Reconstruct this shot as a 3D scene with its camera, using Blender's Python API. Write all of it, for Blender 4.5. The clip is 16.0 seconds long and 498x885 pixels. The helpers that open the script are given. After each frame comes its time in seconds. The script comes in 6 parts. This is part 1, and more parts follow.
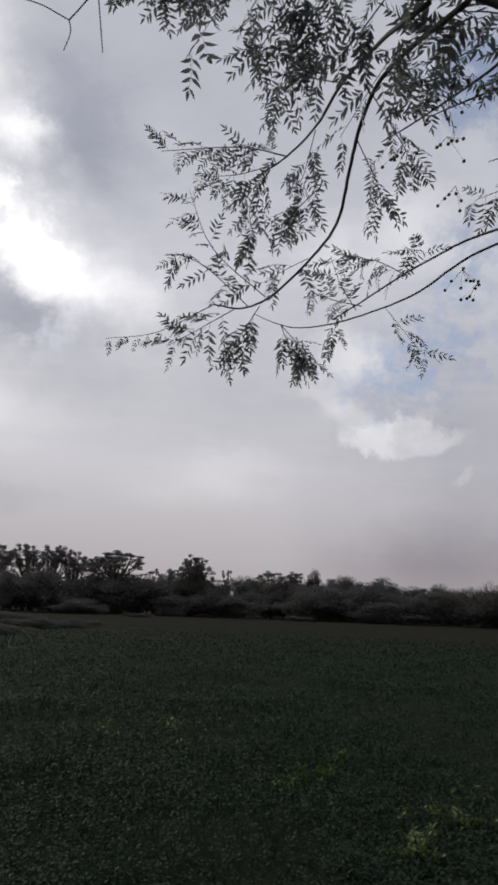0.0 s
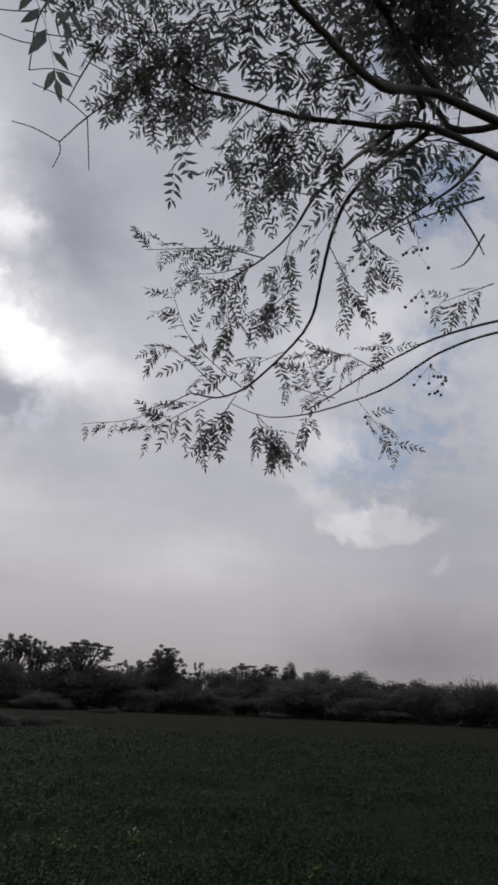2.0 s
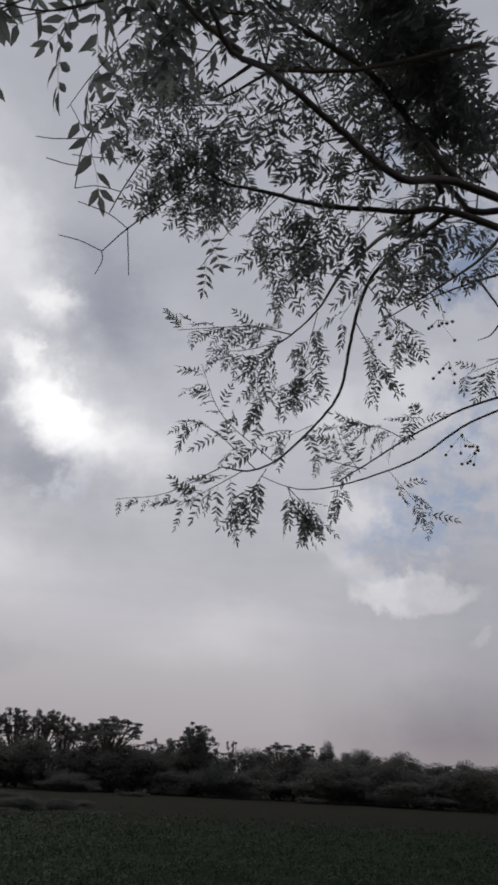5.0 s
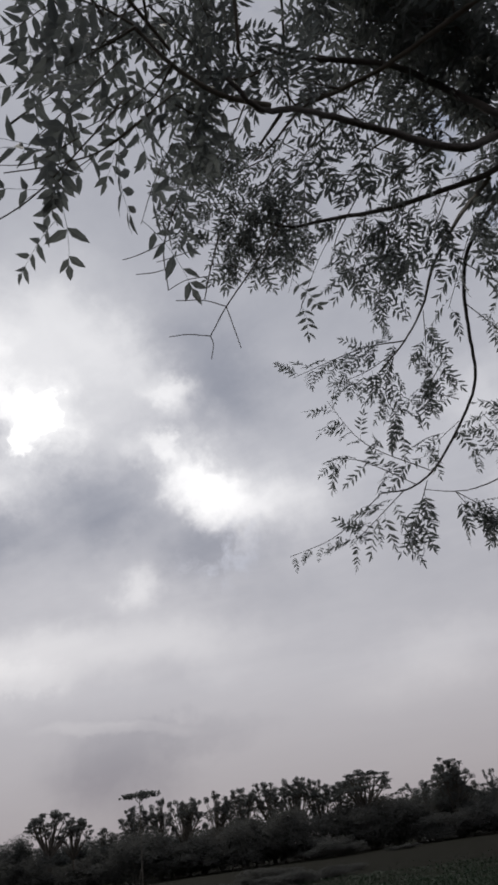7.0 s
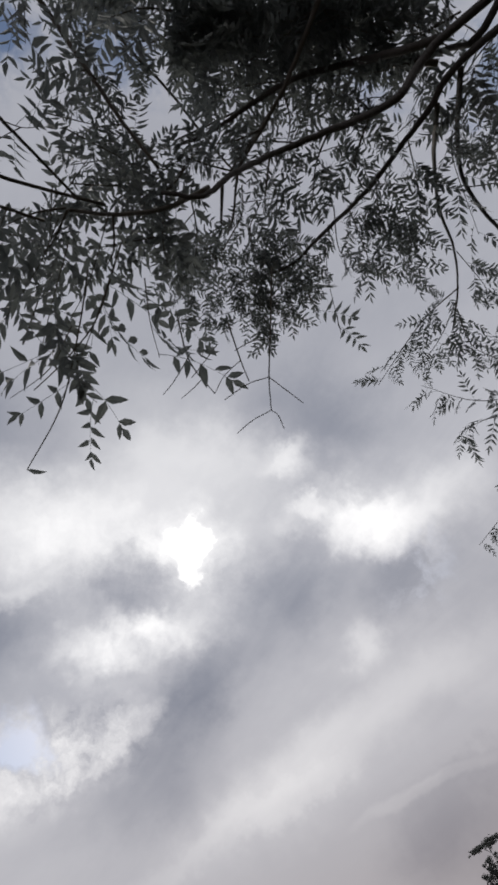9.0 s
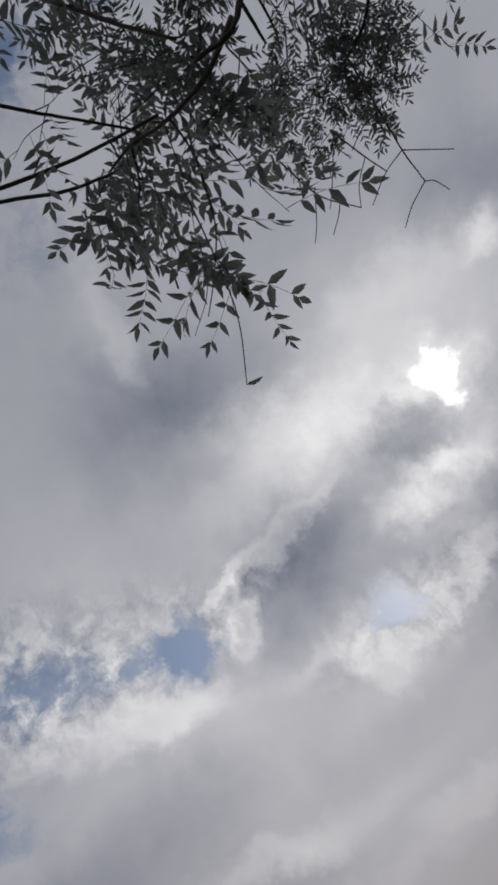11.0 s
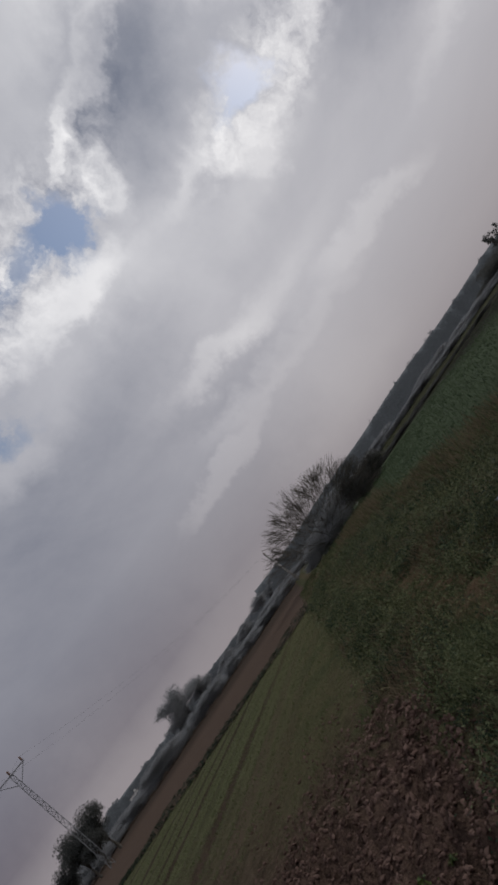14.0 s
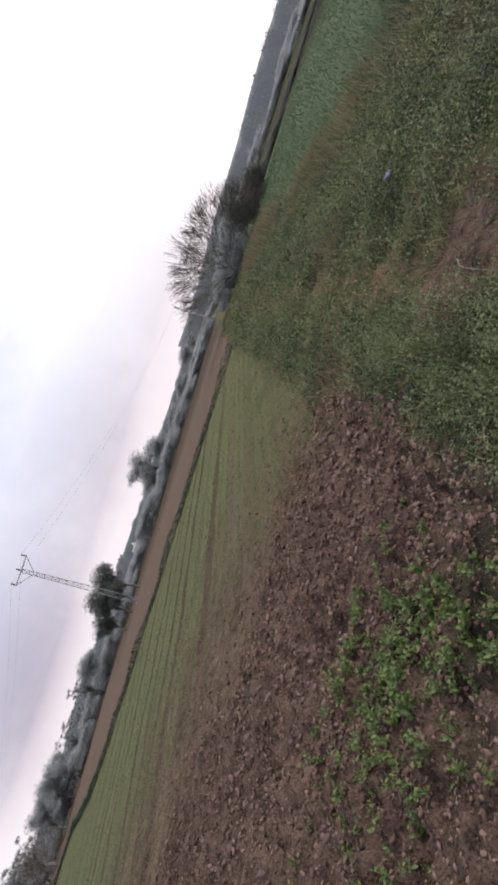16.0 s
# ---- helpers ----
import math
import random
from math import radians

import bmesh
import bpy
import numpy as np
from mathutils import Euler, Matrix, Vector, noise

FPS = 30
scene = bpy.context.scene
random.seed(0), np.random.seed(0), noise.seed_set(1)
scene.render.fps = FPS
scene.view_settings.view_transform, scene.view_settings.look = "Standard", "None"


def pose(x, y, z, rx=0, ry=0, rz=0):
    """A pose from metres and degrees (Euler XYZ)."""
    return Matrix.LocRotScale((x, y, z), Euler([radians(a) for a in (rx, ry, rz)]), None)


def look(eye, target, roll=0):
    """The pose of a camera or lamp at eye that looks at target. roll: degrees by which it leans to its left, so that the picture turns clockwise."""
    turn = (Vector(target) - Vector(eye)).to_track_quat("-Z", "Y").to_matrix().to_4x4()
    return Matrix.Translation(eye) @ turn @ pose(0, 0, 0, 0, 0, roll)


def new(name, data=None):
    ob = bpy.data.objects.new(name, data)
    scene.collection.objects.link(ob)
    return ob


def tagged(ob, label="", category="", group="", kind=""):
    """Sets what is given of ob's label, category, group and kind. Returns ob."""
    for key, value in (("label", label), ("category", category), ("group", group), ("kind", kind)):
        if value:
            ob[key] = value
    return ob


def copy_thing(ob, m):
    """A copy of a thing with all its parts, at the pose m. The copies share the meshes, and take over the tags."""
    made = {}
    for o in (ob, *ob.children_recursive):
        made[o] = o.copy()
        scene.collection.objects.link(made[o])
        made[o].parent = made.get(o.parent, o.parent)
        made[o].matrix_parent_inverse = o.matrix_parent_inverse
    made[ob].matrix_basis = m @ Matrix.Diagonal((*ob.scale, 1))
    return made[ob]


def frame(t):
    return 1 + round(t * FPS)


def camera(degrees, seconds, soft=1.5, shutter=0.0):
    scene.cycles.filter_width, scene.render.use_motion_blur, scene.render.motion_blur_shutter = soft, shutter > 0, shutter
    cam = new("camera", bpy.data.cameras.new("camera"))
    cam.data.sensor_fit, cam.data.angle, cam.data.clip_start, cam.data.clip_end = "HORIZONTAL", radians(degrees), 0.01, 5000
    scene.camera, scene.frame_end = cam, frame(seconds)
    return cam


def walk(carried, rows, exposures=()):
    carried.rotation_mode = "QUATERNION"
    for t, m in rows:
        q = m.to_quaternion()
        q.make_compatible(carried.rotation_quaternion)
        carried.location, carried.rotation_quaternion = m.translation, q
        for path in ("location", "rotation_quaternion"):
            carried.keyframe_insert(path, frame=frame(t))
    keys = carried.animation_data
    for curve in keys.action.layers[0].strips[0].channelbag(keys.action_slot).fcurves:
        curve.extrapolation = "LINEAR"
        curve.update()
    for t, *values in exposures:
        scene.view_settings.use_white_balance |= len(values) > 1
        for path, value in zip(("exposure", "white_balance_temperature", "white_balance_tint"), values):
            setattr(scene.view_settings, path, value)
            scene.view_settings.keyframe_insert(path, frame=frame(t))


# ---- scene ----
# ---------------------------------------------------------------- camera
cam = camera(44.36, 16.0, soft=3.2)
PATH = [
    (0.0, pose(0.000, 0.000, 1.500, 105.29, -1.98, -0.54)),
    (0.5, pose(0.004, -0.004, 1.503, 106.80, -1.46, -0.47)),
    (1.0, pose(0.006, -0.009, 1.502, 109.65, -1.20, -0.44)),
    (1.5, pose(0.009, -0.014, 1.504, 111.26, -1.77, -1.64)),
    (2.0, pose(0.012, -0.018, 1.506, 113.36, -2.21, -2.92)),
    (2.5, pose(0.017, -0.023, 1.510, 114.59, -2.72, -2.42)),
    (3.0, pose(0.018, -0.019, 1.516, 115.60, -3.66, -3.52)),
    (3.2, pose(0.017, -0.019, 1.518, 116.36, -2.77, -2.65)),
    (5.3, pose(-0.003, -0.047, 1.529, 119.51, -2.45, 1.18)),
    (5.5, pose(-0.009, -0.044, 1.528, 119.48, -1.90, 3.00)),
    (6.0, pose(-0.018, -0.038, 1.527, 120.32, -0.48, 9.60)),
    (6.5, pose(-0.020, -0.039, 1.536, 121.60, 2.32, 15.05)),
    (7.0, pose(-0.017, -0.045, 1.547, 124.07, 6.83, 21.19)),
    (7.5, pose(-0.006, -0.050, 1.551, 126.68, 12.04, 27.18)),
    (8.0, pose(0.003, -0.051, 1.557, 130.33, 16.03, 34.68)),
    (8.5, pose(0.016, -0.041, 1.560, 133.95, 20.01, 43.47)),
    (9.0, pose(0.025, -0.027, 1.559, 137.50, 24.05, 51.84)),
    (9.5, pose(0.036, -0.019, 1.558, 141.63, 25.27, 61.34)),
    (10.0, pose(0.029, -0.011, 1.556, 142.37, 24.96, 71.87)),
    (10.2, pose(0.022, -0.009, 1.555, 143.15, 24.98, 76.59)),
    (12.3, pose(-0.091, 0.002, 1.547, 142.03, 31.16, 114.18)),
    (12.5, pose(-0.117, 0.004, 1.536, 137.55, 32.13, 111.82)),
    (13.0, pose(-0.154, 0.007, 1.519, 127.81, 36.88, 107.57)),
    (13.5, pose(-0.174, 0.008, 1.510, 115.50, 44.42, 102.18)),
    (14.0, pose(-0.186, 0.009, 1.505, 107.21, 54.37, 103.11)),
    (14.5, pose(-0.192, 0.010, 1.502, 97.84, 60.65, 102.71)),
    (15.0, pose(-0.196, 0.010, 1.501, 89.63, 65.88, 101.32)),
    (15.5, pose(-0.198, 0.010, 1.500, 76.78, 69.58, 94.25)),
    (16.0, pose(-0.200, 0.010, 1.499, 66.05, 71.83, 83.76)),
]
EXPOSURES = [(0.0, 0.15), (1.0, 0.1), (2.5, -0.05), (5.5, -0.05), (9.0, -0.13), (10.2, -0.24), (12.3, -0.6), (12.8, -0.55), (13.5, -0.38), (14.0, -0.22), (14.5, 0.05), (15.0, 0.5), (15.5, 1.1), (16.0, 1.6)]
walk(cam, PATH, EXPOSURES)

# ---------------------------------------------------------------- sky, sun
WIND = 40.0
SKY_K = 0.105
BASE0 = (0.335, 0.30, 0.315)
BASE1 = (0.412, 0.382, 0.398)
BASE2 = (0.540, 0.530, 0.565)
BASE3 = (0.525, 0.53, 0.58)
BASE4 = (0.42, 0.43, 0.485)
SUN_AZ, SUN_EL = 39.0, 37.0


def bearing(az, el):
    """Unit direction; az in degrees to the left of straight ahead (+y), el above the horizon."""
    a, e = radians(az), radians(el)
    return Vector((-math.sin(a) * math.cos(e), math.cos(a) * math.cos(e), math.sin(e)))


world = bpy.data.worlds.new("overcast_sky")
scene.world = world
world.use_nodes = True
wn, wl = world.node_tree.nodes, world.node_tree.links
wn.clear()


def wnode(kind):
    return wn.new(kind)


def wmath(op, a, b=None, c=None, clamp=False):
    n = wnode("ShaderNodeMath")
    n.operation, n.use_clamp = op, clamp
    for i, v in enumerate((a, b, c)):
        if v is None:
            continue
        if isinstance(v, (int, float)):
            n.inputs[i].default_value = v
        else:
            wl.new(v, n.inputs[i])
    return n.outputs[0]


def wvec(op, a, b=None, scale=None):
    n = wnode("ShaderNodeVectorMath")
    n.operation = op
    for i, v in enumerate((a, b)):
        if v is None:
            continue
        if isinstance(v, (tuple, Vector)):
            n.inputs[i].default_value = v
        else:
            wl.new(v, n.inputs[i])
    if scale is not None:
        n.inputs["Scale"].default_value = scale
    return n.outputs["Value"] if op in ("LENGTH", "DOT_PRODUCT") else n.outputs[0]


def after(vec, value):
    """vec, worked out only once value is known: keeps the long sum of patches small in memory."""
    n = wnode("ShaderNodeVectorMath")
    n.operation = "MULTIPLY_ADD"
    n.inputs[1].default_value = (1e-7, 1e-7, 1e-7)
    wl.new(value, n.inputs[0])
    wl.new(vec, n.inputs[2])
    return n.outputs[0]


def wnoise(vec, scale, detail, rough=0.55, distortion=0.0):
    n = wnode("ShaderNodeTexNoise")
    wl.new(vec, n.inputs["Vector"])
    n.inputs["Scale"].default_value, n.inputs["Detail"].default_value = scale, detail
    n.inputs["Roughness"].default_value, n.inputs["Distortion"].default_value = rough, distortion
    return n


def wramp(value, stops):
    n = wnode("ShaderNodeValToRGB")
    wl.new(value, n.inputs[0])
    e = n.color_ramp.elements
    while len(e) < len(stops):
        e.new(0.5)
    for el, (p, c) in zip(e, stops):
        el.position, el.color = p, (*c, 1)
    return n.outputs[0]


way = wnode("ShaderNodeTexCoord").outputs["Generated"]
split = wnode("ShaderNodeSeparateXYZ")
wl.new(way, split.inputs[0])
height = split.outputs["Z"]
# ragged edges: the direction is pushed about by two sizes of turbulence
big = wvec("SCALE", wvec("SUBTRACT", wnoise(way, 4.0, 6, 0.62).outputs["Color"], (0.5, 0.5, 0.5)), scale=0.13)
fine = wvec("SCALE", wvec("SUBTRACT", wnoise(way, 16.0, 5, 0.6).outputs["Color"], (0.5, 0.5, 0.5)), scale=0.07)
torn = wvec("ADD", wvec("ADD", way, big), fine)
# flat cloud sheet seen in perspective, drawn out along the wind
sheet_z = wmath("ADD", wmath("MAXIMUM", height, 0.0), 0.16)
flat = wnode("ShaderNodeCombineXYZ")
wl.new(wmath("DIVIDE", split.outputs["X"], sheet_z), flat.inputs[0])
wl.new(wmath("DIVIDE", split.outputs["Y"], sheet_z), flat.inputs[1])
wind = wnode("ShaderNodeMapping")
wind.inputs["Rotation"].default_value = (0, 0, radians(WIND))
wind.inputs["Scale"].default_value = (0.45, 1.25, 1.0)
wl.new(flat.outputs[0], wind.inputs[0])
sheet = wnoise(wind.outputs[0], 1.6, 8, 0.58, 0.6).outputs["Fac"]
lumps = wnoise(flat.outputs[0], 9.0, 6, 0.6, 0.3).outputs["Fac"]


def patch(az, el, half_length, half_width, tilt, push, sharp=0.1):
    """A soft-edged cloud patch on the sky: 1 in the middle, 0 outside."""
    d = bearing(az, el)
    right = Vector((math.cos(radians(az)), math.sin(radians(az)), 0))
    up = right.cross(d)
    t = radians(tilt)
    major, minor = math.cos(t) * right + math.sin(t) * up, -math.sin(t) * right + math.cos(t) * up
    m = wnode("ShaderNodeMapping")
    m.vector_type = "TEXTURE"
    m.inputs["Location"].default_value = d
    m.inputs["Rotation"].default_value = Matrix((major, minor, major.cross(minor))).transposed().to_euler()
    m.inputs["Scale"].default_value = (radians(half_length) * 1.35, radians(half_width) * 1.35, 0.6)
    wl.new(push, m.inputs[0])
    away = wvec("LENGTH", m.outputs[0])
    r = wnode("ShaderNodeMapRange")
    r.interpolation_type = "SMOOTHSTEP"
    wl.new(away, r.inputs["Value"])
    for k, v in (("From Min", sharp), ("From Max", 1.0), ("To Min", 1.0), ("To Max", 0.0)):
        r.inputs[k].default_value = v
    return r.outputs[0]


# the sheet's texture shows overhead and melts into the haze towards the horizon
overhead = wnode("ShaderNodeMapRange")
overhead.interpolation_type = "SMOOTHSTEP"
wl.new(height, overhead.inputs["Value"])
for k, v in (("From Min", 0.12), ("From Max", 0.5), ("To Min", 0.1), ("To Max", 1.0)):
    overhead.inputs[k].default_value = v
calm = wvec("ADD", wvec("ADD", way, wvec("SCALE", big, scale=0.3)), wvec("SCALE", fine, scale=0.45))
glow = [wmath("MULTIPLY", wmath("MULTIPLY", wmath("SUBTRACT", sheet, 0.5), 0.28), overhead.outputs[0])]
gaps = []


def cloud(az, el, half_length, half_width, tilt, amount, sharp=0.1):
    """A brighter (or, below 0, a thicker and darker) part of the cloud cover."""
    glow.append(wmath("MULTIPLY_ADD", patch(az, el, half_length, half_width, tilt, after(torn, glow[-1]), sharp), amount, glow[-1]))


def streak(az, el, half_length, half_width, tilt, amount, sharp=0.1):
    """Like cloud(), with a calmer outline."""
    glow.append(wmath("MULTIPLY_ADD", patch(az, el, half_length, half_width, tilt, after(calm, glow[-1]), sharp), amount, glow[-1]))


puffs = wmath("SUBTRACT", wnoise(wvec("ADD", way, fine), 30.0, 6, 0.6).outputs["Fac"], 0.5)


def ripples(az, el, half_length, half_width, tilt, amount):
    """A patch of small cloud puffs."""
    glow.append(wmath("MULTIPLY_ADD", wmath("MULTIPLY", patch(az, el, half_length, half_width, tilt, after(torn, glow[-1])), puffs), amount, glow[-1]))


def blue_gap(az, el, half_length, half_width, tilt, amount):
    last = gaps[-1] if gaps else wmath("MULTIPLY", glow[-1], 1e-7)
    gaps.append(wmath("MULTIPLY_ADD", patch(az, el, half_length, half_width, tilt, after(torn, last)), amount, last))


cloud(39.6, 37.2, 1.8, 1.6, 70, 1.50, 0.20)
cloud(40.0, 37.1, 4.0, 4.2, -74, 0.28)
cloud(40.9, 34.4, 1.2, 1.1, -54, 0.60, 0.40)
cloud(42.1, 39.2, 12.9, 12.2, -28, 0.26)
cloud(34.7, 43.3, 8.8, 2.9, -28, 0.13)
cloud(51.0, 43.8, 9.7, 4.5, -24, 0.16)
cloud(62.4, 41.3, 9.2, 3.7, -19, 0.15)
cloud(47.5, 35.2, 5.2, 2.6, -31, -0.15)
cloud(64.4, 36.5, 7.6, 4.0, -11, -0.11)
cloud(72.9, 32.8, 8.7, 4.2, -4, -0.13)
cloud(48.3, 30.7, 7.7, 2.2, -12, 0.24)
cloud(46.7, 31.2, 1.9, 1.4, -17, 0.20)
cloud(56.4, 24.3, 6.8, 1.6, 9, 0.15, 0.60)
cloud(65.9, 23.9, 3.5, 1.9, -35, 0.12, 0.60)
cloud(45.1, 25.2, 7.1, 3.4, 27, -0.18)
cloud(34.7, 29.7, 4.7, 5.8, -45, -0.12)
cloud(54.1, 20.1, 5.5, 4.0, -8, -0.09)
cloud(26.9, 33.9, 3.8, 1.9, -24, 0.16)
cloud(75.8, 32.8, 1.8, 1.9, -4, 0.16, 0.50)
cloud(75.6, 37.1, 2.8, 0.8, 9, 0.16, 0.50)
cloud(50.7, 14.1, 6.5, 1.2, 14, 0.07)
cloud(57.6, 52.3, 10.7, 4.8, -20, -0.11)
cloud(18.4, 42.9, 8.5, 4.8, -45, -0.06)
cloud(36.4, 15.4, 12.2, 3.7, 8, 0.09)
cloud(30.6, 6.3, 5.8, 4.2, 3, -0.09)
cloud(17.8, 31.7, 8.9, 4.0, -37, 0.11)
cloud(55.7, 44.2, 10.4, 5.0, -29, 0.15)
cloud(67.9, 37.5, 8.0, 1.5, 4, 0.18, 0.50)
cloud(65.7, 34.9, 7.3, 4.0, -7, -0.10)
cloud(47.9, 35.1, 5.5, 3.7, -19, -0.12)
cloud(52.7, 31.4, 4.4, 2.4, 5, 0.18)
cloud(87.9, 31.2, 6.4, 2.2, -18, 0.14, 0.45)
cloud(73.3, 53.0, 9.4, 8.5, -28, -0.11)
cloud(69.2, 60.6, 5.3, 2.6, -72, 0.06)
cloud(81.3, 16.3, 8.7, 1.4, -7, 0.08)
cloud(105.4, 14.8, 24.6, 17.5, -33, -0.17)
cloud(84.4, 39.4, 19.9, 13.8, -68, 0.08)
cloud(22.8, 30.0, 4.0, 2.8, -27, 0.24)
cloud(26.5, 34.1, 1.8, 1.3, -27, 0.15, 0.40)
cloud(15.9, 27.7, 5.2, 3.2, -15, 0.14)
cloud(26.8, 39.5, 2.4, 1.5, -3, 0.18)
cloud(32.2, 30.2, 4.7, 4.2, 19, -0.10)
cloud(17.4, 35.5, 6.1, 4.2, -55, -0.06)
cloud(29.5, 21.4, 2.4, 2.4, 1, 0.17)
cloud(24.1, 24.1, 3.9, 3.2, 3, -0.08)
cloud(21.4, 16.8, 7.4, 4.0, -4, 0.07)
cloud(2.1, 12.3, 5.2, 2.9, -5, 0.07)
cloud(25.2, 8.9, 6.4, 1.5, 4, -0.06)
cloud(-11.2, 16.8, 2.7, 1.6, -30, 0.09, 0.50)
cloud(-14.9, 16.0, 5.2, 1.3, -5, 0.11, 0.60)
cloud(-16.3, 34.5, 3.8, 3.2, -4, 0.15)
cloud(-8.7, 32.9, 3.8, 2.9, 11, 0.12)
cloud(-10.1, 23.0, 3.7, 2.1, -17, 0.10, 0.40)
cloud(-8.1, 19.8, 2.5, 1.5, -19, 0.07, 0.40)
cloud(-21.9, 28.4, 1.8, 1.3, -23, 0.08, 0.40)
cloud(-20.4, 11.6, 1.3, 0.7, -11, 0.06, 0.40)
cloud(13.0, 26.5, 5.9, 3.2, 1, 0.09)
cloud(79.9, 23.6, 13.1, 7.9, 33, 0.07)
cloud(130.9, 7.0, 10.9, 12.2, -7, -0.10)
cloud(20.7, 28.9, 5.3, 2.9, -24, 0.19, 0.30)
cloud(25.0, 39.0, 2.1, 2.1, 18, 0.18)
cloud(17.2, 20.3, 7.3, 6.4, -8, -0.06)
cloud(-21.5, 15.3, 13.4, 10.6, -82, -0.13)
cloud(20.0, 40.5, 8.1, 4.8, -47, -0.08)
cloud(-16.8, 2.6, 10.3, 5.8, -7, -0.12)
cloud(65.5, 33.5, 6.9, 4.5, -84, -0.04)
cloud(66.5, 26.4, 7.3, 1.4, -4, 0.12, 0.30)
cloud(66.3, 11.6, 7.3, 1.3, -15, 0.09, 0.30)
cloud(84.2, 16.4, 7.4, 1.3, -14, 0.08, 0.20)
cloud(84.5, 14.0, 10.9, 1.8, -13, -0.08)
cloud(113.5, 6.7, 13.5, 10.1, -58, -0.04)
cloud(90.2, 31.2, 8.5, 2.2, -14, 0.14, 0.45)
cloud(47.6, 22.4, 5.3, 3.7, 38, -0.05)
cloud(80.5, 5.4, 10.1, 4.8, -3, 0.05)
cloud(110.0, 27.7, 9.2, 2.5, -17, 0.10, 0.30)
cloud(92.3, 10.8, 6.9, 1.1, 3, 0.08, 0.40)
cloud(66.0, 54.9, 9.4, 5.8, 84, -0.03)
cloud(88.6, 25.2, 9.4, 4.8, -28, -0.07)
cloud(66.4, 62.0, 6.6, 1.8, 78, 0.09, 0.30)
cloud(90.1, 27.9, 12.2, 3.7, 6, 0.08)
cloud(80.4, 12.2, 11.3, 1.4, -6, 0.07, 0.30)
cloud(84.3, 16.9, 9.2, 1.8, -9, -0.03)
cloud(66.3, 23.3, 3.1, 2.1, -84, 0.14, 0.50)
cloud(76.3, 32.9, 2.7, 2.4, -80, 0.12, 0.50)
cloud(49.8, 18.8, 6.7, 3.2, 11, -0.04)
cloud(41.0, 14.1, 6.6, 1.4, 0, 0.09, 0.30)
cloud(37.9, 24.4, 7.7, 3.7, 13, -0.04)
cloud(55.7, 43.3, 8.3, 3.7, -8, 0.08)
cloud(22.3, 30.7, 6.6, 3.7, -50, 0.10)
streak(43.4, 25.3, 11.7, 4.0, 31, -0.05)
streak(26.5, 25.7, 9.3, 2.7, -16, -0.07)
streak(34.0, 16.9, 15.1, 2.3, 3, 0.10)
streak(43.9, 15.2, 8.0, 2.1, 9, 0.07)
streak(31.2, 9.8, 6.4, 0.6, -5, 0.06, 0.40)
streak(32.8, 6.8, 5.4, 2.5, -3, -0.04)
streak(19.3, 29.8, 5.5, 3.0, -27, 0.06)
streak(56.2, 34.8, 6.0, 1.9, 1, -0.05)
streak(93.2, 35.9, 15.9, 3.1, 6, 0.06)
streak(64.7, 21.9, 9.6, 2.2, 5, 0.10)
streak(76.8, 15.7, 12.5, 1.5, 0, 0.06)
streak(91.4, 21.3, 9.2, 3.1, 2, -0.05)
streak(65.5, 30.3, 13.3, 2.5, 0, -0.07)
streak(55.2, 40.0, 7.2, 3.3, -17, 0.05)
streak(-15.0, 16.3, 5.1, 1.1, -8, 0.03, 0.50)
streak(-3.0, 20.0, 15.0, 9.0, 0, -0.05)
streak(-9.0, 12.0, 10.0, 4.0, 70, -0.03)
streak(-8.7, 18.8, 2.3, 0.9, 26, 0.06)
streak(-9.8, 22.9, 2.6, 1.3, -13, 0.06)
streak(5.8, 10.5, 6.9, 2.1, -1, 0.04)
streak(23.5, 30.2, 4.7, 2.1, -61, 0.04, 0.40)
streak(30.1, 21.2, 3.5, 1.7, 12, 0.06)
streak(136.0, 9.0, 26.0, 10.0, 0, -0.17)
streak(118.0, 20.0, 20.0, 9.0, 0, -0.07)
ripples(95.4, 37.4, 13.1, 6.4, 0, 1.50)
ripples(74.6, 35.5, 9.0, 3.2, 7, 0.60)
ripples(60.0, 24.9, 10.3, 3.7, -0, 1.30)
ripples(48.3, 30.7, 8.3, 3.2, -12, 0.50)
ripples(77.0, 34.8, 6.5, 4.2, -21, 0.50)
ripples(40.7, 36.2, 6.6, 4.2, -45, 0.70)
ripples(-14.5, 19.4, 8.3, 3.2, -34, 0.35)
ripples(22.9, 32.3, 8.4, 4.2, -45, 0.40)
ripples(51.9, 39.5, 9.0, 6.4, -59, 0.35)
blue_gap(105.7, 31.2, 6.4, 3.6, -31, 0.95)
blue_gap(113.4, 37.8, 4.0, 4.2, -44, 1.00)
blue_gap(85.0, 35.3, 6.3, 2.6, -16, 0.70)
blue_gap(97.7, 38.2, 7.1, 4.8, -5, 0.75)
blue_gap(65.1, 71.4, 4.8, 4.8, -29, 0.40)
blue_gap(61.8, 26.3, 3.5, 2.5, -1, 0.70)
blue_gap(82.7, 34.5, 3.5, 2.6, -9, 0.70)
blue_gap(-16.9, 22.7, 9.2, 5.8, 24, 0.55)
blue_gap(-22.1, 31.1, 4.5, 4.2, 18, 0.50)
blue_gap(-24.1, 44.9, 5.8, 6.4, -56, 0.75)
blue_gap(21.1, 24.3, 4.9, 3.2, 11, 0.28)
blue_gap(-0.9, 73.3, 4.6, 4.2, -63, 0.85)
blue_gap(32.3, 80.6, 3.8, 4.2, -73, 0.80)
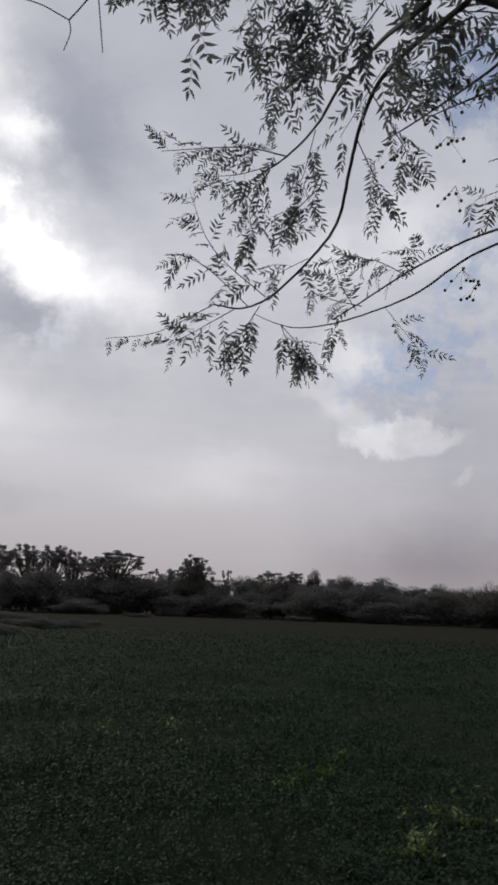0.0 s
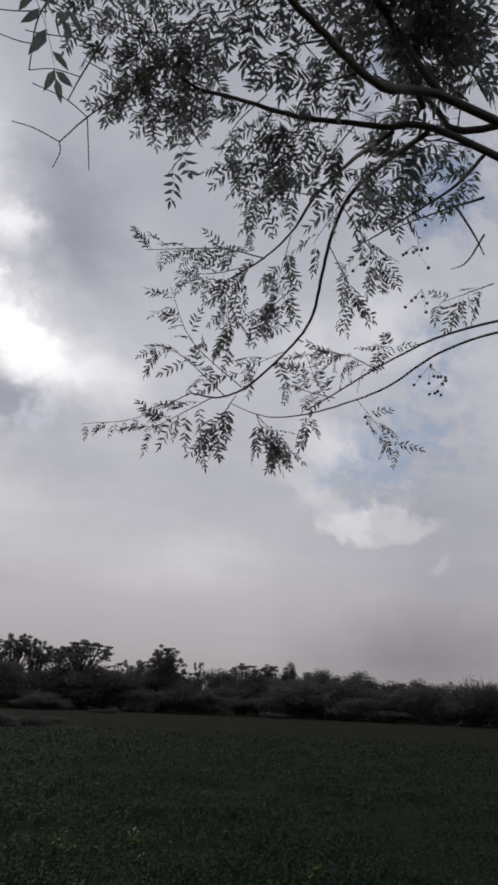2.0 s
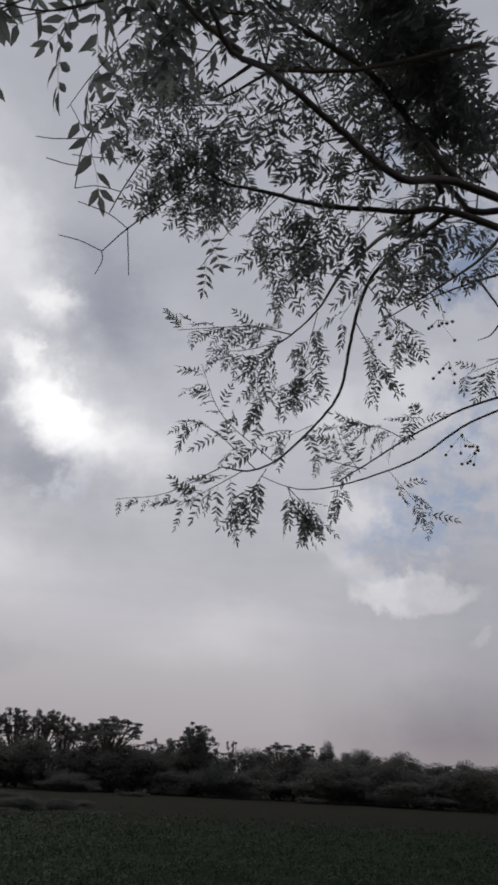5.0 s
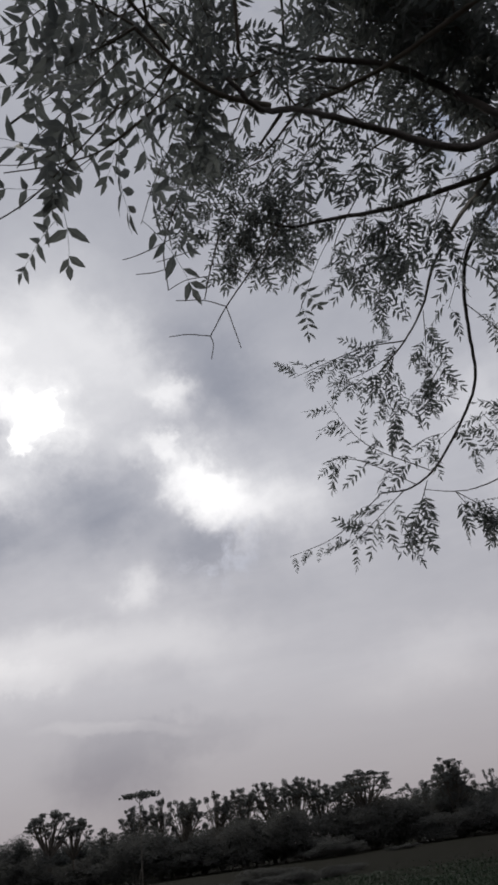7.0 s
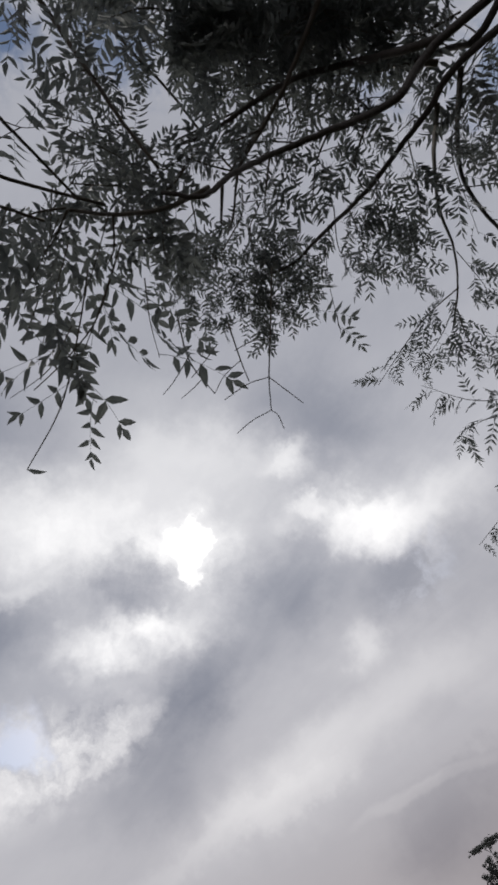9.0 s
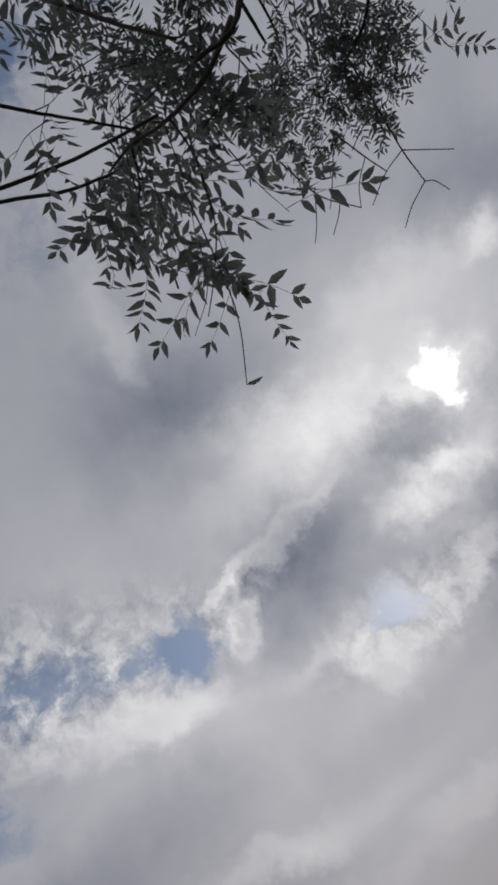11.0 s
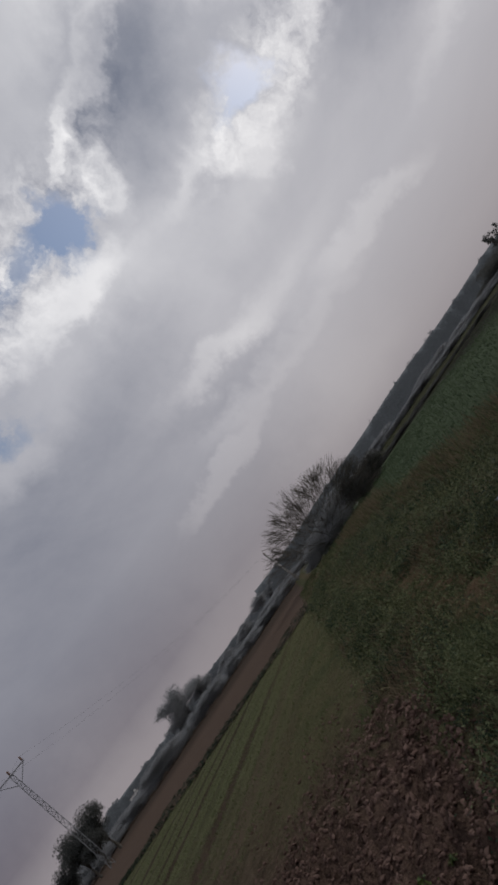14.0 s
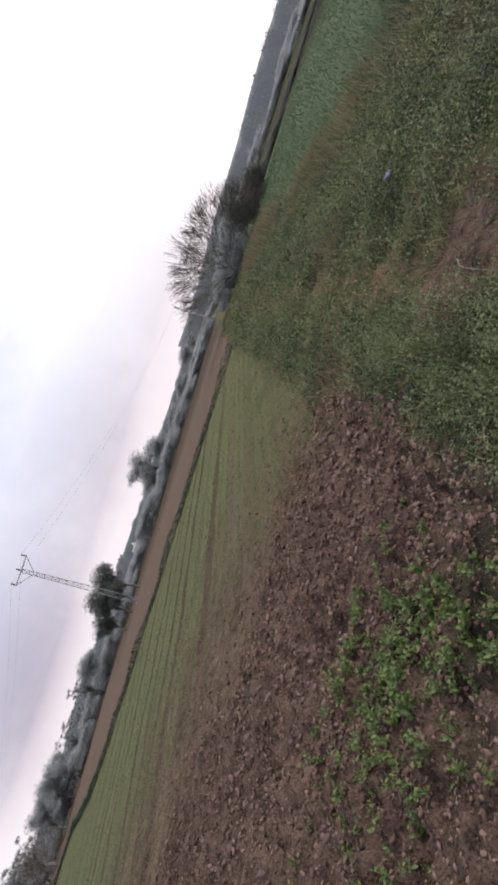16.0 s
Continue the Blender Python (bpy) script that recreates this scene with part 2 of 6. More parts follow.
blue_gap(-17.9, 54.6, 4.2, 3.2, -81, 0.50)
blue_gap(83.1, 33.2, 3.0, 3.2, 44, 0.50)
blue_gap(10.1, 80.3, 4.3, 3.7, 87, 0.70)
blue_gap(62.6, 25.3, 3.1, 1.4, -1, 0.60)

base = wramp(height, [(0.0, BASE0), (0.06, BASE1), (0.22, BASE2), (0.5, BASE3), (0.8, BASE4), (1.0, BASE4)])
light = wmath("ADD", glow[-1], wmath("MULTIPLY", wmath("MULTIPLY", wmath("SUBTRACT", lumps, 0.5), 0.08), overhead.outputs[0]))
low = wmath("MULTIPLY", height, 14.0, clamp=True)
light = wmath("MULTIPLY", light, low)
lit = wmath("MAXIMUM", light, -0.4)
tint = wnode("ShaderNodeMix")
tint.data_type, tint.blend_type = "RGBA", "ADD"
tint.inputs[0].default_value = 1.0
wl.new(base, tint.inputs[6])
grey = wnode("ShaderNodeCombineColor")
bright, thick = wmath("MAXIMUM", lit, 0.0), wmath("MINIMUM", lit, 0.0)
for i, (k, q) in enumerate(((1.0, 1.04), (0.975, 0.985), (0.91, 0.93))):
    wl.new(wmath("MULTIPLY_ADD", bright, k, wmath("MULTIPLY", thick, q)), grey.inputs[i])
wl.new(grey.outputs[0], tint.inputs[7])
clear = wnode("ShaderNodeTexSky")
clear.sky_type, clear.sun_disc = "NISHITA", False
clear.sun_elevation, clear.sun_rotation = radians(SUN_EL), radians(-SUN_AZ)
clear.air_density, clear.dust_density, clear.ozone_density = 1.0, 1.2, 1.0
dim = wnode("ShaderNodeMix")
dim.data_type, dim.blend_type = "RGBA", "MULTIPLY"
dim.inputs[0].default_value, dim.inputs[7].default_value = 1.0, (SKY_K, SKY_K, SKY_K, 1)
wl.new(clear.outputs[0], dim.inputs[6])
cover = wnode("ShaderNodeMix")
cover.data_type = "RGBA"
holes = wmath("SUBTRACT", wmath("MULTIPLY", gaps[-1], 1.5), wmath("MULTIPLY_ADD", puffs, 4.2, wmath("MULTIPLY", wmath("SUBTRACT", lumps, 0.45), 2.2)), clamp=True)
wl.new(wmath("MULTIPLY", holes, wmath("MINIMUM", gaps[-1], 1.0)), cover.inputs[0])
wl.new(tint.outputs[2], cover.inputs[6])
wl.new(dim.outputs[2], cover.inputs[7])
back = wnode("ShaderNodeBackground")
wl.new(cover.outputs[2], back.inputs[0])
back.inputs[1].default_value = 1.0
wl.new(back.outputs[0], wnode("ShaderNodeOutputWorld").inputs[0])

sun = new("sun", bpy.data.lights.new("sun", "SUN"))
sun.data.energy, sun.data.angle, sun.data.color = 1.3, radians(10), (1.0, 0.95, 0.88)
sun.matrix_world = look(bearing(SUN_AZ, SUN_EL) * 50, (0, 0, 0))

# ---------------------------------------------------------------- materials
def material(name, colours, rough=0.8, scale=4.0, fine=60.0, bump=0.3, through_light=0.0, metal=0.0, dist=0.01, shine=0.25):
    """A surface whose colour wanders between the given colours at two scales and from piece to piece, with fine relief."""
    m = bpy.data.materials.new(name)
    m.use_nodes = True
    n, l = m.node_tree.nodes, m.node_tree.links
    bsdf = n["Principled BSDF"]
    pos = n.new("ShaderNodeNewGeometry")
    a, b = n.new("ShaderNodeTexNoise"), n.new("ShaderNodeTexNoise")
    a.inputs["Scale"].default_value, a.inputs["Detail"].default_value = scale, 5
    b.inputs["Scale"].default_value, b.inputs["Detail"].default_value = fine, 4
    for t in (a, b):
        l.new(pos.outputs["Position"], t.inputs["Vector"])
    mixed = n.new("ShaderNodeMath")
    mixed.operation = "MULTIPLY_ADD"
    l.new(a.outputs["Fac"], mixed.inputs[0])
    mixed.inputs[1].default_value = 0.5
    isle = n.new("ShaderNodeMath")
    isle.operation = "MULTIPLY_ADD"
    l.new(pos.outputs["Random Per Island"], isle.inputs[0])
    isle.inputs[1].default_value = 0.35
    part_b = n.new("ShaderNodeMath")
    part_b.operation = "MULTIPLY"
    l.new(b.outputs["Fac"], part_b.inputs[0])
    part_b.inputs[1].default_value = 0.3
    l.new(part_b.outputs[0], isle.inputs[2])
    l.new(isle.outputs[0], mixed.inputs[2])
    ramp = n.new("ShaderNodeValToRGB")
    e = ramp.color_ramp.elements
    while len(e) < len(colours):
        e.new(0.5)
    for i, (el, c) in enumerate(zip(e, colours)):
        el.position, el.color = 0.25 + 0.55 * i / max(1, len(colours) - 1), (*c, 1)
    l.new(mixed.outputs[0], ramp.inputs[0])
    l.new(ramp.outputs[0], bsdf.inputs["Base Color"])
    bsdf.inputs["Roughness"].default_value, bsdf.inputs["Metallic"].default_value = rough, metal
    bsdf.inputs["Specular IOR Level"].default_value = shine
    if bump:
        r = n.new("ShaderNodeBump")
        r.inputs["Strength"].default_value, r.inputs["Distance"].default_value = bump, dist
        l.new(b.outputs["Fac"], r.inputs["Height"])
        l.new(r.outputs[0], bsdf.inputs["Normal"])
    if through_light:
        t, x = n.new("ShaderNodeBsdfTranslucent"), n.new("ShaderNodeMixShader")
        l.new(ramp.outputs[0], t.inputs["Color"])
        x.inputs[0].default_value = through_light
        l.new(bsdf.outputs[0], x.inputs[1])
        l.new(t.outputs[0], x.inputs[2])
        l.new(x.outputs[0], n["Material Output"].inputs["Surface"])
    return m


BARK = material("bark", [(0.035, 0.034, 0.034), (0.075, 0.070, 0.067), (0.12, 0.112, 0.106)], 0.9, 6, 90, 0.8, dist=0.006, shine=0.1)
TWIG = material("twig_bark", [(0.06, 0.056, 0.05), (0.12, 0.108, 0.09)], 0.85, 9, 200, 0.3, dist=0.001)
LEAF = material("tree_leaf", [(0.082, 0.092, 0.092), (0.116, 0.129, 0.124), (0.158, 0.172, 0.160)], 0.5, 2.5, 120, 0.15, 0.45, dist=0.001)
BERRY = material("berry", [(0.06, 0.055, 0.02), (0.14, 0.12, 0.04)], 0.45, 20, 200, 0.1, dist=0.001)
WOOD_LEAF = material("woodland_leaf", [(0.0808, 0.0867, 0.0833), (0.0978, 0.1037, 0.0986), (0.1173, 0.1224, 0.1156)], 0.85, 0.12, 3.0, 0.0, 0.55, shine=0.04)
# light grey-blue base colour imitates haze over the trees beyond the fields
HAZED_LEAF = material("hazed_leaf", [(0.240, 0.250, 0.260), (0.262, 0.272, 0.281), (0.285, 0.295, 0.304)], 0.9, 0.1, 3.0, 0.0, 0.6, shine=0.04)
# far treetops: base colour shifted to blue-grey to imitate haze
FAR_LEAF = material("hazed_distant_wood", [(0.07, 0.08, 0.085), (0.08, 0.092, 0.098), (0.092, 0.104, 0.112)], 0.9, 0.02, 0.4, 0.0, 0.1, shine=0.04)
def far_haze_glow(m, colour, amount):
    """A faint glow that imitates kilometres of bright hazy air before the far woods, a backdrop."""
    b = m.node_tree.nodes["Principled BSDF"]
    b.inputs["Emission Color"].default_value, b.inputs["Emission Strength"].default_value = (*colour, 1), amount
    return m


# bluish emission stands in for the haze; the woods themselves give no light
far_haze_glow(FAR_LEAF, (0.62, 0.66, 0.74), 0.05)
SHRUB_LEAF = material("shrub_leaf", [(0.0748, 0.0765, 0.0731), (0.0892, 0.0909, 0.0850), (0.1062, 0.1071, 0.1003)], 0.9, 0.2, 4.0, 0.0, 0.55, shine=0.04)
TRUNK = material("woodland_bark", [(0.05, 0.045, 0.038), (0.11, 0.10, 0.085)], 0.9, 1.0, 9, 0.4, dist=0.02)
# bark of those trees, greyed in its base colour to imitate the same haze
HAZED_TRUNK = material("hazed_bark", [(0.07, 0.07, 0.072), (0.10, 0.10, 0.10)], 0.9, 1.0, 9, 0.2, dist=0.02)
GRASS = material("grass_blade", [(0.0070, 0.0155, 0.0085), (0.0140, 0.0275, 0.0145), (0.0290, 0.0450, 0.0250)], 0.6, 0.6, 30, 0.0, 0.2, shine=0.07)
VERGE = material("verge_grass", [(0.0220, 0.0320, 0.0150), (0.0600, 0.0740, 0.0350), (0.1600, 0.1620, 0.0850)], 0.7, 1.6, 30, 0.0, 0.2, shine=0.04)
TUFT = material("tuft_grass", [(0.0330, 0.0500, 0.0250), (0.0780, 0.0980, 0.0480), (0.1650, 0.1780, 0.0960)], 0.65, 1.5, 30, 0.0, 0.22, shine=0.06)
FIELD_CROP = material("field_crop_blade", [(0.052, 0.078, 0.045), (0.070, 0.098, 0.056), (0.092, 0.118, 0.070)], 0.65, 0.3, 20, 0.0, 0.22, shine=0.04)
CROP = material("crop_blade", [(0.078, 0.092, 0.044), (0.100, 0.114, 0.055), (0.126, 0.138, 0.070)], 0.65, 0.3, 20, 0.0, 0.3, shine=0.04)
WEED = material("weed_leaf", [(0.030, 0.050, 0.016), (0.060, 0.092, 0.024), (0.120, 0.152, 0.044)], 0.5, 3, 60, 0.1, 0.25, dist=0.001)
YELLOW_WEED = material("yellow_weed_leaf", [(0.026, 0.050, 0.007), (0.038, 0.072, 0.009), (0.056, 0.098, 0.014)], 0.55, 3, 60, 0.1, 0.25, dist=0.001)
DRY = material("dry_grass", [(0.0770, 0.0616, 0.0407), (0.1265, 0.1012, 0.0660), (0.1980, 0.1595, 0.1045)], 0.8, 0.6, 20, 0.0, 0.15, shine=0.04)
CLOD = material("soil_clod", [(0.0340, 0.0218, 0.0178), (0.0800, 0.0515, 0.0428), (0.1500, 0.1010, 0.0840)], 0.95, 1.5, 40, 0.6, dist=0.01, shine=0.04)
STEEL = material("galvanised_steel", [(0.16, 0.17, 0.175), (0.25, 0.26, 0.265)], 0.6, 1, 20, 0.1, metal=0.3, dist=0.002)
CERAMIC = material("brown_ceramic", [(0.10, 0.05, 0.035), (0.15, 0.08, 0.05)], 0.3, 3, 20, 0.0)
PLASTER = material("white_plaster", [(0.6, 0.6, 0.58), (0.75, 0.75, 0.72)], 0.8, 0.6, 6, 0.1)
SCRAP = material("faded_plastic", [(0.17, 0.19, 0.25), (0.25, 0.27, 0.34)], 0.45, 8, 60, 0.2)
CONCRETE = material("weathered_concrete", [(0.22, 0.21, 0.20), (0.34, 0.33, 0.31)], 0.85, 1, 20, 0.3)


# ---------------------------------------------------------------- mesh helpers
def mesh_object(name, verts, faces, mat, parent=None, smooth=False):
    me = bpy.data.meshes.new(name)
    me.from_pydata([tuple(v) for v in verts], [], [tuple(f) for f in faces])
    if smooth:
        me.shade_smooth()
    me.materials.append(mat)
    ob = new(name, me)
    ob.parent = parent
    return ob


class Heap:
    """Gathers many small faces into one mesh."""

    def __init__(self):
        self.v, self.f = [], []

    def add(self, verts, faces):
        o = len(self.v)
        self.v.extend(verts)
        self.f.extend([tuple(i + o for i in f) for f in faces])

    def build(self, name, mat, parent=None, smooth=False):
        return mesh_object(name, self.v, self.f, mat, parent, smooth)


def curve_points(pts, steps):
    """A smooth line through the given points."""
    p = [Vector(q) for q in pts]
    p = [2 * p[0] - p[1], *p, 2 * p[-1] - p[-2]]
    out = []
    for i in range(1, len(p) - 2):
        for k in range(steps):
            t = k / steps
            a, b, c, d = p[i - 1], p[i], p[i + 1], p[i + 2]
            out.append(0.5 * (2 * b + (c - a) * t + (2 * a - 5 * b + 4 * c - d) * t * t + (3 * b - a - 3 * c + d) * t ** 3))
    out.append(p[-2])
    return out


def tube(heap, pts, r0, r1, sides=6, wobble=0.0):
    """A tapered, closed branch along pts."""
    n = len(pts)
    verts, faces = [], []
    side = None
    for i, q in enumerate(pts):
        d = (pts[min(i + 1, n - 1)] - pts[max(i - 1, 0)]).normalized()
        side = d.orthogonal().normalized() if side is None else (side - d * side.dot(d)).normalized()
        other = d.cross(side)
        r = r0 + (r1 - r0) * i / (n - 1)
        for k in range(sides):
            a = 2 * math.pi * k / sides
            w = r * (1 + wobble * noise.noise(Vector((q.x * 9 + k, q.y * 9, q.z * 9))))
            verts.append(q + w * (math.cos(a) * side + math.sin(a) * other))
    for i in range(n - 1):
        for k in range(sides):
            j = (k + 1) % sides
            faces.append((i * sides + k, i * sides + j, (i + 1) * sides + j, (i + 1) * sides + k))
    faces.append(tuple(range(sides))[::-1])
    faces.append(tuple((n - 1) * sides + k for k in range(sides)))
    heap.add(verts, faces)


def rand_dir(rng):
    z = rng.uniform(-1, 1)
    a = rng.uniform(0, 2 * math.pi)
    s = math.sqrt(1 - z * z)
    return Vector((s * math.cos(a), s * math.sin(a), z))

# ---------------------------------------------------------------- ground
ROW = Vector((-0.9925, -0.1219))      # the furrows' direction
OFF = Vector((0.1219, -0.9925))       # across the furrows, away from the grass bank
DITCH = 27.0                          # to the ditch at the crop's end
TILL = Vector((-0.9978, 0.0663))      # the crop rows' direction
TILL_OFF = Vector((-0.0663, -0.9978))


def ditch_u(v):
    return DITCH + 13 * smooth(20, 42, v)


def field(x, y):
    return x * ROW.x + y * ROW.y, x * OFF.x + y * OFF.y


def smooth(a, b, x):
    t = min(1.0, max(0.0, (x - a) / (b - a)))
    return t * t * (3 - 2 * t)


def ploughed(x, y):
    """1 on the bare, ploughed strip."""
    u, v = field(x, y)
    w = 0.35 * noise.noise(Vector((x * 0.7, y * 0.7, 3)))
    return smooth(-0.05, 0.35, v + w) * smooth(2.2, 3.2, u + 0.5 * v + w) * (1 - smooth(5.4, 8.2, u + 2 * w)) * (1 - smooth(8, 11, v))


def bank(x, y):
    """1 on the grass bank between the fields."""
    u, v = field(x, y)
    return smooth(-3.0, -2.0, v) * (1 - smooth(-0.3, 0.2, v)) * smooth(2, 4, u)


def ground_z(x, y):
    r = math.hypot(x, y)
    z = 0.05 * noise.noise(Vector((x * 0.35, y * 0.35, 0))) * smooth(1, 4, r) + (0.08 + 0.11 * noise.noise(Vector((x * 1.1, y * 1.1, 13))) + 0.07 * noise.noise(Vector((x * 3.1, y * 3.1, 15)))) * bank(x, y)
    if r < 30:
        p = ploughed(x, y)
        k = (1 - smooth(12, 30, r))
        z += (0.25 + p) * k * (0.045 * noise.noise(Vector((x * 2.6, y * 5, 1))) + 0.080 * noise.noise(Vector((x * 5, y * 12, 5))) + 0.035 * noise.noise(Vector((x * 11, y * 20, 6))))
        z += p * k * 0.014 * math.sin((x * OFF.x + y * OFF.y) * 2 * math.pi / 0.23 + 2.5 * noise.noise(Vector((x * 1.3, y * 1.3, 9))))
        u, v = field(x, y)
        if v > 1 and u > 5:
            z += 0.02 * smooth(1.5, 4, v) * smooth(5, 8, u) * k * math.sin((x * TILL_OFF.x + y * TILL_OFF.y) * 2 * math.pi / 0.86 + 0.6 * noise.noise(Vector((u * 0.2, v * 0.2, 2))))
    return z


def ground_material():
    m = bpy.data.materials.new("field_ground")
    m.use_nodes = True
    n, l = m.node_tree.nodes, m.node_tree.links
    bsdf = n["Principled BSDF"]
    pos = n.new("ShaderNodeNewGeometry").outputs["Position"]

    def tex(scale, detail=5, rough=0.6):
        t = n.new("ShaderNodeTexNoise")
        l.new(pos, t.inputs["Vector"])
        t.inputs["Scale"].default_value, t.inputs["Detail"].default_value, t.inputs["Roughness"].default_value = scale, detail, rough
        return t.outputs["Fac"]

    def calc(op, a, b=None, c=None):
        q = n.new("ShaderNodeMath")
        q.operation = op
        for i, v in enumerate((a, b, c)):
            if isinstance(v, (int, float)):
                q.inputs[i].default_value = v
            elif v is not None:
                l.new(v, q.inputs[i])
        return q.outputs[0]

    def step(value, a, b):
        r = n.new("ShaderNodeMapRange")
        r.interpolation_type = "SMOOTHSTEP"
        l.new(value, r.inputs["Value"])
        r.inputs["From Min"].default_value, r.inputs["From Max"].default_value = a, b
        return r.outputs[0]

    def dot(vec):
        d = n.new("ShaderNodeVectorMath")
        d.operation = "DOT_PRODUCT"
        l.new(pos, d.inputs[0])
        d.inputs[1].default_value = vec
        return d.outputs["Value"]

    def colour(fac, a, b, lo=0.3, hi=0.72):
        r = n.new("ShaderNodeValToRGB")
        l.new(fac, r.inputs[0])
        r.color_ramp.elements[0].position, r.color_ramp.elements[1].position = lo, hi
        r.color_ramp.elements[0].color, r.color_ramp.elements[1].color = (*a, 1), (*b, 1)
        return r.outputs[0]

    def over(a, b, fac):
        x = n.new("ShaderNodeMix")
        x.data_type = "RGBA"
        l.new(a, x.inputs[6])
        l.new(b, x.inputs[7])
        l.new(fac, x.inputs[0])
        return x.outputs[2]

    wide, mid, fine, grit = tex(0.09), tex(0.8), tex(7, 8), tex(60, 6)
    jitter = calc("MULTIPLY", calc("SUBTRACT", mid, 0.5), 1.6)
    blend = calc("MULTIPLY_ADD", grit, 0.35, calc("MULTIPLY_ADD", mid, 0.3, calc("MULTIPLY", fine, 0.4)))
    blend = calc("MULTIPLY", blend, 0.95)
    u, v = dot((ROW.x, ROW.y, 0)), dot((OFF.x, OFF.y, 0))
    vj = calc("ADD", v, jitter)
    dist = n.new("ShaderNodeVectorMath")
    dist.operation = "LENGTH"
    l.new(pos, dist.inputs[0])
    dist = dist.outputs["Value"]
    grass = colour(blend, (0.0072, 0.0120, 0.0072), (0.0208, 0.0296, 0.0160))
    soil = colour(blend, (0.0170, 0.0116, 0.0094), (0.1200, 0.0815, 0.0650), 0.40, 0.60)
    clay = colour(blend, (0.060, 0.043, 0.034), (0.104, 0.075, 0.058))
    dry = colour(blend, (0.0525, 0.0368, 0.0242), (0.1365, 0.0945, 0.0609))
    brown = colour(blend, (0.0080, 0.0076, 0.0060), (0.0208, 0.0184, 0.0136))
    olive = colour(blend, (0.0190, 0.0240, 0.0115), (0.0800, 0.0860, 0.0420))
    green = colour(blend, (0.036, 0.052, 0.030), (0.075, 0.098, 0.057))
    crop = colour(blend, (0.0560, 0.0630, 0.0320), (0.1040, 0.1110, 0.0560))
    furrow = colour(blend, (0.0260, 0.0210, 0.0140), (0.0700, 0.0540, 0.0370))

    def inverse(m):
        return calc("SUBTRACT", 1.0, m)

    # furrows: thin bare lines between the crop rows
    till = dot((TILL_OFF.x, TILL_OFF.y, 0))
    wander = calc("ADD", till, calc("MULTIPLY", mid, 0.12))
    line = calc("SINE", calc("MULTIPLY", wander, 2 * math.pi / 1.29))
    broad = calc("SINE", calc("MULTIPLY", calc("ADD", till, calc("MULTIPLY", wide, 0.6)), 2 * math.pi / 3.1))
    line = calc("MULTIPLY", step(calc("MULTIPLY_ADD", broad, 0.35, line), 0.45, 0.95), step(fine, 0.22, 0.45))
    rows = over(crop, furrow, line)
    thin = calc("MULTIPLY", step(calc("SINE", calc("MULTIPLY", wander, 2 * math.pi / 0.43)), 0.2, 0.9), 0.35)
    rows = over(rows, furrow, thin)
    bare = calc("MULTIPLY", step(vj, 0.0, 0.45), inverse(step(calc("MULTIPLY_ADD", jitter, 3.5, u), 5.6, 16.0)))
    left = over(rows, soil, bare)
    # two worn wheel tracks along the rows
    for at, wide_by in ((4.35, 0.14), (5.2, 0.2)):
        off = calc("ABSOLUTE", calc("MULTIPLY_ADD", jitter, 0.18, calc("SUBTRACT", till, at)))
        worn = calc("MULTIPLY", inverse(step(off, wide_by * 0.5, wide_by * 1.6)), calc("MULTIPLY", step(u, 3.5, 6.0), inverse(step(u, 16.0, 27.0))))
        left = over(left, clay, calc("MULTIPLY", worn, step(fine, 0.3, 0.6)))
    straw = colour(blend, (0.0480, 0.0470, 0.0235), (0.1180, 0.1120, 0.0580))
    left = over(left, straw, calc("MULTIPLY", calc("MULTIPLY", inverse(step(vj, 0.9, 4.6)), step(u, 6.0, 9.0)), 0.75))
    left = over(left, olive, calc("MULTIPLY", calc("MULTIPLY", step(mid, 0.46, 0.62), inverse(step(vj, 0.6, 3.4))), step(u, 5.0, 7.5)))
    # beyond the ditch: red earth
    edge = calc("SUBTRACT", calc("MULTIPLY_ADD", jitter, 0.6, u), calc("MULTIPLY", step(v, 20.0, 42.0), 13.0))
    left = over(left, clay, step(edge, DITCH, DITCH + 0.7))
    left = over(left, brown, calc("MULTIPLY", step(edge, 50.0, 66.0), 0.5))
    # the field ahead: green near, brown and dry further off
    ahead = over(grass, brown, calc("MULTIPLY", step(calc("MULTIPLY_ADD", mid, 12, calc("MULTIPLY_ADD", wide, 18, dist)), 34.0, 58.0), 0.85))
    strip = over(brown, olive, step(mid, 0.4, 0.6))
    ahead = over(ahead, strip, step(u, 56.0, 60.0))
    ahead = over(ahead, green, calc("MULTIPLY", calc("MULTIPLY", step(u, 9.0, 16.0), step(v, -26.0, -14.0)), inverse(step(u, 56.0, 60.0))))
    verge = over(olive, dry, calc("MULTIPLY", step(mid, 0.48, 0.66), 0.7))
    path = calc("ABSOLUTE", calc("MULTIPLY_ADD", jitter, 0.35, calc("ADD", v, 0.9)))
    verge = over(verge, dry, calc("MULTIPLY", inverse(step(path, 0.08, 0.42)), step(fine, 0.40, 0.62)))
    scrape = n.new("ShaderNodeVectorMath")
    scrape.operation = "DISTANCE"
    l.new(pos, scrape.inputs[0])
    scrape.inputs[1].default_value = (-4.15, 0.33, 0.1)
    verge = over(verge, soil, inverse(step(calc("MULTIPLY_ADD", jitter, 0.5, scrape.outputs["Value"]), 0.45, 0.95)))
    right = over(ahead, verge, step(vj, -4.2, -2.4))
    whole = over(right, left, step(vj, -0.1, 0.3))
    # trodden earth round the standing place, with moss and weeds in it
    near = over(over(soil, grass, step(calc("MULTIPLY_ADD", v, -0.16, mid), 0.26, 0.42)), whole, step(calc("MULTIPLY_ADD", jitter, 0.7, dist), 2.3, 3.6))
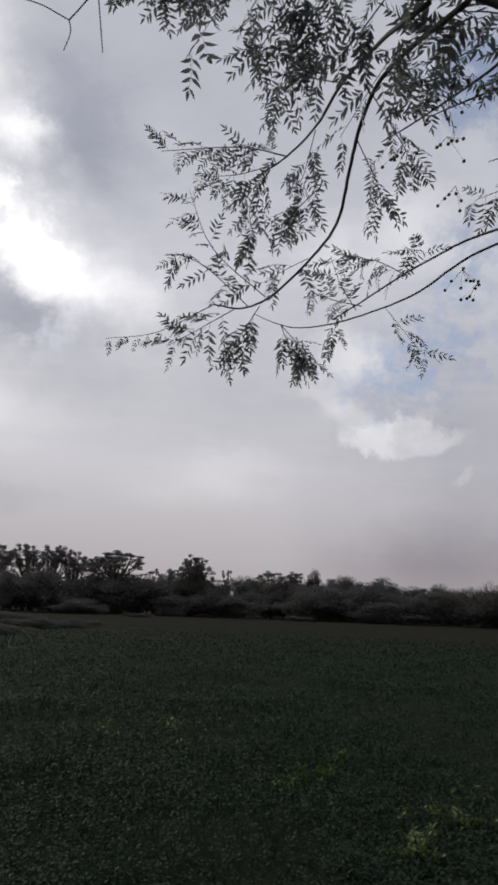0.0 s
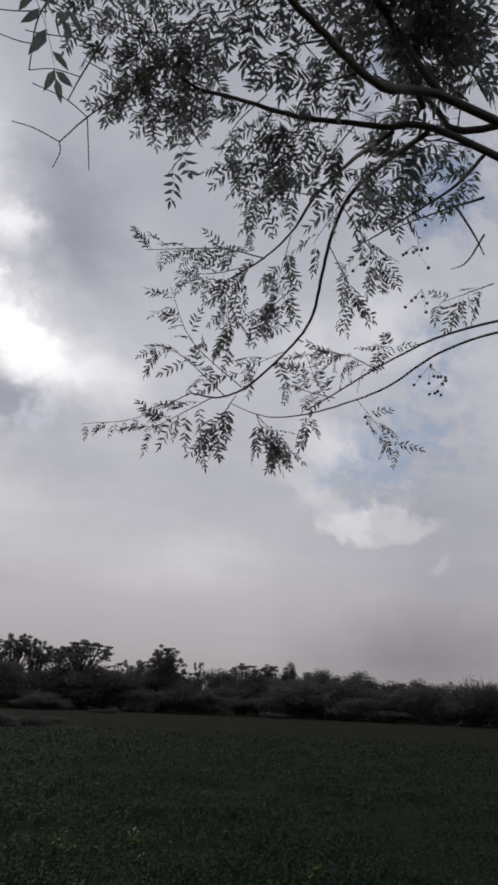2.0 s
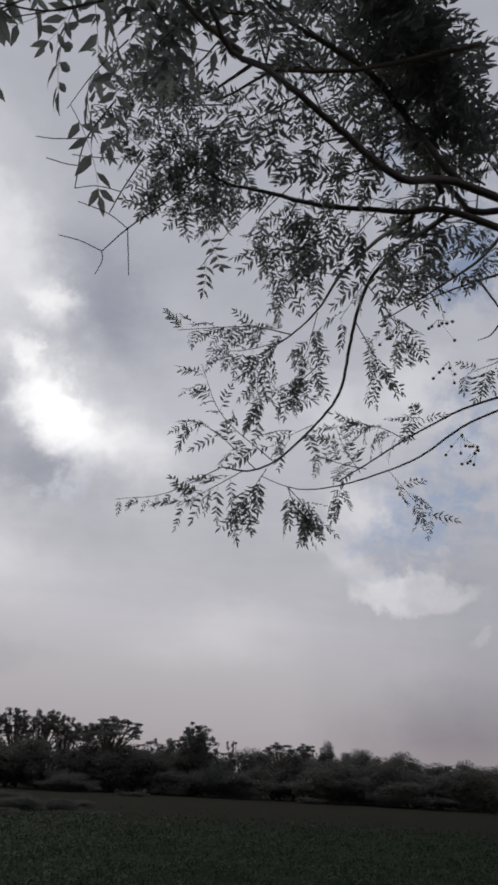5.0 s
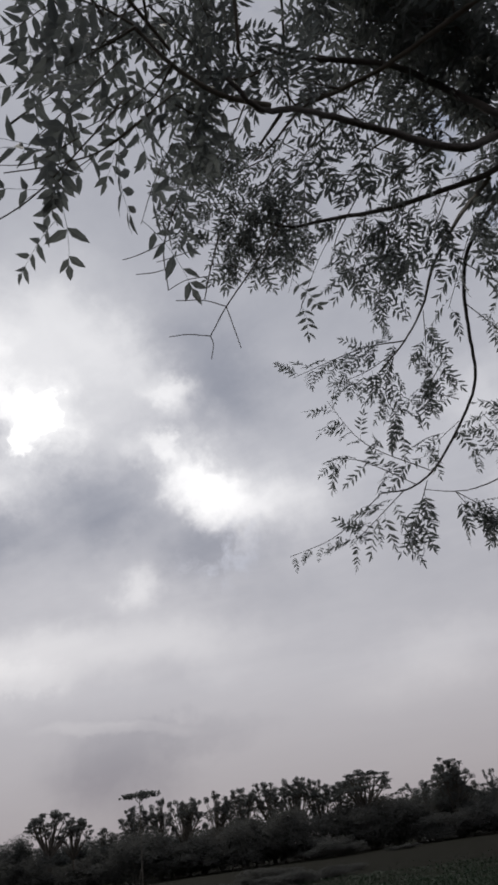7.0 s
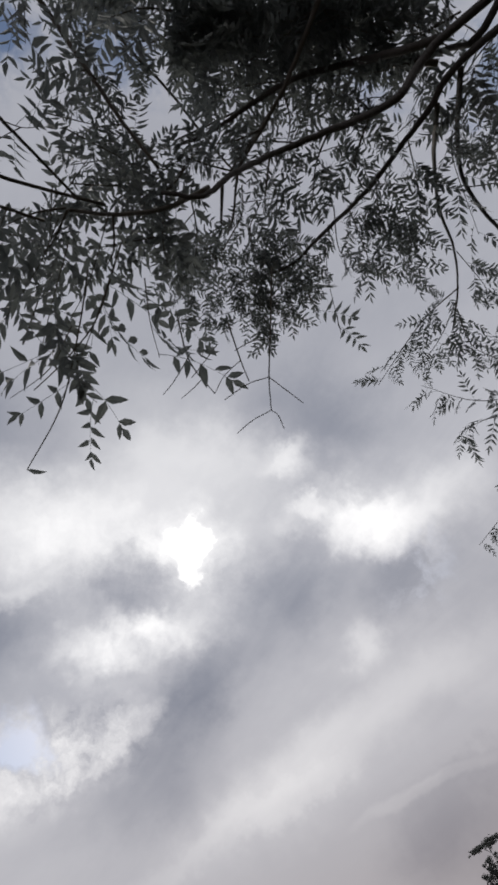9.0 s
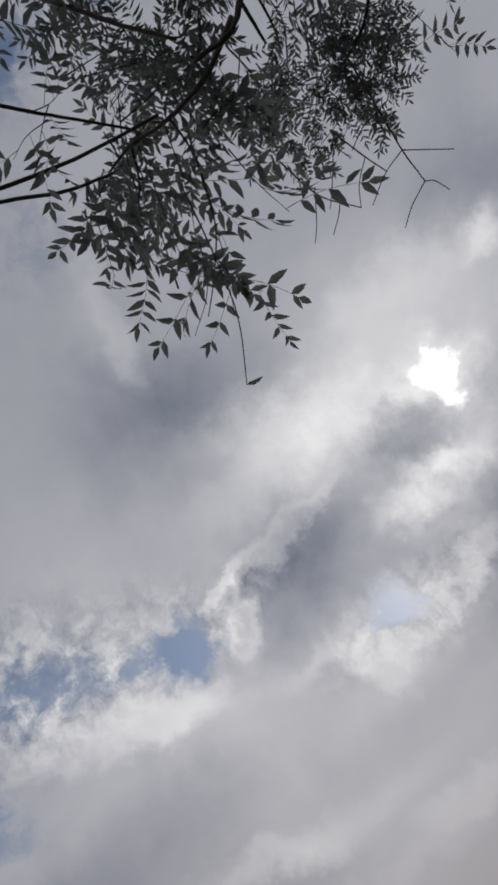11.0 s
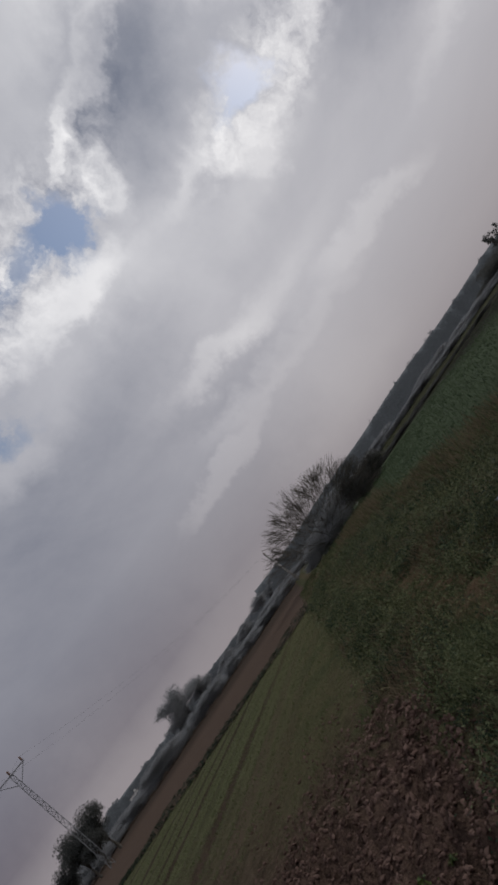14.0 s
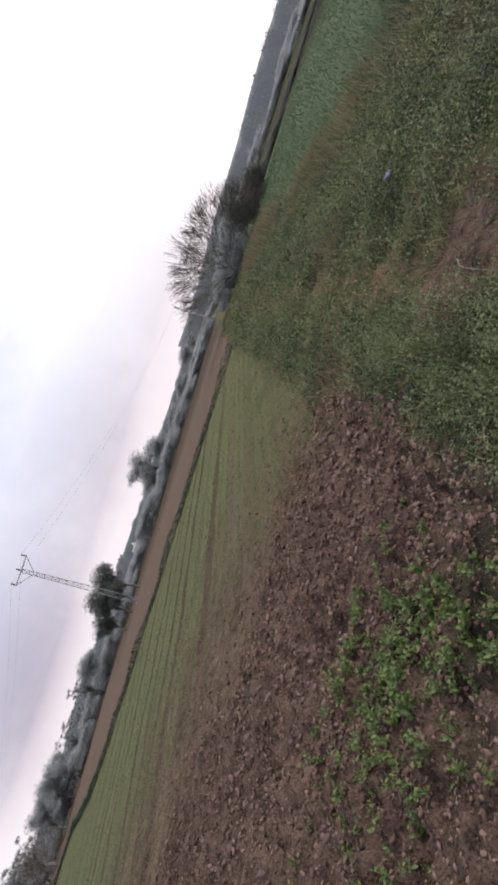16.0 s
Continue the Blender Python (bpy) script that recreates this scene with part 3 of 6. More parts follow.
    l.new(near, bsdf.inputs["Base Color"])
    bsdf.inputs["Roughness"].default_value = 0.95
    bsdf.inputs["Specular IOR Level"].default_value = 0.02
    b = n.new("ShaderNodeBump")
    b.inputs["Strength"].default_value, b.inputs["Distance"].default_value = 1.0, 0.08
    l.new(calc("ADD", fine, calc("MULTIPLY", grit, 0.3)), b.inputs["Height"])
    l.new(b.outputs[0], bsdf.inputs["Normal"])
    return m


def build_ground():
    verts, faces = [(0.0, 0.0, 0.0)], []
    sectors, radii, r = 640, [], 0.35
    while r < 4500:
        radii.append(r)
        r += max(0.03, r * 0.012) if r < 14 else r * (0.025 if r < 60 else 0.1)
    for r in radii:
        for k in range(sectors):
            a = 2 * math.pi * k / sectors
            x, y = r * math.cos(a), r * math.sin(a)
            verts.append((x, y, ground_z(x, y)))
    for k in range(sectors):
        faces.append((0, 1 + k, 1 + (k + 1) % sectors))
    for i in range(len(radii) - 1):
        o, p = 1 + i * sectors, 1 + (i + 1) * sectors
        for k in range(sectors):
            j = (k + 1) % sectors
            faces.append((o + k, p + k, p + j, o + j))
    ob = mesh_object("ground", verts, faces, ground_material(), smooth=True)
    return tagged(ob, "open farmland with green crop, ploughed brown soil and dry grass", "ground", kind="structure")


build_ground()


def blade(heap, x, y, z, h, w, lean, a, rng):
    """One bent grass blade."""
    c, s = math.cos(a), math.sin(a)
    b = a + rng.uniform(-1.2, 1.2)
    lx, ly = math.cos(b) * lean, math.sin(b) * lean
    heap.add([(x - c * w, y - s * w, z - 0.01), (x + c * w, y + s * w, z - 0.01), (x + lx * 0.4 + c * w * 0.7, y + ly * 0.4 + s * w * 0.7, z + h * 0.6),
              (x + lx * 0.4 - c * w * 0.7, y + ly * 0.4 - s * w * 0.7, z + h * 0.6), (x + lx, y + ly, z + h)], [(0, 1, 2, 3), (3, 2, 4)])


def polar(rng, az0, az1, r0, r1, power=1.0):
    a = radians(rng.uniform(az0, az1))
    r = r0 * (r1 / r0) ** (rng.random() ** power)
    return -math.sin(a) * r, math.cos(a) * r, r


def sprig(heap, x, y, z, h, s, rng):
    """A small weed: a few folded leaves at different heights."""
    for _ in range(4):
        p = Vector((x + rng.gauss(0, s), y + rng.gauss(0, s), z + h * rng.random()))
        a, t = rng.uniform(0, 6.3), rng.uniform(-0.5, 0.9)
        d = Vector((math.cos(a) * math.cos(t), math.sin(a) * math.cos(t), math.sin(t)))
        w = Vector((-math.sin(a), math.cos(a), rng.uniform(-0.5, 0.5))) * 0.3
        k = s * rng.uniform(0.7, 1.5)
        heap.add([p, p + (d * 0.5 + w) * k, p + d * k, p + (d * 0.5 - w) * k], [(0, 1, 2), (0, 2, 3)])


def sow_grass():
    rng = random.Random(5)
    green, verge, dry, crop, clump_green, far_crop = Heap(), Heap(), Heap(), Heap(), Heap(), Heap()
    for i in range(92000):                                 # field ahead: leafy weeds and short grass
        x, y, r = polar(rng, -25, 30, 3.4, 40, 0.95) if i % 5 else polar(rng, -32, 84, 1.8, 52, 0.95)
        u, v = field(x, y)
        if v > -2.0 and u > 2.2 or v > 0.2:
            continue
        patchy = noise.noise(Vector((x * 0.55, y * 0.55, 19))) + 0.5 * noise.noise(Vector((x * 1.7, y * 1.7, 29)))
        if rng.random() > max(0.22, 0.66 + 1.3 * patchy) or r > 24 and rng.random() < (r - 24) / 30:
            continue
        mound = 0.5 + 0.9 * max(0.0, noise.noise(Vector((x * 0.8, y * 0.8, 7))) + 0.2)
        z = ground_z(x, y)
        if rng.random() < 0.72:
            sprig(green, x, y, z, 0.15 * mound, 0.016 + 0.0017 * r, rng)
        else:
            for _ in range(2):
                blade(green, x + rng.gauss(0, 0.02), y + rng.gauss(0, 0.02), z, rng.uniform(0.06, 0.17) * mound, 0.002 + 0.0006 * r, rng.uniform(0.03, 0.13), rng.uniform(0, 6.3), rng)
    for _ in range(46000):                                  # bank and verge
        u = 1.8 * (44 / 1.8) ** rng.random()
        v = rng.uniform(-4.6, 0.5)
        x, y = ROW.x * u + OFF.x * v, ROW.y * u + OFF.y * v
        r = math.hypot(x, y)
        b = noise.noise(Vector((x * 0.6, y * 0.6, 11)))
        z = ground_z(x, y)
        path = abs(v + 0.9 + 0.2 * b) < 0.3 and u > 3
        ragged = 0.22 * noise.noise(Vector((x * 2.0, y * 2.0, 41)))
        tuft = smooth(2.3, 3.2, u + ragged) * (1 - smooth(4.4, 5.6, u + 2 * ragged)) * smooth(-0.75, -0.5, v + ragged) * (1 - smooth(-0.2, 0.1, v + ragged)) * (0.7 + 0.9 * noise.noise(Vector((x * 2.6, y * 2.6, 37))))
        if math.hypot(x + 4.15, y - 0.33) < 0.55 + ragged and rng.random() < 0.85:
            continue
        if path and rng.random() < 0.5:
            continue
        if ploughed(x, y) > 0.5:
            continue
        if tuft > 0.4:
            sprig(clump_green, x, y, z, 0.36 * tuft, 0.017, rng)
            sprig(clump_green, x + rng.gauss(0, 0.03), y + rng.gauss(0, 0.03), z, 0.30 * tuft, 0.014, rng)
            blade(clump_green, x, y, z, rng.uniform(0.12, 0.32), 0.003, rng.uniform(0.03, 0.15), rng.uniform(0, 6.3), rng)
        elif b > 0.22 + 0.3 * rng.random() - 0.15:
            blade(dry, x, y, z, rng.uniform(0.05, 0.15), 0.0018 + 0.0006 * r, rng.uniform(0.05, 0.16), rng.uniform(0, 6.3), rng)
        elif rng.random() < 0.82:
            sprig(verge, x, y, z, 0.04 + 0.13 * max(0.0, noise.noise(Vector((x * 1.6, y * 1.6, 23)))), 0.012 + 0.002 * r, rng)
        else:
            blade(verge, x, y, z, rng.uniform(0.05, 0.15), 0.002 + 0.0006 * r, rng.uniform(0.03, 0.13), rng.uniform(0, 6.3), rng)
    for _ in range(2600):                                   # tussocks on the bank, each of one kind
        u, v = 2.2 * (26 / 2.2) ** rng.random(), rng.uniform(-4.6, 0.35)
        x, y = ROW.x * u + OFF.x * v, ROW.y * u + OFF.y * v
        if ploughed(x, y) > 0.4 or abs(v + 0.85) < 0.22 and u > 3:
            continue
        if math.hypot(x + 4.15, y - 0.33) < 0.5:
            continue
        heap, size = rng.choice((verge, verge, verge, clump_green, clump_green, dry, green, green)), rng.uniform(0.04, 0.13) * (1 + 0.05 * u)
        for _ in range(26):
            px, py = x + rng.gauss(0, size), y + rng.gauss(0, size)
            if rng.random() < 0.85 and heap is not dry:
                sprig(heap, px, py, ground_z(px, py), size * 1.5, 0.015 + 0.0016 * u, rng)
            else:
                blade(heap, px, py, ground_z(px, py), size * rng.uniform(0.5, 1.3), 0.0018 + 0.0005 * u, size * rng.uniform(0.3, 1.2), rng.uniform(0, 6.3), rng)
    for cu, cv, su, sv, n, h in ((15.3, -4.0, 1.3, 0.4, 1100, 0.42), (25.5, -3.6, 1.8, 0.55, 2600, 0.7), (11.4, -4.1, 0.9, 0.5, 700, 0.42), (8.4, -4.6, 0.8, 0.6, 320, 0.35)):
        for _ in range(n):                                  # tall dry stands
            u, v = rng.gauss(cu, su), rng.gauss(cv, sv)
            x, y = ROW.x * u + OFF.x * v, ROW.y * u + OFF.y * v
            blade(dry if rng.random() < 0.65 else verge, x, y, ground_z(x, y), h * rng.uniform(0.4, 1.15), 0.003 + 0.0006 * u, rng.uniform(0.05, 0.3), rng.uniform(0, 6.3), rng)
    for _ in range(64000):                                  # young crop in rows
        p = 4.8 * (46 / 4.8) ** rng.random()
        q = 1.6 * (60 / 1.6) ** rng.random()
        q = round(q / 0.43) * 0.43 + rng.gauss(0, 0.07)
        x, y = TILL.x * p + TILL_OFF.x * q, TILL.y * p + TILL_OFF.y * q
        u, v = field(x, y)
        if v < 0.6 or u > ditch_u(v) - 0.3 or rng.random() > 0.2 + v / 6:
            continue
        if u < 5.6 + 2.0 * noise.noise(Vector((x * 0.5, y * 0.5, 4))) + 5.0 * rng.random():
            continue
        r = math.hypot(x, y)
        blade(crop, x, y, ground_z(x, y), rng.uniform(0.02, 0.05), 0.002 + 0.0004 * r, rng.uniform(0.02, 0.06), rng.uniform(0, 6.3), rng)
    for _ in range(16000):                                  # crop on the far side of the bank
        u, v = rng.uniform(9, 52), -3.2 * (40 / 3.2) ** rng.random()
        v = round(v / 0.5) * 0.5 + rng.gauss(0, 0.08)
        x, y = ROW.x * u + OFF.x * v, ROW.y * u + OFF.y * v
        if math.degrees(math.atan2(-x, y)) < 55 or v < -20 and rng.random() < 0.7:
            continue
        r = math.hypot(x, y)
        blade(far_crop, x, y, ground_z(x, y), rng.uniform(0.06, 0.16), 0.003 + 0.0007 * r, rng.uniform(0.02, 0.08), rng.uniform(0, 6.3), rng)
    ditch = Heap()
    for _ in range(9000):                                   # rank growth along the ditch
        v = rng.uniform(0.5, 70)
        u = ditch_u(v) + rng.gauss(0, 0.22) + 0.6 * noise.noise(Vector((v * 0.2, 0, 8)))
        x, y = ROW.x * u + OFF.x * v, ROW.y * u + OFF.y * v
        sprig(ditch, x, y, ground_z(x, y), 0.14 + 0.25 * max(0.0, noise.noise(Vector((v * 0.35, 0, 3))) + 0.2), 0.065, rng)
    tagged(ditch.build("ditch_growth", GRASS), "dark green rank growth along the field ditch", "weeds", kind="stuff")
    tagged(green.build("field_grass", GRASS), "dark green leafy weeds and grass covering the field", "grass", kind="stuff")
    tagged(verge.build("verge_grass", VERGE), "olive green grass and weeds on the field bank", "grass", kind="stuff")
    tagged(dry.build("dry_grass", DRY), "straw-brown dry grass along the field bank", "grass", kind="stuff")
    tagged(clump_green.build("green_tuft", TUFT), "bright green leafy tuft on the edge of the bank", "grass", kind="stuff")
    tagged(far_crop.build("field_crop", FIELD_CROP), "low blue-green crop beyond the grass bank", "crop", kind="stuff")
    tagged(crop.build("crop_rows", CROP), "young green crop standing in thin rows", "crop", kind="stuff")


sow_grass()


def lay_clods():
    rng = random.Random(9)
    heap = Heap()
    g = (1 + 5 ** 0.5) / 2
    base = [Vector(v).normalized() for v in ((-1, g, 0), (1, g, 0), (-1, -g, 0), (1, -g, 0), (0, -1, g), (0, 1, g), (0, -1, -g), (0, 1, -g), (g, 0, -1), (g, 0, 1), (-g, 0, -1), (-g, 0, 1))]
    tri = ((0, 11, 5), (0, 5, 1), (0, 1, 7), (0, 7, 10), (0, 10, 11), (1, 5, 9), (5, 11, 4), (11, 10, 2), (10, 7, 6), (7, 1, 8),
           (3, 9, 4), (3, 4, 2), (3, 2, 6), (3, 6, 8), (3, 8, 9), (4, 9, 5), (2, 4, 11), (6, 2, 10), (8, 6, 7), (9, 8, 1))
    shapes = [[b * rng.uniform(0.65, 1.2) for b in base] for _ in range(14)]
    for _ in range(60000):
        u, v = 1.4 * (9.5 / 1.4) ** rng.random(), -0.1 + 7 * rng.random() ** 1.6
        x, y = ROW.x * u + OFF.x * v, ROW.y * u + OFF.y * v
        if rng.random() > 0.10 + 0.9 * ploughed(x, y):
            continue
        s = (0.005 + 0.021 * rng.random() ** 3) * min(1.0, 0.25 + 0.15 * u)
        m = Euler((rng.uniform(-0.5, 0.5), rng.uniform(-0.5, 0.5), rng.gauss(0.1, 0.6))).to_matrix() @ Matrix.Diagonal((s * rng.uniform(1.0, 1.9), s, s * rng.uniform(0.6, 1.0)))
        c = Vector((x, y, ground_z(x, y) + s * 0.35))
        heap.add([c + m @ b for b in rng.choice(shapes)], tri)
    tagged(heap.build("soil_clods", CLOD), "loose reddish-brown clods of ploughed soil", "soil", kind="stuff")


lay_clods()


def leafy_weed(heap, x, y, z, size, rng):
    """A low plant: short stems with pairs of oval leaves."""
    for _ in range(rng.randint(4, 8)):
        a, t = rng.uniform(0, 6.3), rng.uniform(0.3, 1.1)
        top = Vector((math.cos(a) * math.sin(t), math.sin(a) * math.sin(t), math.cos(t))) * size * rng.uniform(0.5, 1.1)
        root = Vector((x, y, z))
        tube(heap, [root, root + top * 0.6, root + top], 0.0018, 0.001, 3)
        for k in range(rng.randint(3, 6)):
            p = root + top * rng.uniform(0.35, 1.0)
            d = (rand_dir(rng) + Vector((0, 0, 0.4))).normalized()
            w = d.cross(Vector((0.1, 0.2, 1))).normalized()
            s = size * rng.uniform(0.2, 0.38)
            up = w.cross(d)
            heap.add([p, p + d * s * 0.45 + w * s * 0.32 + up * s * 0.08, p + d * s - up * s * 0.1, p + d * s * 0.45 - w * s * 0.32 + up * s * 0.08, p + d * s * 0.5],
                     [(0, 1, 4), (1, 2, 4), (2, 3, 4), (3, 0, 4)])


def grow_weeds():
    rng = random.Random(21)
    protos = []
    for k in range(6):
        h = Heap()
        leafy_weed(h, 0, 0, 0, 0.095, rng)
        protos.append(h)
    first = {}
    spots = []
    while len(spots) < 290:                                  # one by one, near the standing place
        u, v = rng.uniform(1.5, 3.9), rng.uniform(0.55, 3.2)
        x, y = ROW.x * u + OFF.x * v, ROW.y * u + OFF.y * v
        d = noise.noise(Vector((x * 1.1, y * 1.1, 31)))
        band = max(math.exp(-((u - 3.1) / 0.35) ** 2 - ((v - 1.4) / 0.32) ** 2), math.exp(-((u - 2.75) / 0.3) ** 2 - ((v - 0.95) / 0.2) ** 2))
        if rng.random() < 0.10 * (d > -0.1) + 0.8 * band:
            spots.append((x, y))
    for x, y in spots:
        k = rng.randrange(6)
        m = Matrix.LocRotScale((x, y, ground_z(x, y)), Euler((0, 0, rng.uniform(0, 6.3))), (rng.uniform(0.6, 1.25),) * 3)
        if k not in first:
            first[k] = tagged(protos[k].build("weed_plant", WEED), "low bright green broad-leaved weed growing on bare soil", "weed", "weeds on the soil")
            first[k].matrix_basis = m
        else:
            ob = first[k].copy()
            scene.collection.objects.link(ob)
            ob.matrix_basis = m
    rest, bright = Heap(), Heap()
    for _ in range(1500):                                    # further off and in the field ahead
        x, y, r = polar(rng, -30, 105, 2.6, 14)
        if ploughed(x, y) > 0.3 or field(x, y)[1] > -2.2 or noise.noise(Vector((x * 0.45, y * 0.45, 17))) < 0.4:
            continue
        leafy_weed(rest, x, y, ground_z(x, y), rng.uniform(0.08, 0.2), rng)
    for cx, cy, spread, n in ((0.5, 5.9, 0.09, 6), (0.8, 6.4, 0.12, 8), (1.05, 6.9, 0.08, 4), (2.9, 6.8, 0.12, 4)):
        for _ in range(n):
            x, y = rng.gauss(cx, spread), rng.gauss(cy, spread)
            leafy_weed(bright, x, y, ground_z(x, y), rng.uniform(0.10, 0.18), rng)
    tagged(bright.build("yellow_weeds", YELLOW_WEED), "yellow-green weeds standing out of the field grass", "weeds", kind="stuff")
    tagged(rest.build("field_weeds", WEED), "scattered green weeds among the field grass", "weeds", kind="stuff")


grow_weeds()


def place_scrap():
    bm = bmesh.new()
    bmesh.ops.create_grid(bm, x_segments=10, y_segments=5, size=0.5)
    for q in bm.verts:
        q.co = Vector((q.co.x * 0.15, q.co.y * 0.045, 0.035 * noise.noise(q.co * 5) + 0.03))
    bmesh.ops.solidify(bm, geom=bm.faces[:], thickness=0.004)
    me = bpy.data.meshes.new("plastic_scrap")
    bm.to_mesh(me)
    bm.free()
    me.materials.append(SCRAP)
    ob = tagged(new("plastic_scrap", me), "crumpled pale blue-grey plastic scrap lying in grass", "litter")
    ob.matrix_basis = pose(-6.6, 1.1, ground_z(-6.6, 1.1) + 0.06, 8, 5, 25)


place_scrap()


def fallen_stick(pts, r):
    heap = Heap()
    q = [Vector((x, y, ground_z(x, y) + z)) for x, y, z in pts]
    tube(heap, curve_points(q, 4), r, r * 0.4, 5, 0.3)
    tagged(heap.build("fallen_stick", TWIG, smooth=True), "thin dry grey-brown stick lying on grass", "stick", "fallen sticks")


fallen_stick([(-3.6, 0.9, 0.02), (-3.3, 0.75, 0.09), (-3.05, 0.7, 0.05), (-2.8, 0.5, 0.02)], 0.008)
fallen_stick([(-3.9, 0.35, 0.02), (-3.7, 0.3, 0.07), (-3.35, 0.32, 0.03)], 0.006)

# ---------------------------------------------------------------- distant trees
def leaf_card(heap, p, s, rng):
    """A small bent spray of leaves."""
    d, w = rand_dir(rng), rand_dir(rng)
    w = (w - d * w.dot(d)).normalized()
    up = d.cross(w)
    heap.add([p - d * s * 0.5, p + w * s * 0.33 + up * s * 0.1, p + d * s * 0.5, p - w * s * 0.33 + up * s * 0.1], [(0, 1, 2), (0, 2, 3)])


def clump(heap, c, rx, rz, n, s, rng):
    """Leaf sprays gathered mostly near the shell of an uneven cushion."""
    s *= 0.58
    for _ in range(int(2.6 * n)):
        d = rand_dir(rng)
        k = rng.random() ** 0.45 * (1 + 0.35 * noise.noise(d * 1.7 + c))
        leaf_card(heap, c + Vector((d.x * rx * k, d.y * rx * k, d.z * rz * k)), s * rng.uniform(0.6, 1.3), rng)


def woodland_tree(style, seed, leaf=None, label=""):
    """A unit-sized tree 10 m high, standing at the origin. Styles: round, umbrella, open, lace, shrub, bare."""
    rng = random.Random(seed)
    root = new({"shrub": "shrub", "bare": "bare_tree"}.get(style, "tree"))
    wood, crown = Heap(), Heap()
    leaf = leaf or WOOD_LEAF
    if style == "round":
        fork, tips = 2.4, [(rng.uniform(-2.2, 2.2), rng.uniform(-2.2, 2.2), rng.uniform(5.0, 8.4)) for _ in range(9)] + [(0.3, 0, 8.8)]
        size, num, flat, card = 1.75, 260, 0.85, 0.42
    elif style == "umbrella":
        fork, tips = 4.2, [(3.6 * math.cos(a) * q, 3.6 * math.sin(a) * q, 9.7 - 3.0 * q * q + rng.uniform(-0.3, 0.2)) for a, q in [(rng.uniform(0, 6.3), rng.random() ** 0.5) for _ in range(30)]]
        size, num, flat, card = 0.52, 46, 0.5, 0.32
    elif style == "lace":
        fork, tips = 2.6, [(3.4 * math.cos(a) * q, 3.4 * math.sin(a) * q, 9.8 - 2.4 * q * q - rng.random() ** 1.6 * 3.4) for a, q in [(rng.uniform(0, 6.3), rng.random() ** 0.5) for _ in range(46)]]
        size, num, flat, card = 0.50, 44, 0.6, 0.32
    elif style == "open":
        fork, tips = 3.0, [(rng.uniform(-2.6, 2.6), rng.uniform(-2.6, 2.6), rng.uniform(5.0, 9.6)) for _ in range(20)]
        size, num, flat, card = 0.62, 55, 0.7, 0.36
    elif style == "shrub":
        fork, tips = 0.8, [(rng.uniform(-3.6, 3.6), rng.uniform(-3.0, 3.0), rng.uniform(1.5, 8.2)) for _ in range(12)]
        size, num, flat, card = 2.3, 200, 0.9, 0.6
    else:
        fork, tips = 1.0, []
        size, num, flat, card = 0, 0, 1, 0.3
    lean = Vector((rng.uniform(-0.5, 0.5), rng.uniform(-0.5, 0.5), fork))
    thick = 0.11 if style == "shrub" else 0.22
    tube(wood, curve_points([(0, 0, -0.3), (0.1, 0.05, fork * 0.5), lean], 3), thick * 1.3, thick * 0.8, 7, 0.25)
    for q in tips:
        q = Vector(q)
        mid = lean.lerp(q, 0.5) + Vector((rng.uniform(-0.4, 0.4), rng.uniform(-0.4, 0.4), rng.uniform(-0.1, 0.6)))
        tube(wood, curve_points([lean, mid, q], 3), thick * 0.5, 0.03, 5, 0.2)
        clump(crown, q, size * rng.uniform(0.8, 1.25), size * flat * rng.uniform(0.8, 1.2), num, card, rng)
        for _ in range(3):
            side = mid.lerp(q, rng.uniform(0.3, 1)) + Vector((rng.uniform(-1, 1), rng.uniform(-1, 1), rng.uniform(-0.4, 0.5))) * size
            tube(wood, [mid.lerp(q, 0.4), side], 0.035, 0.012, 4)
            clump(crown, side, size * 0.55, size * 0.5 * flat, num // 5, card, rng)
    if style == "bare":
        def split(p, d, length, r, depth):
            bend = (d + 0.25 * rand_dir(rng)).normalized()
            e = p + (d + bend).normalized() * length
            tube(twigs, [p, p + d * length * 0.5, e], max(r, 0.015), max(r * 0.6, 0.013), 5 if depth > 2 else 3)
            if depth == 0:
                return
            for _ in range(2 + depth % 2):
                split(e, (bend + 0.36 * rand_dir(rng) + Vector((0, 0, 0.05))).normalized(), length * rng.uniform(0.84, 1.02), r * 0.6, depth - 1)
        for k in range(22):
            a = k * 2 * math.pi * 0.382 + rng.uniform(-0.3, 0.3)
            t = 0.10 + 1.3 * (k / 21) ** 0.7
            twigs = Heap()
            split(lean * 0.4, Vector((math.cos(a) * math.sin(t), math.sin(a) * math.sin(t), math.cos(t))), 1.75, 0.06, 5)
            twigs.build("branch", TRUNK, root, True)
    tagged(root, label, "shrub" if style == "shrub" else "tree")
    wood.build("trunk", HAZED_TRUNK if leaf is HAZED_LEAF else TRUNK, root, True)
    if crown.v:
        crown.build("crown", leaf, root)
    return root


def stand(proto, x, y, h, w, turn, label="", group="", first=None):
    """Sets a copy of a tree at x, y, h metres high and w metres wide."""
    m = Matrix.LocRotScale((x, y, ground_z(x, y) - 0.05), Euler((0, 0, turn)), (w / 7.0, w / 7.0, h / 10.0))
    if proto not in placed:
        placed.add(proto)
        proto.matrix_basis = m
        ob = proto
    else:
        ob = copy_thing(proto, m @ Matrix.Diagonal((*[1 / k for k in proto.scale], 1)))
    return tagged(ob, label, group=group)


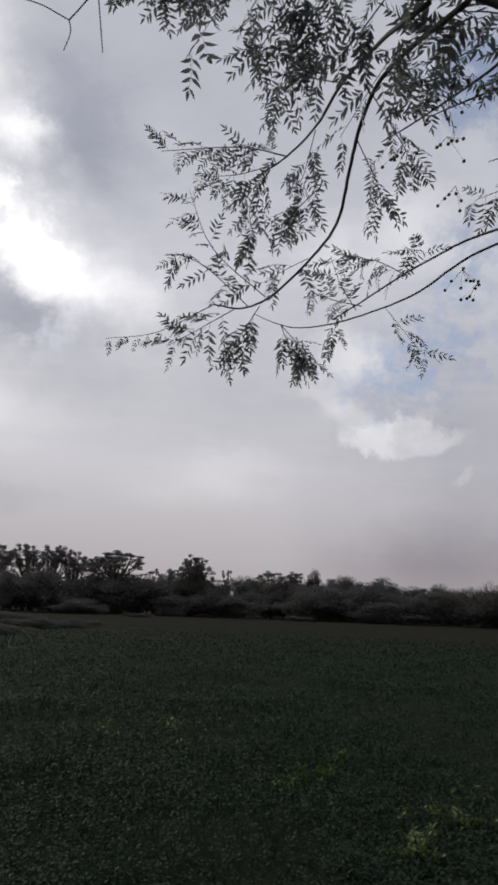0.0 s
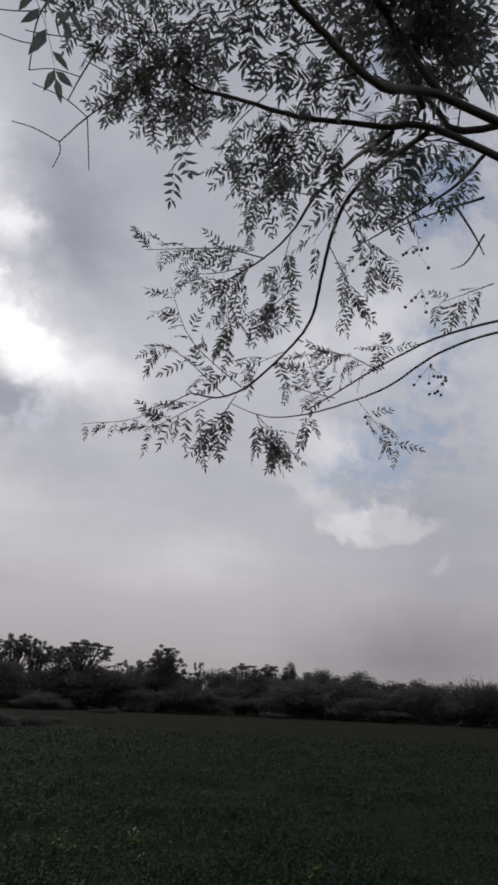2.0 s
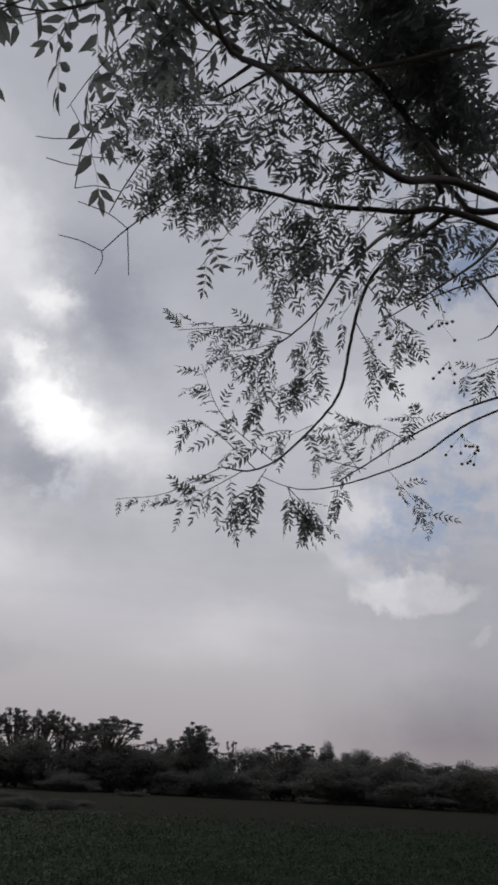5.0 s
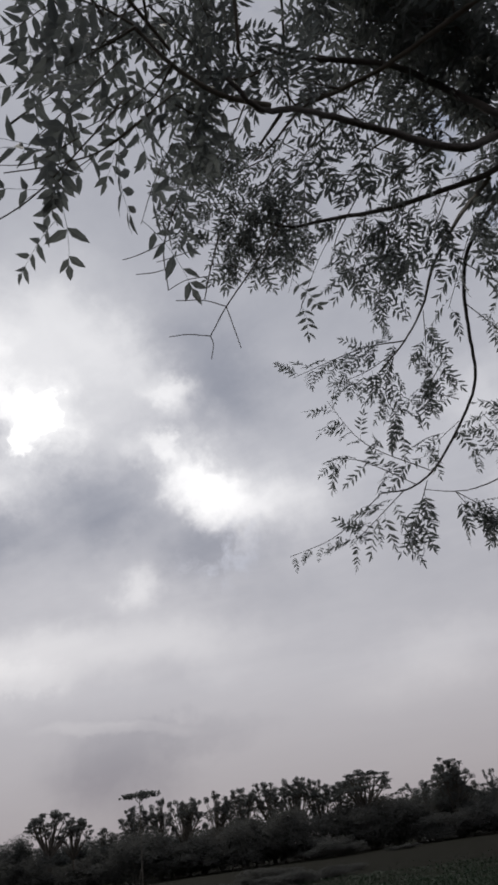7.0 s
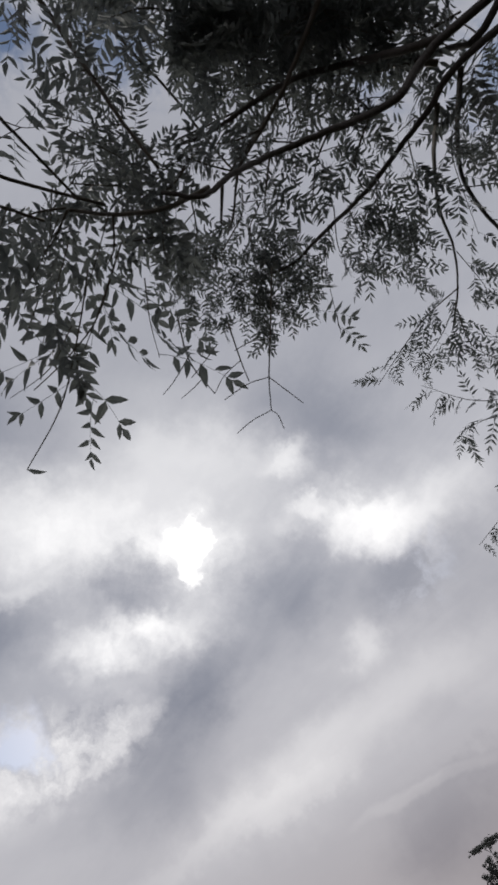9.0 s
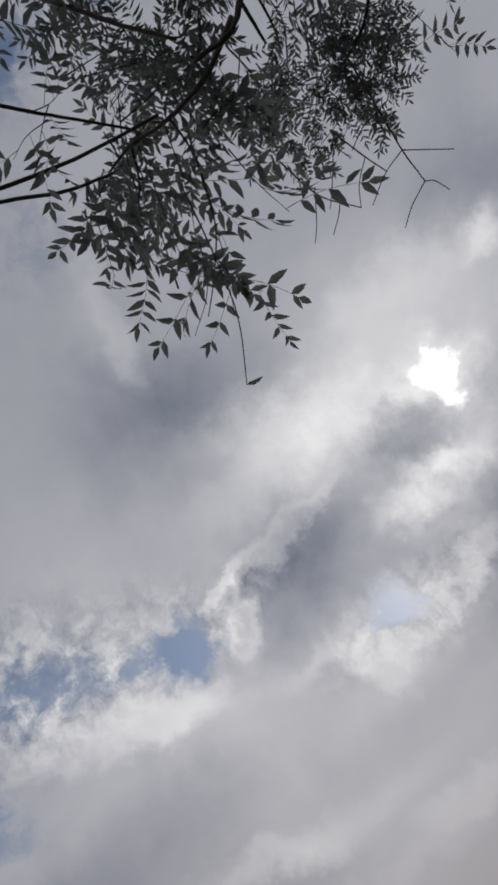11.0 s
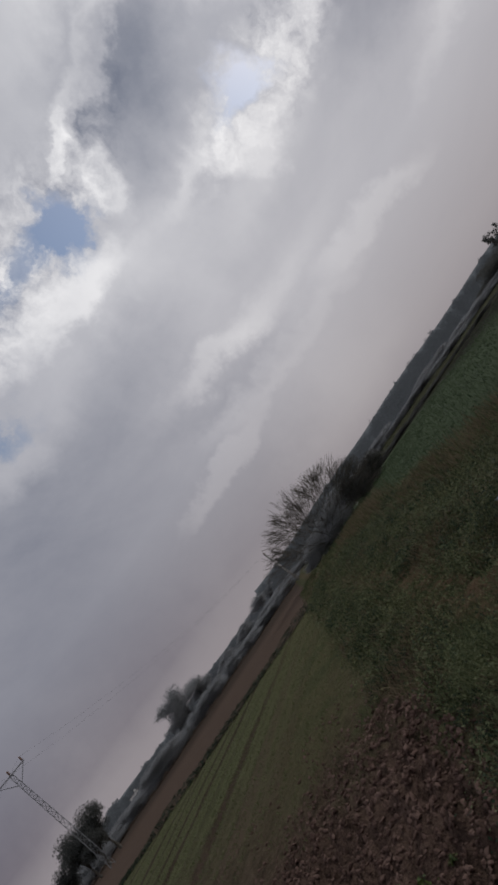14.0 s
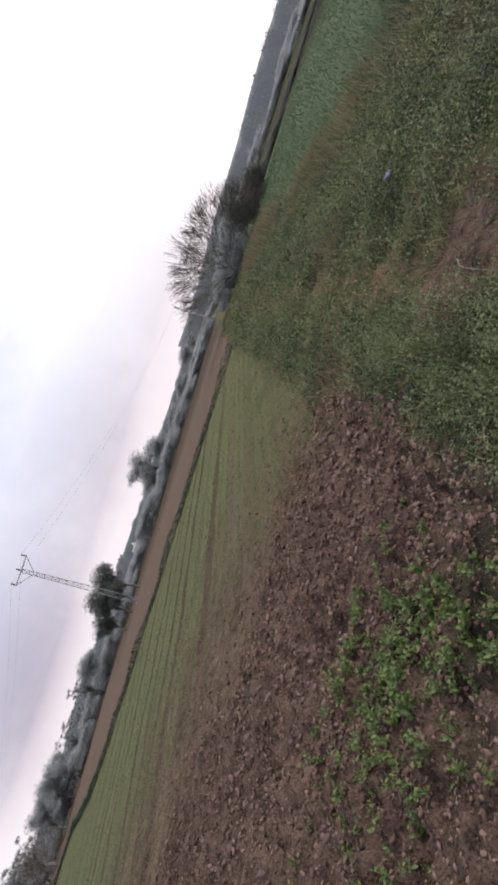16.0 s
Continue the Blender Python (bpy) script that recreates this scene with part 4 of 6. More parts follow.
placed = set()
ROUND = [woodland_tree("round", s) for s in (1, 2, 3)]
UMBRELLA = [woodland_tree("umbrella", s) for s in (4, 5)]
OPEN = [woodland_tree("open", s) for s in (6, 7)]
LACE = [woodland_tree("lace", s) for s in (14, 15, 16)]
SHRUB = [woodland_tree("shrub", s, SHRUB_LEAF) for s in (8, 9)]
PALE = [woodland_tree("round", s, HAZED_LEAF) for s in (10, 11)]
PALE_OPEN = [woodland_tree("open", s, HAZED_LEAF) for s in (12,)]
PALE_SHRUB = [woodland_tree("shrub", s, HAZED_LEAF) for s in (13,)]
HIGH = {"round": ROUND, "umbrella": UMBRELLA, "open": OPEN, "lace": LACE, "shrub": SHRUB, "pale": PALE, "pale_open": PALE_OPEN, "pale_shrub": PALE_SHRUB}
TOLD = {"round": "dense dark green rounded tree in the woodland edge", "umbrella": "flat-topped spreading tree with an open canopy",
        "open": "slender tree with a sparse see-through crown", "lace": "vase-shaped tree with upright limbs and a lacy see-through crown", "shrub": "dark bushy shrub along the field edge",
        "pale": "hazy grey-green tree beyond the fields", "pale_open": "hazy sparse-crowned tree beyond the fields", "pale_shrub": "hazy low bush beyond the fields"}
rng_t = random.Random(77)


def tree_at(style, az, top, dist, w, group="woodland trees"):
    """A tree seen at bearing az whose crown reaches top degrees above eye level."""
    d = bearing(az, 0) * dist
    h = 1.5 + dist * math.tan(radians(top))
    return stand(rng_t.choice(HIGH[style]), d.x, d.y, h, w, rng_t.uniform(0, 6.3), TOLD[style], group)


def skyline(az):
    """Height of the woods ahead, degrees above eye level."""
    knots = ((-26, 2.0), (-20, 2.4), (-12, 3.1), (-3, 3.05), (6, 3.1), (9, 2.8), (12, 2.5), (30, 2.5), (33, 2.9), (38, 2.7), (42, 2.4), (52, 2.0), (66, 1.4))
    for (a, p), (b, q) in zip(knots, knots[1:]):
        if a <= az <= b:
            return p + (q - p) * (az - a) / (b - a)
    return 2.0


# single trees that stand out of the woods
for style, az, top, dist, w in (("lace", 23.4, 4.8, 117, 6.3), ("lace", 21.4, 5.0, 118, 6.3), ("lace", 19.2, 5.2, 116, 7.5), ("lace", 16.9, 5.3, 117, 7.5), ("lace", 15.2, 4.8, 118, 5.8), ("umbrella", 11.3, 4.8, 114, 12.1), ("umbrella", 13.2, 4.2, 117, 6.9),
                                ("lace", 4.6, 4.8, 112, 7.0), ("umbrella", 4.9, 4.3, 113, 6.0), ("round", 4.7, 3.3, 113, 7), ("open", 1.6, 3.5, 112, 3), ("umbrella", -2.5, 3.5, 118, 8.0), ("round", -6.4, 3.8, 120, 3), ("round", -9.0, 3.3, 122, 6),
                                ("round", -12.6, 3.2, 124, 6), ("round", -17.4, 2.7, 126, 6), ("umbrella", 36.2, 4.8, 112, 9.2), ("umbrella", 34.4, 4.2, 113, 5.8), ("lace", 29.9, 4.7, 116, 5.8),
                                ("lace", 27.9, 4.8, 116, 5.8), ("lace", 25.8, 4.8, 116, 6.9), ("open", 32.4, 3.2, 113, 6), ("round", 38.4, 3.3, 116, 6), ("open", 58.6, 2.4, 150, 6), ("open", 62.4, 2.6, 150, 6),
                                ("round", 39.8, 2.8, 118, 6), ("open", 7.2, 3.5, 118, 5), ("umbrella", -4.6, 3.5, 120, 6.9)):
    tree_at(style, az, top, dist, w)
# the body of the woods
az = -27.0
while az < 57:
    far_away = 128 + 26 * smooth(38, 60, az)
    tree_at(rng_t.choice(("round", "round", "round", "open")), az, skyline(az) * rng_t.uniform(0.82, 0.98), far_away + rng_t.uniform(-5, 5), rng_t.uniform(7.5, 10.5))
    az += rng_t.uniform(1.3, 1.8)
az = -27.0
while az < 64:
    far_away = 112 + 26 * smooth(38, 60, az)
    tree_at("shrub", az, (1.0 + (2.1 + 0.5 * smooth(-5, 20, az)) * rng_t.random() ** 1.3) * (0.55 if az > 48 else 1), far_away + rng_t.uniform(-6, 4), rng_t.uniform(8, 11), "shrubs along the woods")
    az += rng_t.uniform(1.9, 2.6)
for az, top, dist, w in ((14.5, 0.6, 98, 6), (-11, 0.1, 105, 3)):
    tree_at("shrub", az, top, dist, w, "shrubs along the woods")

for az, top, dist, w in ((26.0, -1.5, 30, 2.2), (23.5, -1.3, 32, 2.6), (21.0, -1.7, 33, 2.4), (18.6, -1.1, 40, 2.6), (16.2, -1.4, 42, 2.4), (13.8, -1.2, 47, 2.2), (20.0, -0.7, 46, 2.8), (9.5, -0.6, 88, 3.0), (-5.0, -0.3, 100, 3.0)):
    tree_at("shrub", az, top, dist, w, "low scrub at the field's rim")

# bare tree on the bank with evergreen shrubs at its foot
BARE = woodland_tree("bare", 31)
d = bearing(91.3, 0) * 46
stand(BARE, d.x, d.y, 5.6, 4.9, 0.7, "leafless bushy tree with many thin upward twigs")
# from bearing 88 on, these shrubs take the leaf colour greyed for haze
for az, top, dist, w in ((86.9, 1.7, 47, 2.6), (85.0, 0.9, 48, 2.2), (88.9, 1.7, 48, 2.6), (90.6, 1.3, 45, 2.2), (92.5, 0.7, 47, 2.2), (94.2, 0.2, 46, 1.8)):
    tree_at("shrub" if az < 88 else "pale_shrub", az, top, dist, w, "shrubs round the bare tree")
BARE_FAR = copy_thing(BARE, Matrix.LocRotScale((38.9, 97.5, 0), Euler((0, 0, 2.0)), (1.7, 1.7, 1.3)))
tagged(BARE_FAR, "leafless bush at the end of the woodland edge")
tree_at("shrub", -22.2, 1.9, 104, 6, "shrubs along the woods")

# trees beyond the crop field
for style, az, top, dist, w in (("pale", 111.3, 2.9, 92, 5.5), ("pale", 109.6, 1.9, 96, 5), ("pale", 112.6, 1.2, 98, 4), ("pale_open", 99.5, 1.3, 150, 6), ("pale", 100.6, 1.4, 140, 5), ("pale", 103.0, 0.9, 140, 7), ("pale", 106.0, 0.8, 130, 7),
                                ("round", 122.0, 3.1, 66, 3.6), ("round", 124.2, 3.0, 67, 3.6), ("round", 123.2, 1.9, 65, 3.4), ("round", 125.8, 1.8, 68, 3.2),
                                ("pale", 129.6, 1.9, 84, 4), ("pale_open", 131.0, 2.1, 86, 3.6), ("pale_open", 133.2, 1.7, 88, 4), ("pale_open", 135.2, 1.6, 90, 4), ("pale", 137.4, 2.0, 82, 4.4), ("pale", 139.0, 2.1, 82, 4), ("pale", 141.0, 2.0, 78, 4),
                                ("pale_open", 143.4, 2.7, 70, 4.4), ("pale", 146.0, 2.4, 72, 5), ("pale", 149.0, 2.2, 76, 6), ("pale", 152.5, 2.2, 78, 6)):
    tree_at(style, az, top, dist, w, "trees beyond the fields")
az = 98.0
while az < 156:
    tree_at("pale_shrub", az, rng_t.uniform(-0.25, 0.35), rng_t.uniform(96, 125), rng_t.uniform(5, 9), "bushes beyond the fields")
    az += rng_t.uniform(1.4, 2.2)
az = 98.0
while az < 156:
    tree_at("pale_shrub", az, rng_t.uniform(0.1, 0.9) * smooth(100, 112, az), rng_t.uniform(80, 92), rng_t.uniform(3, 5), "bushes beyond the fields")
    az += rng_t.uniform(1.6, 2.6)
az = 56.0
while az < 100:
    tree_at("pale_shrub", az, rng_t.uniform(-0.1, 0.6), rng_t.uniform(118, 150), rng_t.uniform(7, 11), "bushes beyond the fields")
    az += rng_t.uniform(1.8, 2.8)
BARE_ROW = copy_thing(BARE, Matrix.Translation(bearing(144.6, 0) * 62) @ Matrix.LocRotScale((0, 0, 0), Euler((0, 0, 1.1)), (0.75, 0.75, 0.62)) @ BARE.matrix_basis.to_3x3().to_4x4().inverted() @ Matrix.Diagonal((0.75, 0.75, 0.6, 1)))
tagged(BARE_ROW, "spiky leafless bush at the end of the tree row")
# low hedge beyond the field on the near side of the bare tree
az = 58.0
while az < 84:
    tree_at("shrub", az, rng_t.uniform(-1.05, -0.75), 62 + rng_t.uniform(-2, 3) + 0.6 * (84 - az), rng_t.uniform(2.4, 4.0), "hedge beyond the field")
    az += rng_t.uniform(1.2, 2.2)


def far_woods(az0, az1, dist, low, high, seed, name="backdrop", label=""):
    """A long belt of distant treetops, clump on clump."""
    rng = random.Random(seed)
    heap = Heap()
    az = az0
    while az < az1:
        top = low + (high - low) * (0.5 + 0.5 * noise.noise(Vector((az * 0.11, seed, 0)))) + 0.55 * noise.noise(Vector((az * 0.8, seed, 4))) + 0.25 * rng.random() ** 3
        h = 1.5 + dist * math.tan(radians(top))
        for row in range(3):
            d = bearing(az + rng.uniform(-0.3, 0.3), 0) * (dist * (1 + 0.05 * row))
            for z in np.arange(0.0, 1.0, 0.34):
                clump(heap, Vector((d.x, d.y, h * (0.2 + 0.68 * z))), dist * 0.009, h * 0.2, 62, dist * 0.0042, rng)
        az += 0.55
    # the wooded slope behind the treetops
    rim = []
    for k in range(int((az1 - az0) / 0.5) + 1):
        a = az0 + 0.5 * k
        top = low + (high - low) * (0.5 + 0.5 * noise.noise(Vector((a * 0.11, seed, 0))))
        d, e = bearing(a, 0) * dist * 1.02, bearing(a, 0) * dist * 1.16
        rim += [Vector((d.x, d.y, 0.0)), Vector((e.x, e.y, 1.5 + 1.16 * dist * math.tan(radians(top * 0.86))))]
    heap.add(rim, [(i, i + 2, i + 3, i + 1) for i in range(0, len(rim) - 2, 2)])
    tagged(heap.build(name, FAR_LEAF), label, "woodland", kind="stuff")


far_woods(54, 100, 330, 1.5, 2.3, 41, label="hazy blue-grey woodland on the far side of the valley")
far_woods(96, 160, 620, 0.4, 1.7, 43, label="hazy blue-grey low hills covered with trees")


# ---------------------------------------------------------------- built things in the distance
def strut(heap, a, b, r):
    tube(heap, [Vector(a), Vector(b)], r, r, 4)


def lattice_mast(x, y, h, turn):
    root = new("lattice_mast")
    root.matrix_basis = pose(x, y, ground_z(x, y), 0, 0, turn)
    tagged(root, "slender grey lattice steel power mast with a triangular top", "mast")
    w0, w1 = 0.24, 0.15
    corner = lambda k, z: Vector(((-1, 1, 1, -1)[k] * (w0 + (w1 - w0) * z / h), (-1, -1, 1, 1)[k] * (w0 + (w1 - w0) * z / h), z))
    for k in range(4):
        heap = Heap()
        strut(heap, corner(k, -0.2), corner(k, h), 0.035)
        heap.build("leg", STEEL, root)
    bays = 16
    for i in range(bays):
        z0, z1 = h * i / bays, h * (i + 1) / bays
        heap = Heap()
        for k in range(4):
            j = (k + 1) % 4
            a, b = (k, j) if i % 2 else (j, k)
            strut(heap, corner(a, z0), corner(b, z1), 0.022)
            strut(heap, corner(k, z1), corner(j, z1), 0.022)
        heap.build("bracing", STEEL, root)
    arm = Heap()
    strut(arm, (-1.4, 0, h + 0.1), (1.4, 0, h + 0.1), 0.06)
    arm.build("crossarm", STEEL, root)
    for s in (-1, 1):
        heap = Heap()
        strut(heap, (s * 1.3, 0, h + 0.1), (s * 0.1, 0, h - 1.0), 0.04)
        heap.build("stay", STEEL, root)
    for q in (-1.3, 0.0, 1.3):
        heap = Heap()
        for i in range(3):
            z = h + 0.2 + 0.13 * i
            tube(heap, [Vector((q, 0, z)), Vector((q, 0, z + 0.06)), Vector((q, 0, z + 0.11))], 0.11, 0.05, 8)
        heap.build("insulator", CERAMIC, root)
    return root


MAST = Vector((-48.8, -31.9, 10.5))
lattice_mast(MAST.x, MAST.y, MAST.z, 123)


def service_pole(x, y, h, turn):
    root = new("service_pole")
    root.matrix_basis = pose(x, y, ground_z(x, y), 0, 0, turn)
    tagged(root, "grey concrete service pole with a short crossarm", "pole")
    heap = Heap()
    tube(heap, [Vector((0, 0, -0.2)), Vector((0, 0, h * 0.5)), Vector((0, 0, h))], 0.17, 0.10, 8)
    heap.build("pole", CONCRETE, root, True)
    heap = Heap()
    strut(heap, (-0.9, 0, h - 0.35), (0.9, 0, h - 0.35), 0.07)
    heap.build("crossarm", STEEL, root)
    for q in (-0.8, 0.8):
        heap = Heap()
        tube(heap, [Vector((q, 0, h - 0.3)), Vector((q, 0, h - 0.05))], 0.07, 0.04, 8)
        heap.build("insulator", CERAMIC, root)


d = bearing(96.7, 0) * 80
service_pole(d.x, d.y, 5.6, 10)


def power_cable(a, b, sag):
    """A thin cable that hangs between two supports."""
    heap = Heap()
    tube(heap, [a.lerp(b, k / 20) - Vector((0, 0, sag * 4 * (k / 20) * (1 - k / 20))) for k in range(21)], 0.006, 0.006, 4)
    tagged(heap.build("power_cable", STEEL), "thin grey power cable strung between mast and pole", "cable", "power cables")


for s in (-1.0, 1.0):
    across = Vector((math.cos(radians(123)), math.sin(radians(123)), 0)) * s * 1.3
    top = MAST + across + Vector((0, 0, 0.55))
    power_cable(top, Vector((d.x + 0.8 * s, d.y + 0.14 * s, 5.55)), 1.1)
    power_cable(top, top + Vector((-22.0, -70.0, -1.0)), 1.2)


def sapling():
    """A clump of thin upright stems, bare below, with a sparse flat spray of leaves at the top."""
    rng = random.Random(63)
    c = bearing(29.6, 0) * 24
    root = new("sapling")
    root.matrix_basis = pose(c.x, c.y, ground_z(c.x, c.y))
    tagged(root, "thin multi-stemmed sapling with a sparse flat leafy top", "sapling")
    for k in range(9):
        h = 3.72 if k == 0 else rng.uniform(1.0, 1.8)
        lean = Vector((rng.gauss(0, 0.22), rng.gauss(0, 0.22), 0)) * (0.4 if k == 0 else 1.0)
        foot = Vector((rng.gauss(0, 0.12), rng.gauss(0, 0.12), -0.05))
        line = curve_points([foot, foot + lean * 0.3 + Vector((0, 0, h * 0.5)), foot + lean * 1.4 + Vector((0, 0, h))], 5)
        heap = Heap()
        tube(heap, line, 0.024, 0.009, 5, 0.1)
        if k == 0:
            top = line[-1]
            for a in (0.2, 1.7, 2.9, 4.4, 5.5):
                tip = top + Vector((math.cos(a) * 0.5, math.sin(a) * 0.5, rng.uniform(-0.08, 0.12)))
                tube(heap, [top - Vector((0, 0, 0.25)), top.lerp(tip, 0.5) + Vector((0, 0, 0.02)), tip], 0.007, 0.003, 4)
        heap.build("stem", TRUNK, root, True)
        if k == 0:
            spray = Heap()
            for a in (0.2, 1.7, 2.9, 4.4, 5.5):
                for q in (0.25, 0.42, 0.55):
                    p = top + Vector((math.cos(a) * q, math.sin(a) * q, rng.uniform(-0.04, 0.06)))
                    for _ in range(40):
                        leaf_card(spray, p + Vector((rng.gauss(0, 0.09), rng.gauss(0, 0.09), rng.gauss(0, 0.03))), rng.uniform(0.06, 0.11), rng)
            spray.build("crown", WOOD_LEAF, root)


sapling()


def farm_house(x, y, turn):
    root = new("farm_house")
    root.matrix_basis = pose(x, y, 0, 0, 0, turn)
    tagged(root, "small white flat-roofed house far beyond the fields", "house")

    def block(name, lo, hi, mat):
        bm = bmesh.new()
        bmesh.ops.create_cube(bm, size=1)
        for q in bm.verts:
            q.co = Vector([lo[i] + (q.co[i] + 0.5) * (hi[i] - lo[i]) for i in range(3)])
        bmesh.ops.bevel(bm, geom=bm.edges[:], offset=0.04, segments=1, affect="EDGES")
        me = bpy.data.meshes.new(name)
        bm.to_mesh(me)
        bm.free()
        me.materials.append(mat)
        ob = new(name, me)
        ob.parent = root

    block("wall", (-3.2, -2.5, -0.2), (3.2, 2.5, 3.2), PLASTER)
    block("roof", (-3.5, -2.8, 3.2), (3.5, 2.8, 3.5), CONCRETE)
    block("water_tank", (1.0, -0.6, 3.5), (2.2, 0.6, 4.6), PLASTER)
    for q in (-2.2, 1.0):
        block("window", (q, -2.56, 1.1), (q + 1.1, -2.46, 2.2), TRUNK)
    block("door", (-0.5, -2.56, -0.1), (0.5, -2.46, 2.0), TRUNK)


d = bearing(118.8, 0) * 380
farm_house(d.x, d.y, 118.8)

# ---------------------------------------------------------------- the tree overhead
rng_l = random.Random(2024)
tree = new("chinaberry_tree")
tree.matrix_basis = pose(2.75, 1.35, 0)
tagged(tree, "large leafy tree with drooping limbs, feathery compound leaves and berries", "tree")
BACK = Matrix.Translation((-2.75, -1.35, 0))
leaves = []                                     # place, direction, face, length


def trunk():
    heap = Heap()
    pts = curve_points([(2.75, 1.35, -0.2), (2.78, 1.32, 0.8), (2.62, 1.4, 1.7), (2.35, 1.55, 2.62)], 6)
    tube(heap, [BACK @ q for q in pts], 0.19, 0.11, 14, 0.25)
    for a in range(5):
        c, s = math.cos(a * 1.26 + 0.3), math.sin(a * 1.26 + 0.3)
        tube(heap, [Vector((0.42 * c, 0.42 * s, -0.06)), Vector((0.2 * c, 0.2 * s, 0.06)), Vector((0.08 * c, 0.08 * s, 0.4))], 0.03, 0.09, 8, 0.2)
    heap.build("trunk", BARK, tree, True)


def limb(pts, r0, r1):
    """A limb of the tree; thin ones are twigs."""
    line = curve_points(pts, 6)
    for i, q in enumerate(line[1:-1]):
        q += 0.12 * r0 * rand_dir(rng_l)
    heap = Heap()
    tube(heap, [BACK @ q for q in line], r0, r1, 8 if r0 > 0.012 else 6, 0.1)
    heap.build("twig" if r0 < 0.006 else "limb", BARK if r0 > 0.011 else TWIG, tree, True)


def twig(pts, n, size, r, spread=1.0):
    """A leafy twig: n compound leaves spread in turn along its outer part, and one at its end."""
    line = curve_points(pts, 5)
    heap = Heap()
    tube(heap, [BACK @ q for q in line], r, r * 0.4, 4)
    heap.build("twig", TWIG, tree)
    whole = sum((b - a).length for a, b in zip(line, line[1:]))
    for k in range(n):
        t = 0.12 + 0.88 * (k + rng_l.uniform(0.1, 0.9)) / n
        i = min(int(t * (len(line) - 1)), len(line) - 2)
        p = line[i].lerp(line[i + 1], t * (len(line) - 1) - i)
        d = (line[i + 1] - line[i]).normalized()
        out = rand_dir(rng_l)
        out = (out - d * out.dot(d)).normalized()
        way = (d * rng_l.uniform(0.2, 0.8) + out * spread * rng_l.uniform(0.45, 1.05) + Vector((0, 0, -1)) * rng_l.uniform(-0.1, 0.4)).normalized()
        leaves.append((p, way, rand_dir(rng_l), size * rng_l.uniform(0.75, 1.15)))


def leaflet(heap, p, d, w, length, half=0.135):
    """A lance-shaped leaflet, folded a little along its midrib, its tip curved."""
    up = w.cross(d).normalized()
    h = length * half
    c = w * length * 0.10
    heap.add([p, p + d * length * 0.3 + w * h + up * h * 0.3, p + d * length * 0.68 + w * h * 0.72 + up * h * 0.15 + c * 0.4, p + d * length + c - up * length * 0.08,
              p + d * length * 0.66 - w * h * 0.62 + up * h * 0.15 + c * 0.4, p + d * length * 0.3 - w * h * 0.9 + up * h * 0.3, p + d * length * 0.36, p + d * length * 0.7 + c * 0.4],
             [(0, 1, 6), (1, 2, 7, 6), (2, 3, 7), (3, 4, 7), (4, 5, 6, 7), (5, 0, 6)])


def tip_leaf(p, way, length):
    """A single leaflet left on the end of a twig."""
    heap = Heap()
    d = Vector(way).normalized()
    leaflet(heap, BACK @ Vector(p), d, Vector((0, 0, 1)).cross(d).normalized(), length, 0.2)
    heap.build("leaf", LEAF, tree)


def compound_leaf(rng, half=0.16, most=7, grow=1.0):
    """A feathered leaf about 26 cm long along +y, drooping, with 9 to 15 leaflets."""
    heap = Heap()
    pairs = rng.randint(most - 2, most)
    bend = rng.uniform(0.04, 0.12)
    spine = [Vector((0.012 * math.sin(3 * t), 0.235 * t, -bend * t * t)) for t in [i / 8 for i in range(9)]]
    tube(heap, spine, 0.0013, 0.0006, 3)
    for k in range(pairs):
        t = 0.22 + 0.74 * k / (pairs - 1) * 0.95
        p = spine[min(int(t * 8), 7)].lerp(spine[min(int(t * 8) + 1, 8)], t * 8 - int(t * 8))
        for s in (-1, 1):
            if rng.random() < 0.07:
                continue
            a = radians(rng.uniform(48, 72)) - 0.3 * t
            d = Vector((s * math.sin(a), math.cos(a), rng.uniform(-0.5, 0.05) - 2 * bend * t)).normalized()
            w = Vector((0, 0, 1)).cross(d).normalized()
            w = (w + Vector((0, 0, rng.uniform(-0.35, 0.35)))).normalized()
            leaflet(heap, p + 0.008 * rng.uniform(-1, 1) * Vector((0, 1, 0)), d, w * (-s), grow * rng.uniform(0.052, 0.068) * (0.75 + 0.5 * math.sin(math.pi * (0.15 + 0.75 * t))), half)
    leaflet(heap, spine[-1], (spine[-1] - spine[-2]).normalized(), Vector((1, 0, 0)), 0.062 * grow, half)
    return heap


BERRY_MESH = []


def berry_mesh():
    bm = bmesh.new()
    bmesh.ops.create_icosphere(bm, subdivisions=1, radius=0.0095)
    me = bpy.data.meshes.new("berry")
    bm.to_mesh(me)
    bm.free()
    me.materials.append(BERRY)
    me.shade_smooth()
    return me


def berries(p, n, rng):
    """A hanging bunch of round berries on thin stalks."""
    heap = Heap()
    ends = [p + Vector((rng.gauss(0, 0.045), rng.gauss(0, 0.045), -rng.uniform(0.03, 0.10))) for _ in range(n)]
    for q in ends:
        tube(heap, [BACK @ p, BACK @ q], 0.0009, 0.0007, 3)
    bunch = heap.build("berry_bunch", TWIG, tree)
    if not BERRY_MESH:
        BERRY_MESH.append(berry_mesh())
    for q in ends:
        ob = new("berry", BERRY_MESH[0])
        ob.parent = bunch
        ob.matrix_basis = Matrix.Translation(BACK @ q)


def bough(pts, r0, r1):
    """A thick arm that carries the limbs out of the fork."""
    heap = Heap()
    tube(heap, [BACK @ q for q in curve_points(pts, 6)], r0, r1, 12, 0.15)
    heap.build("limb", BARK, tree, True)


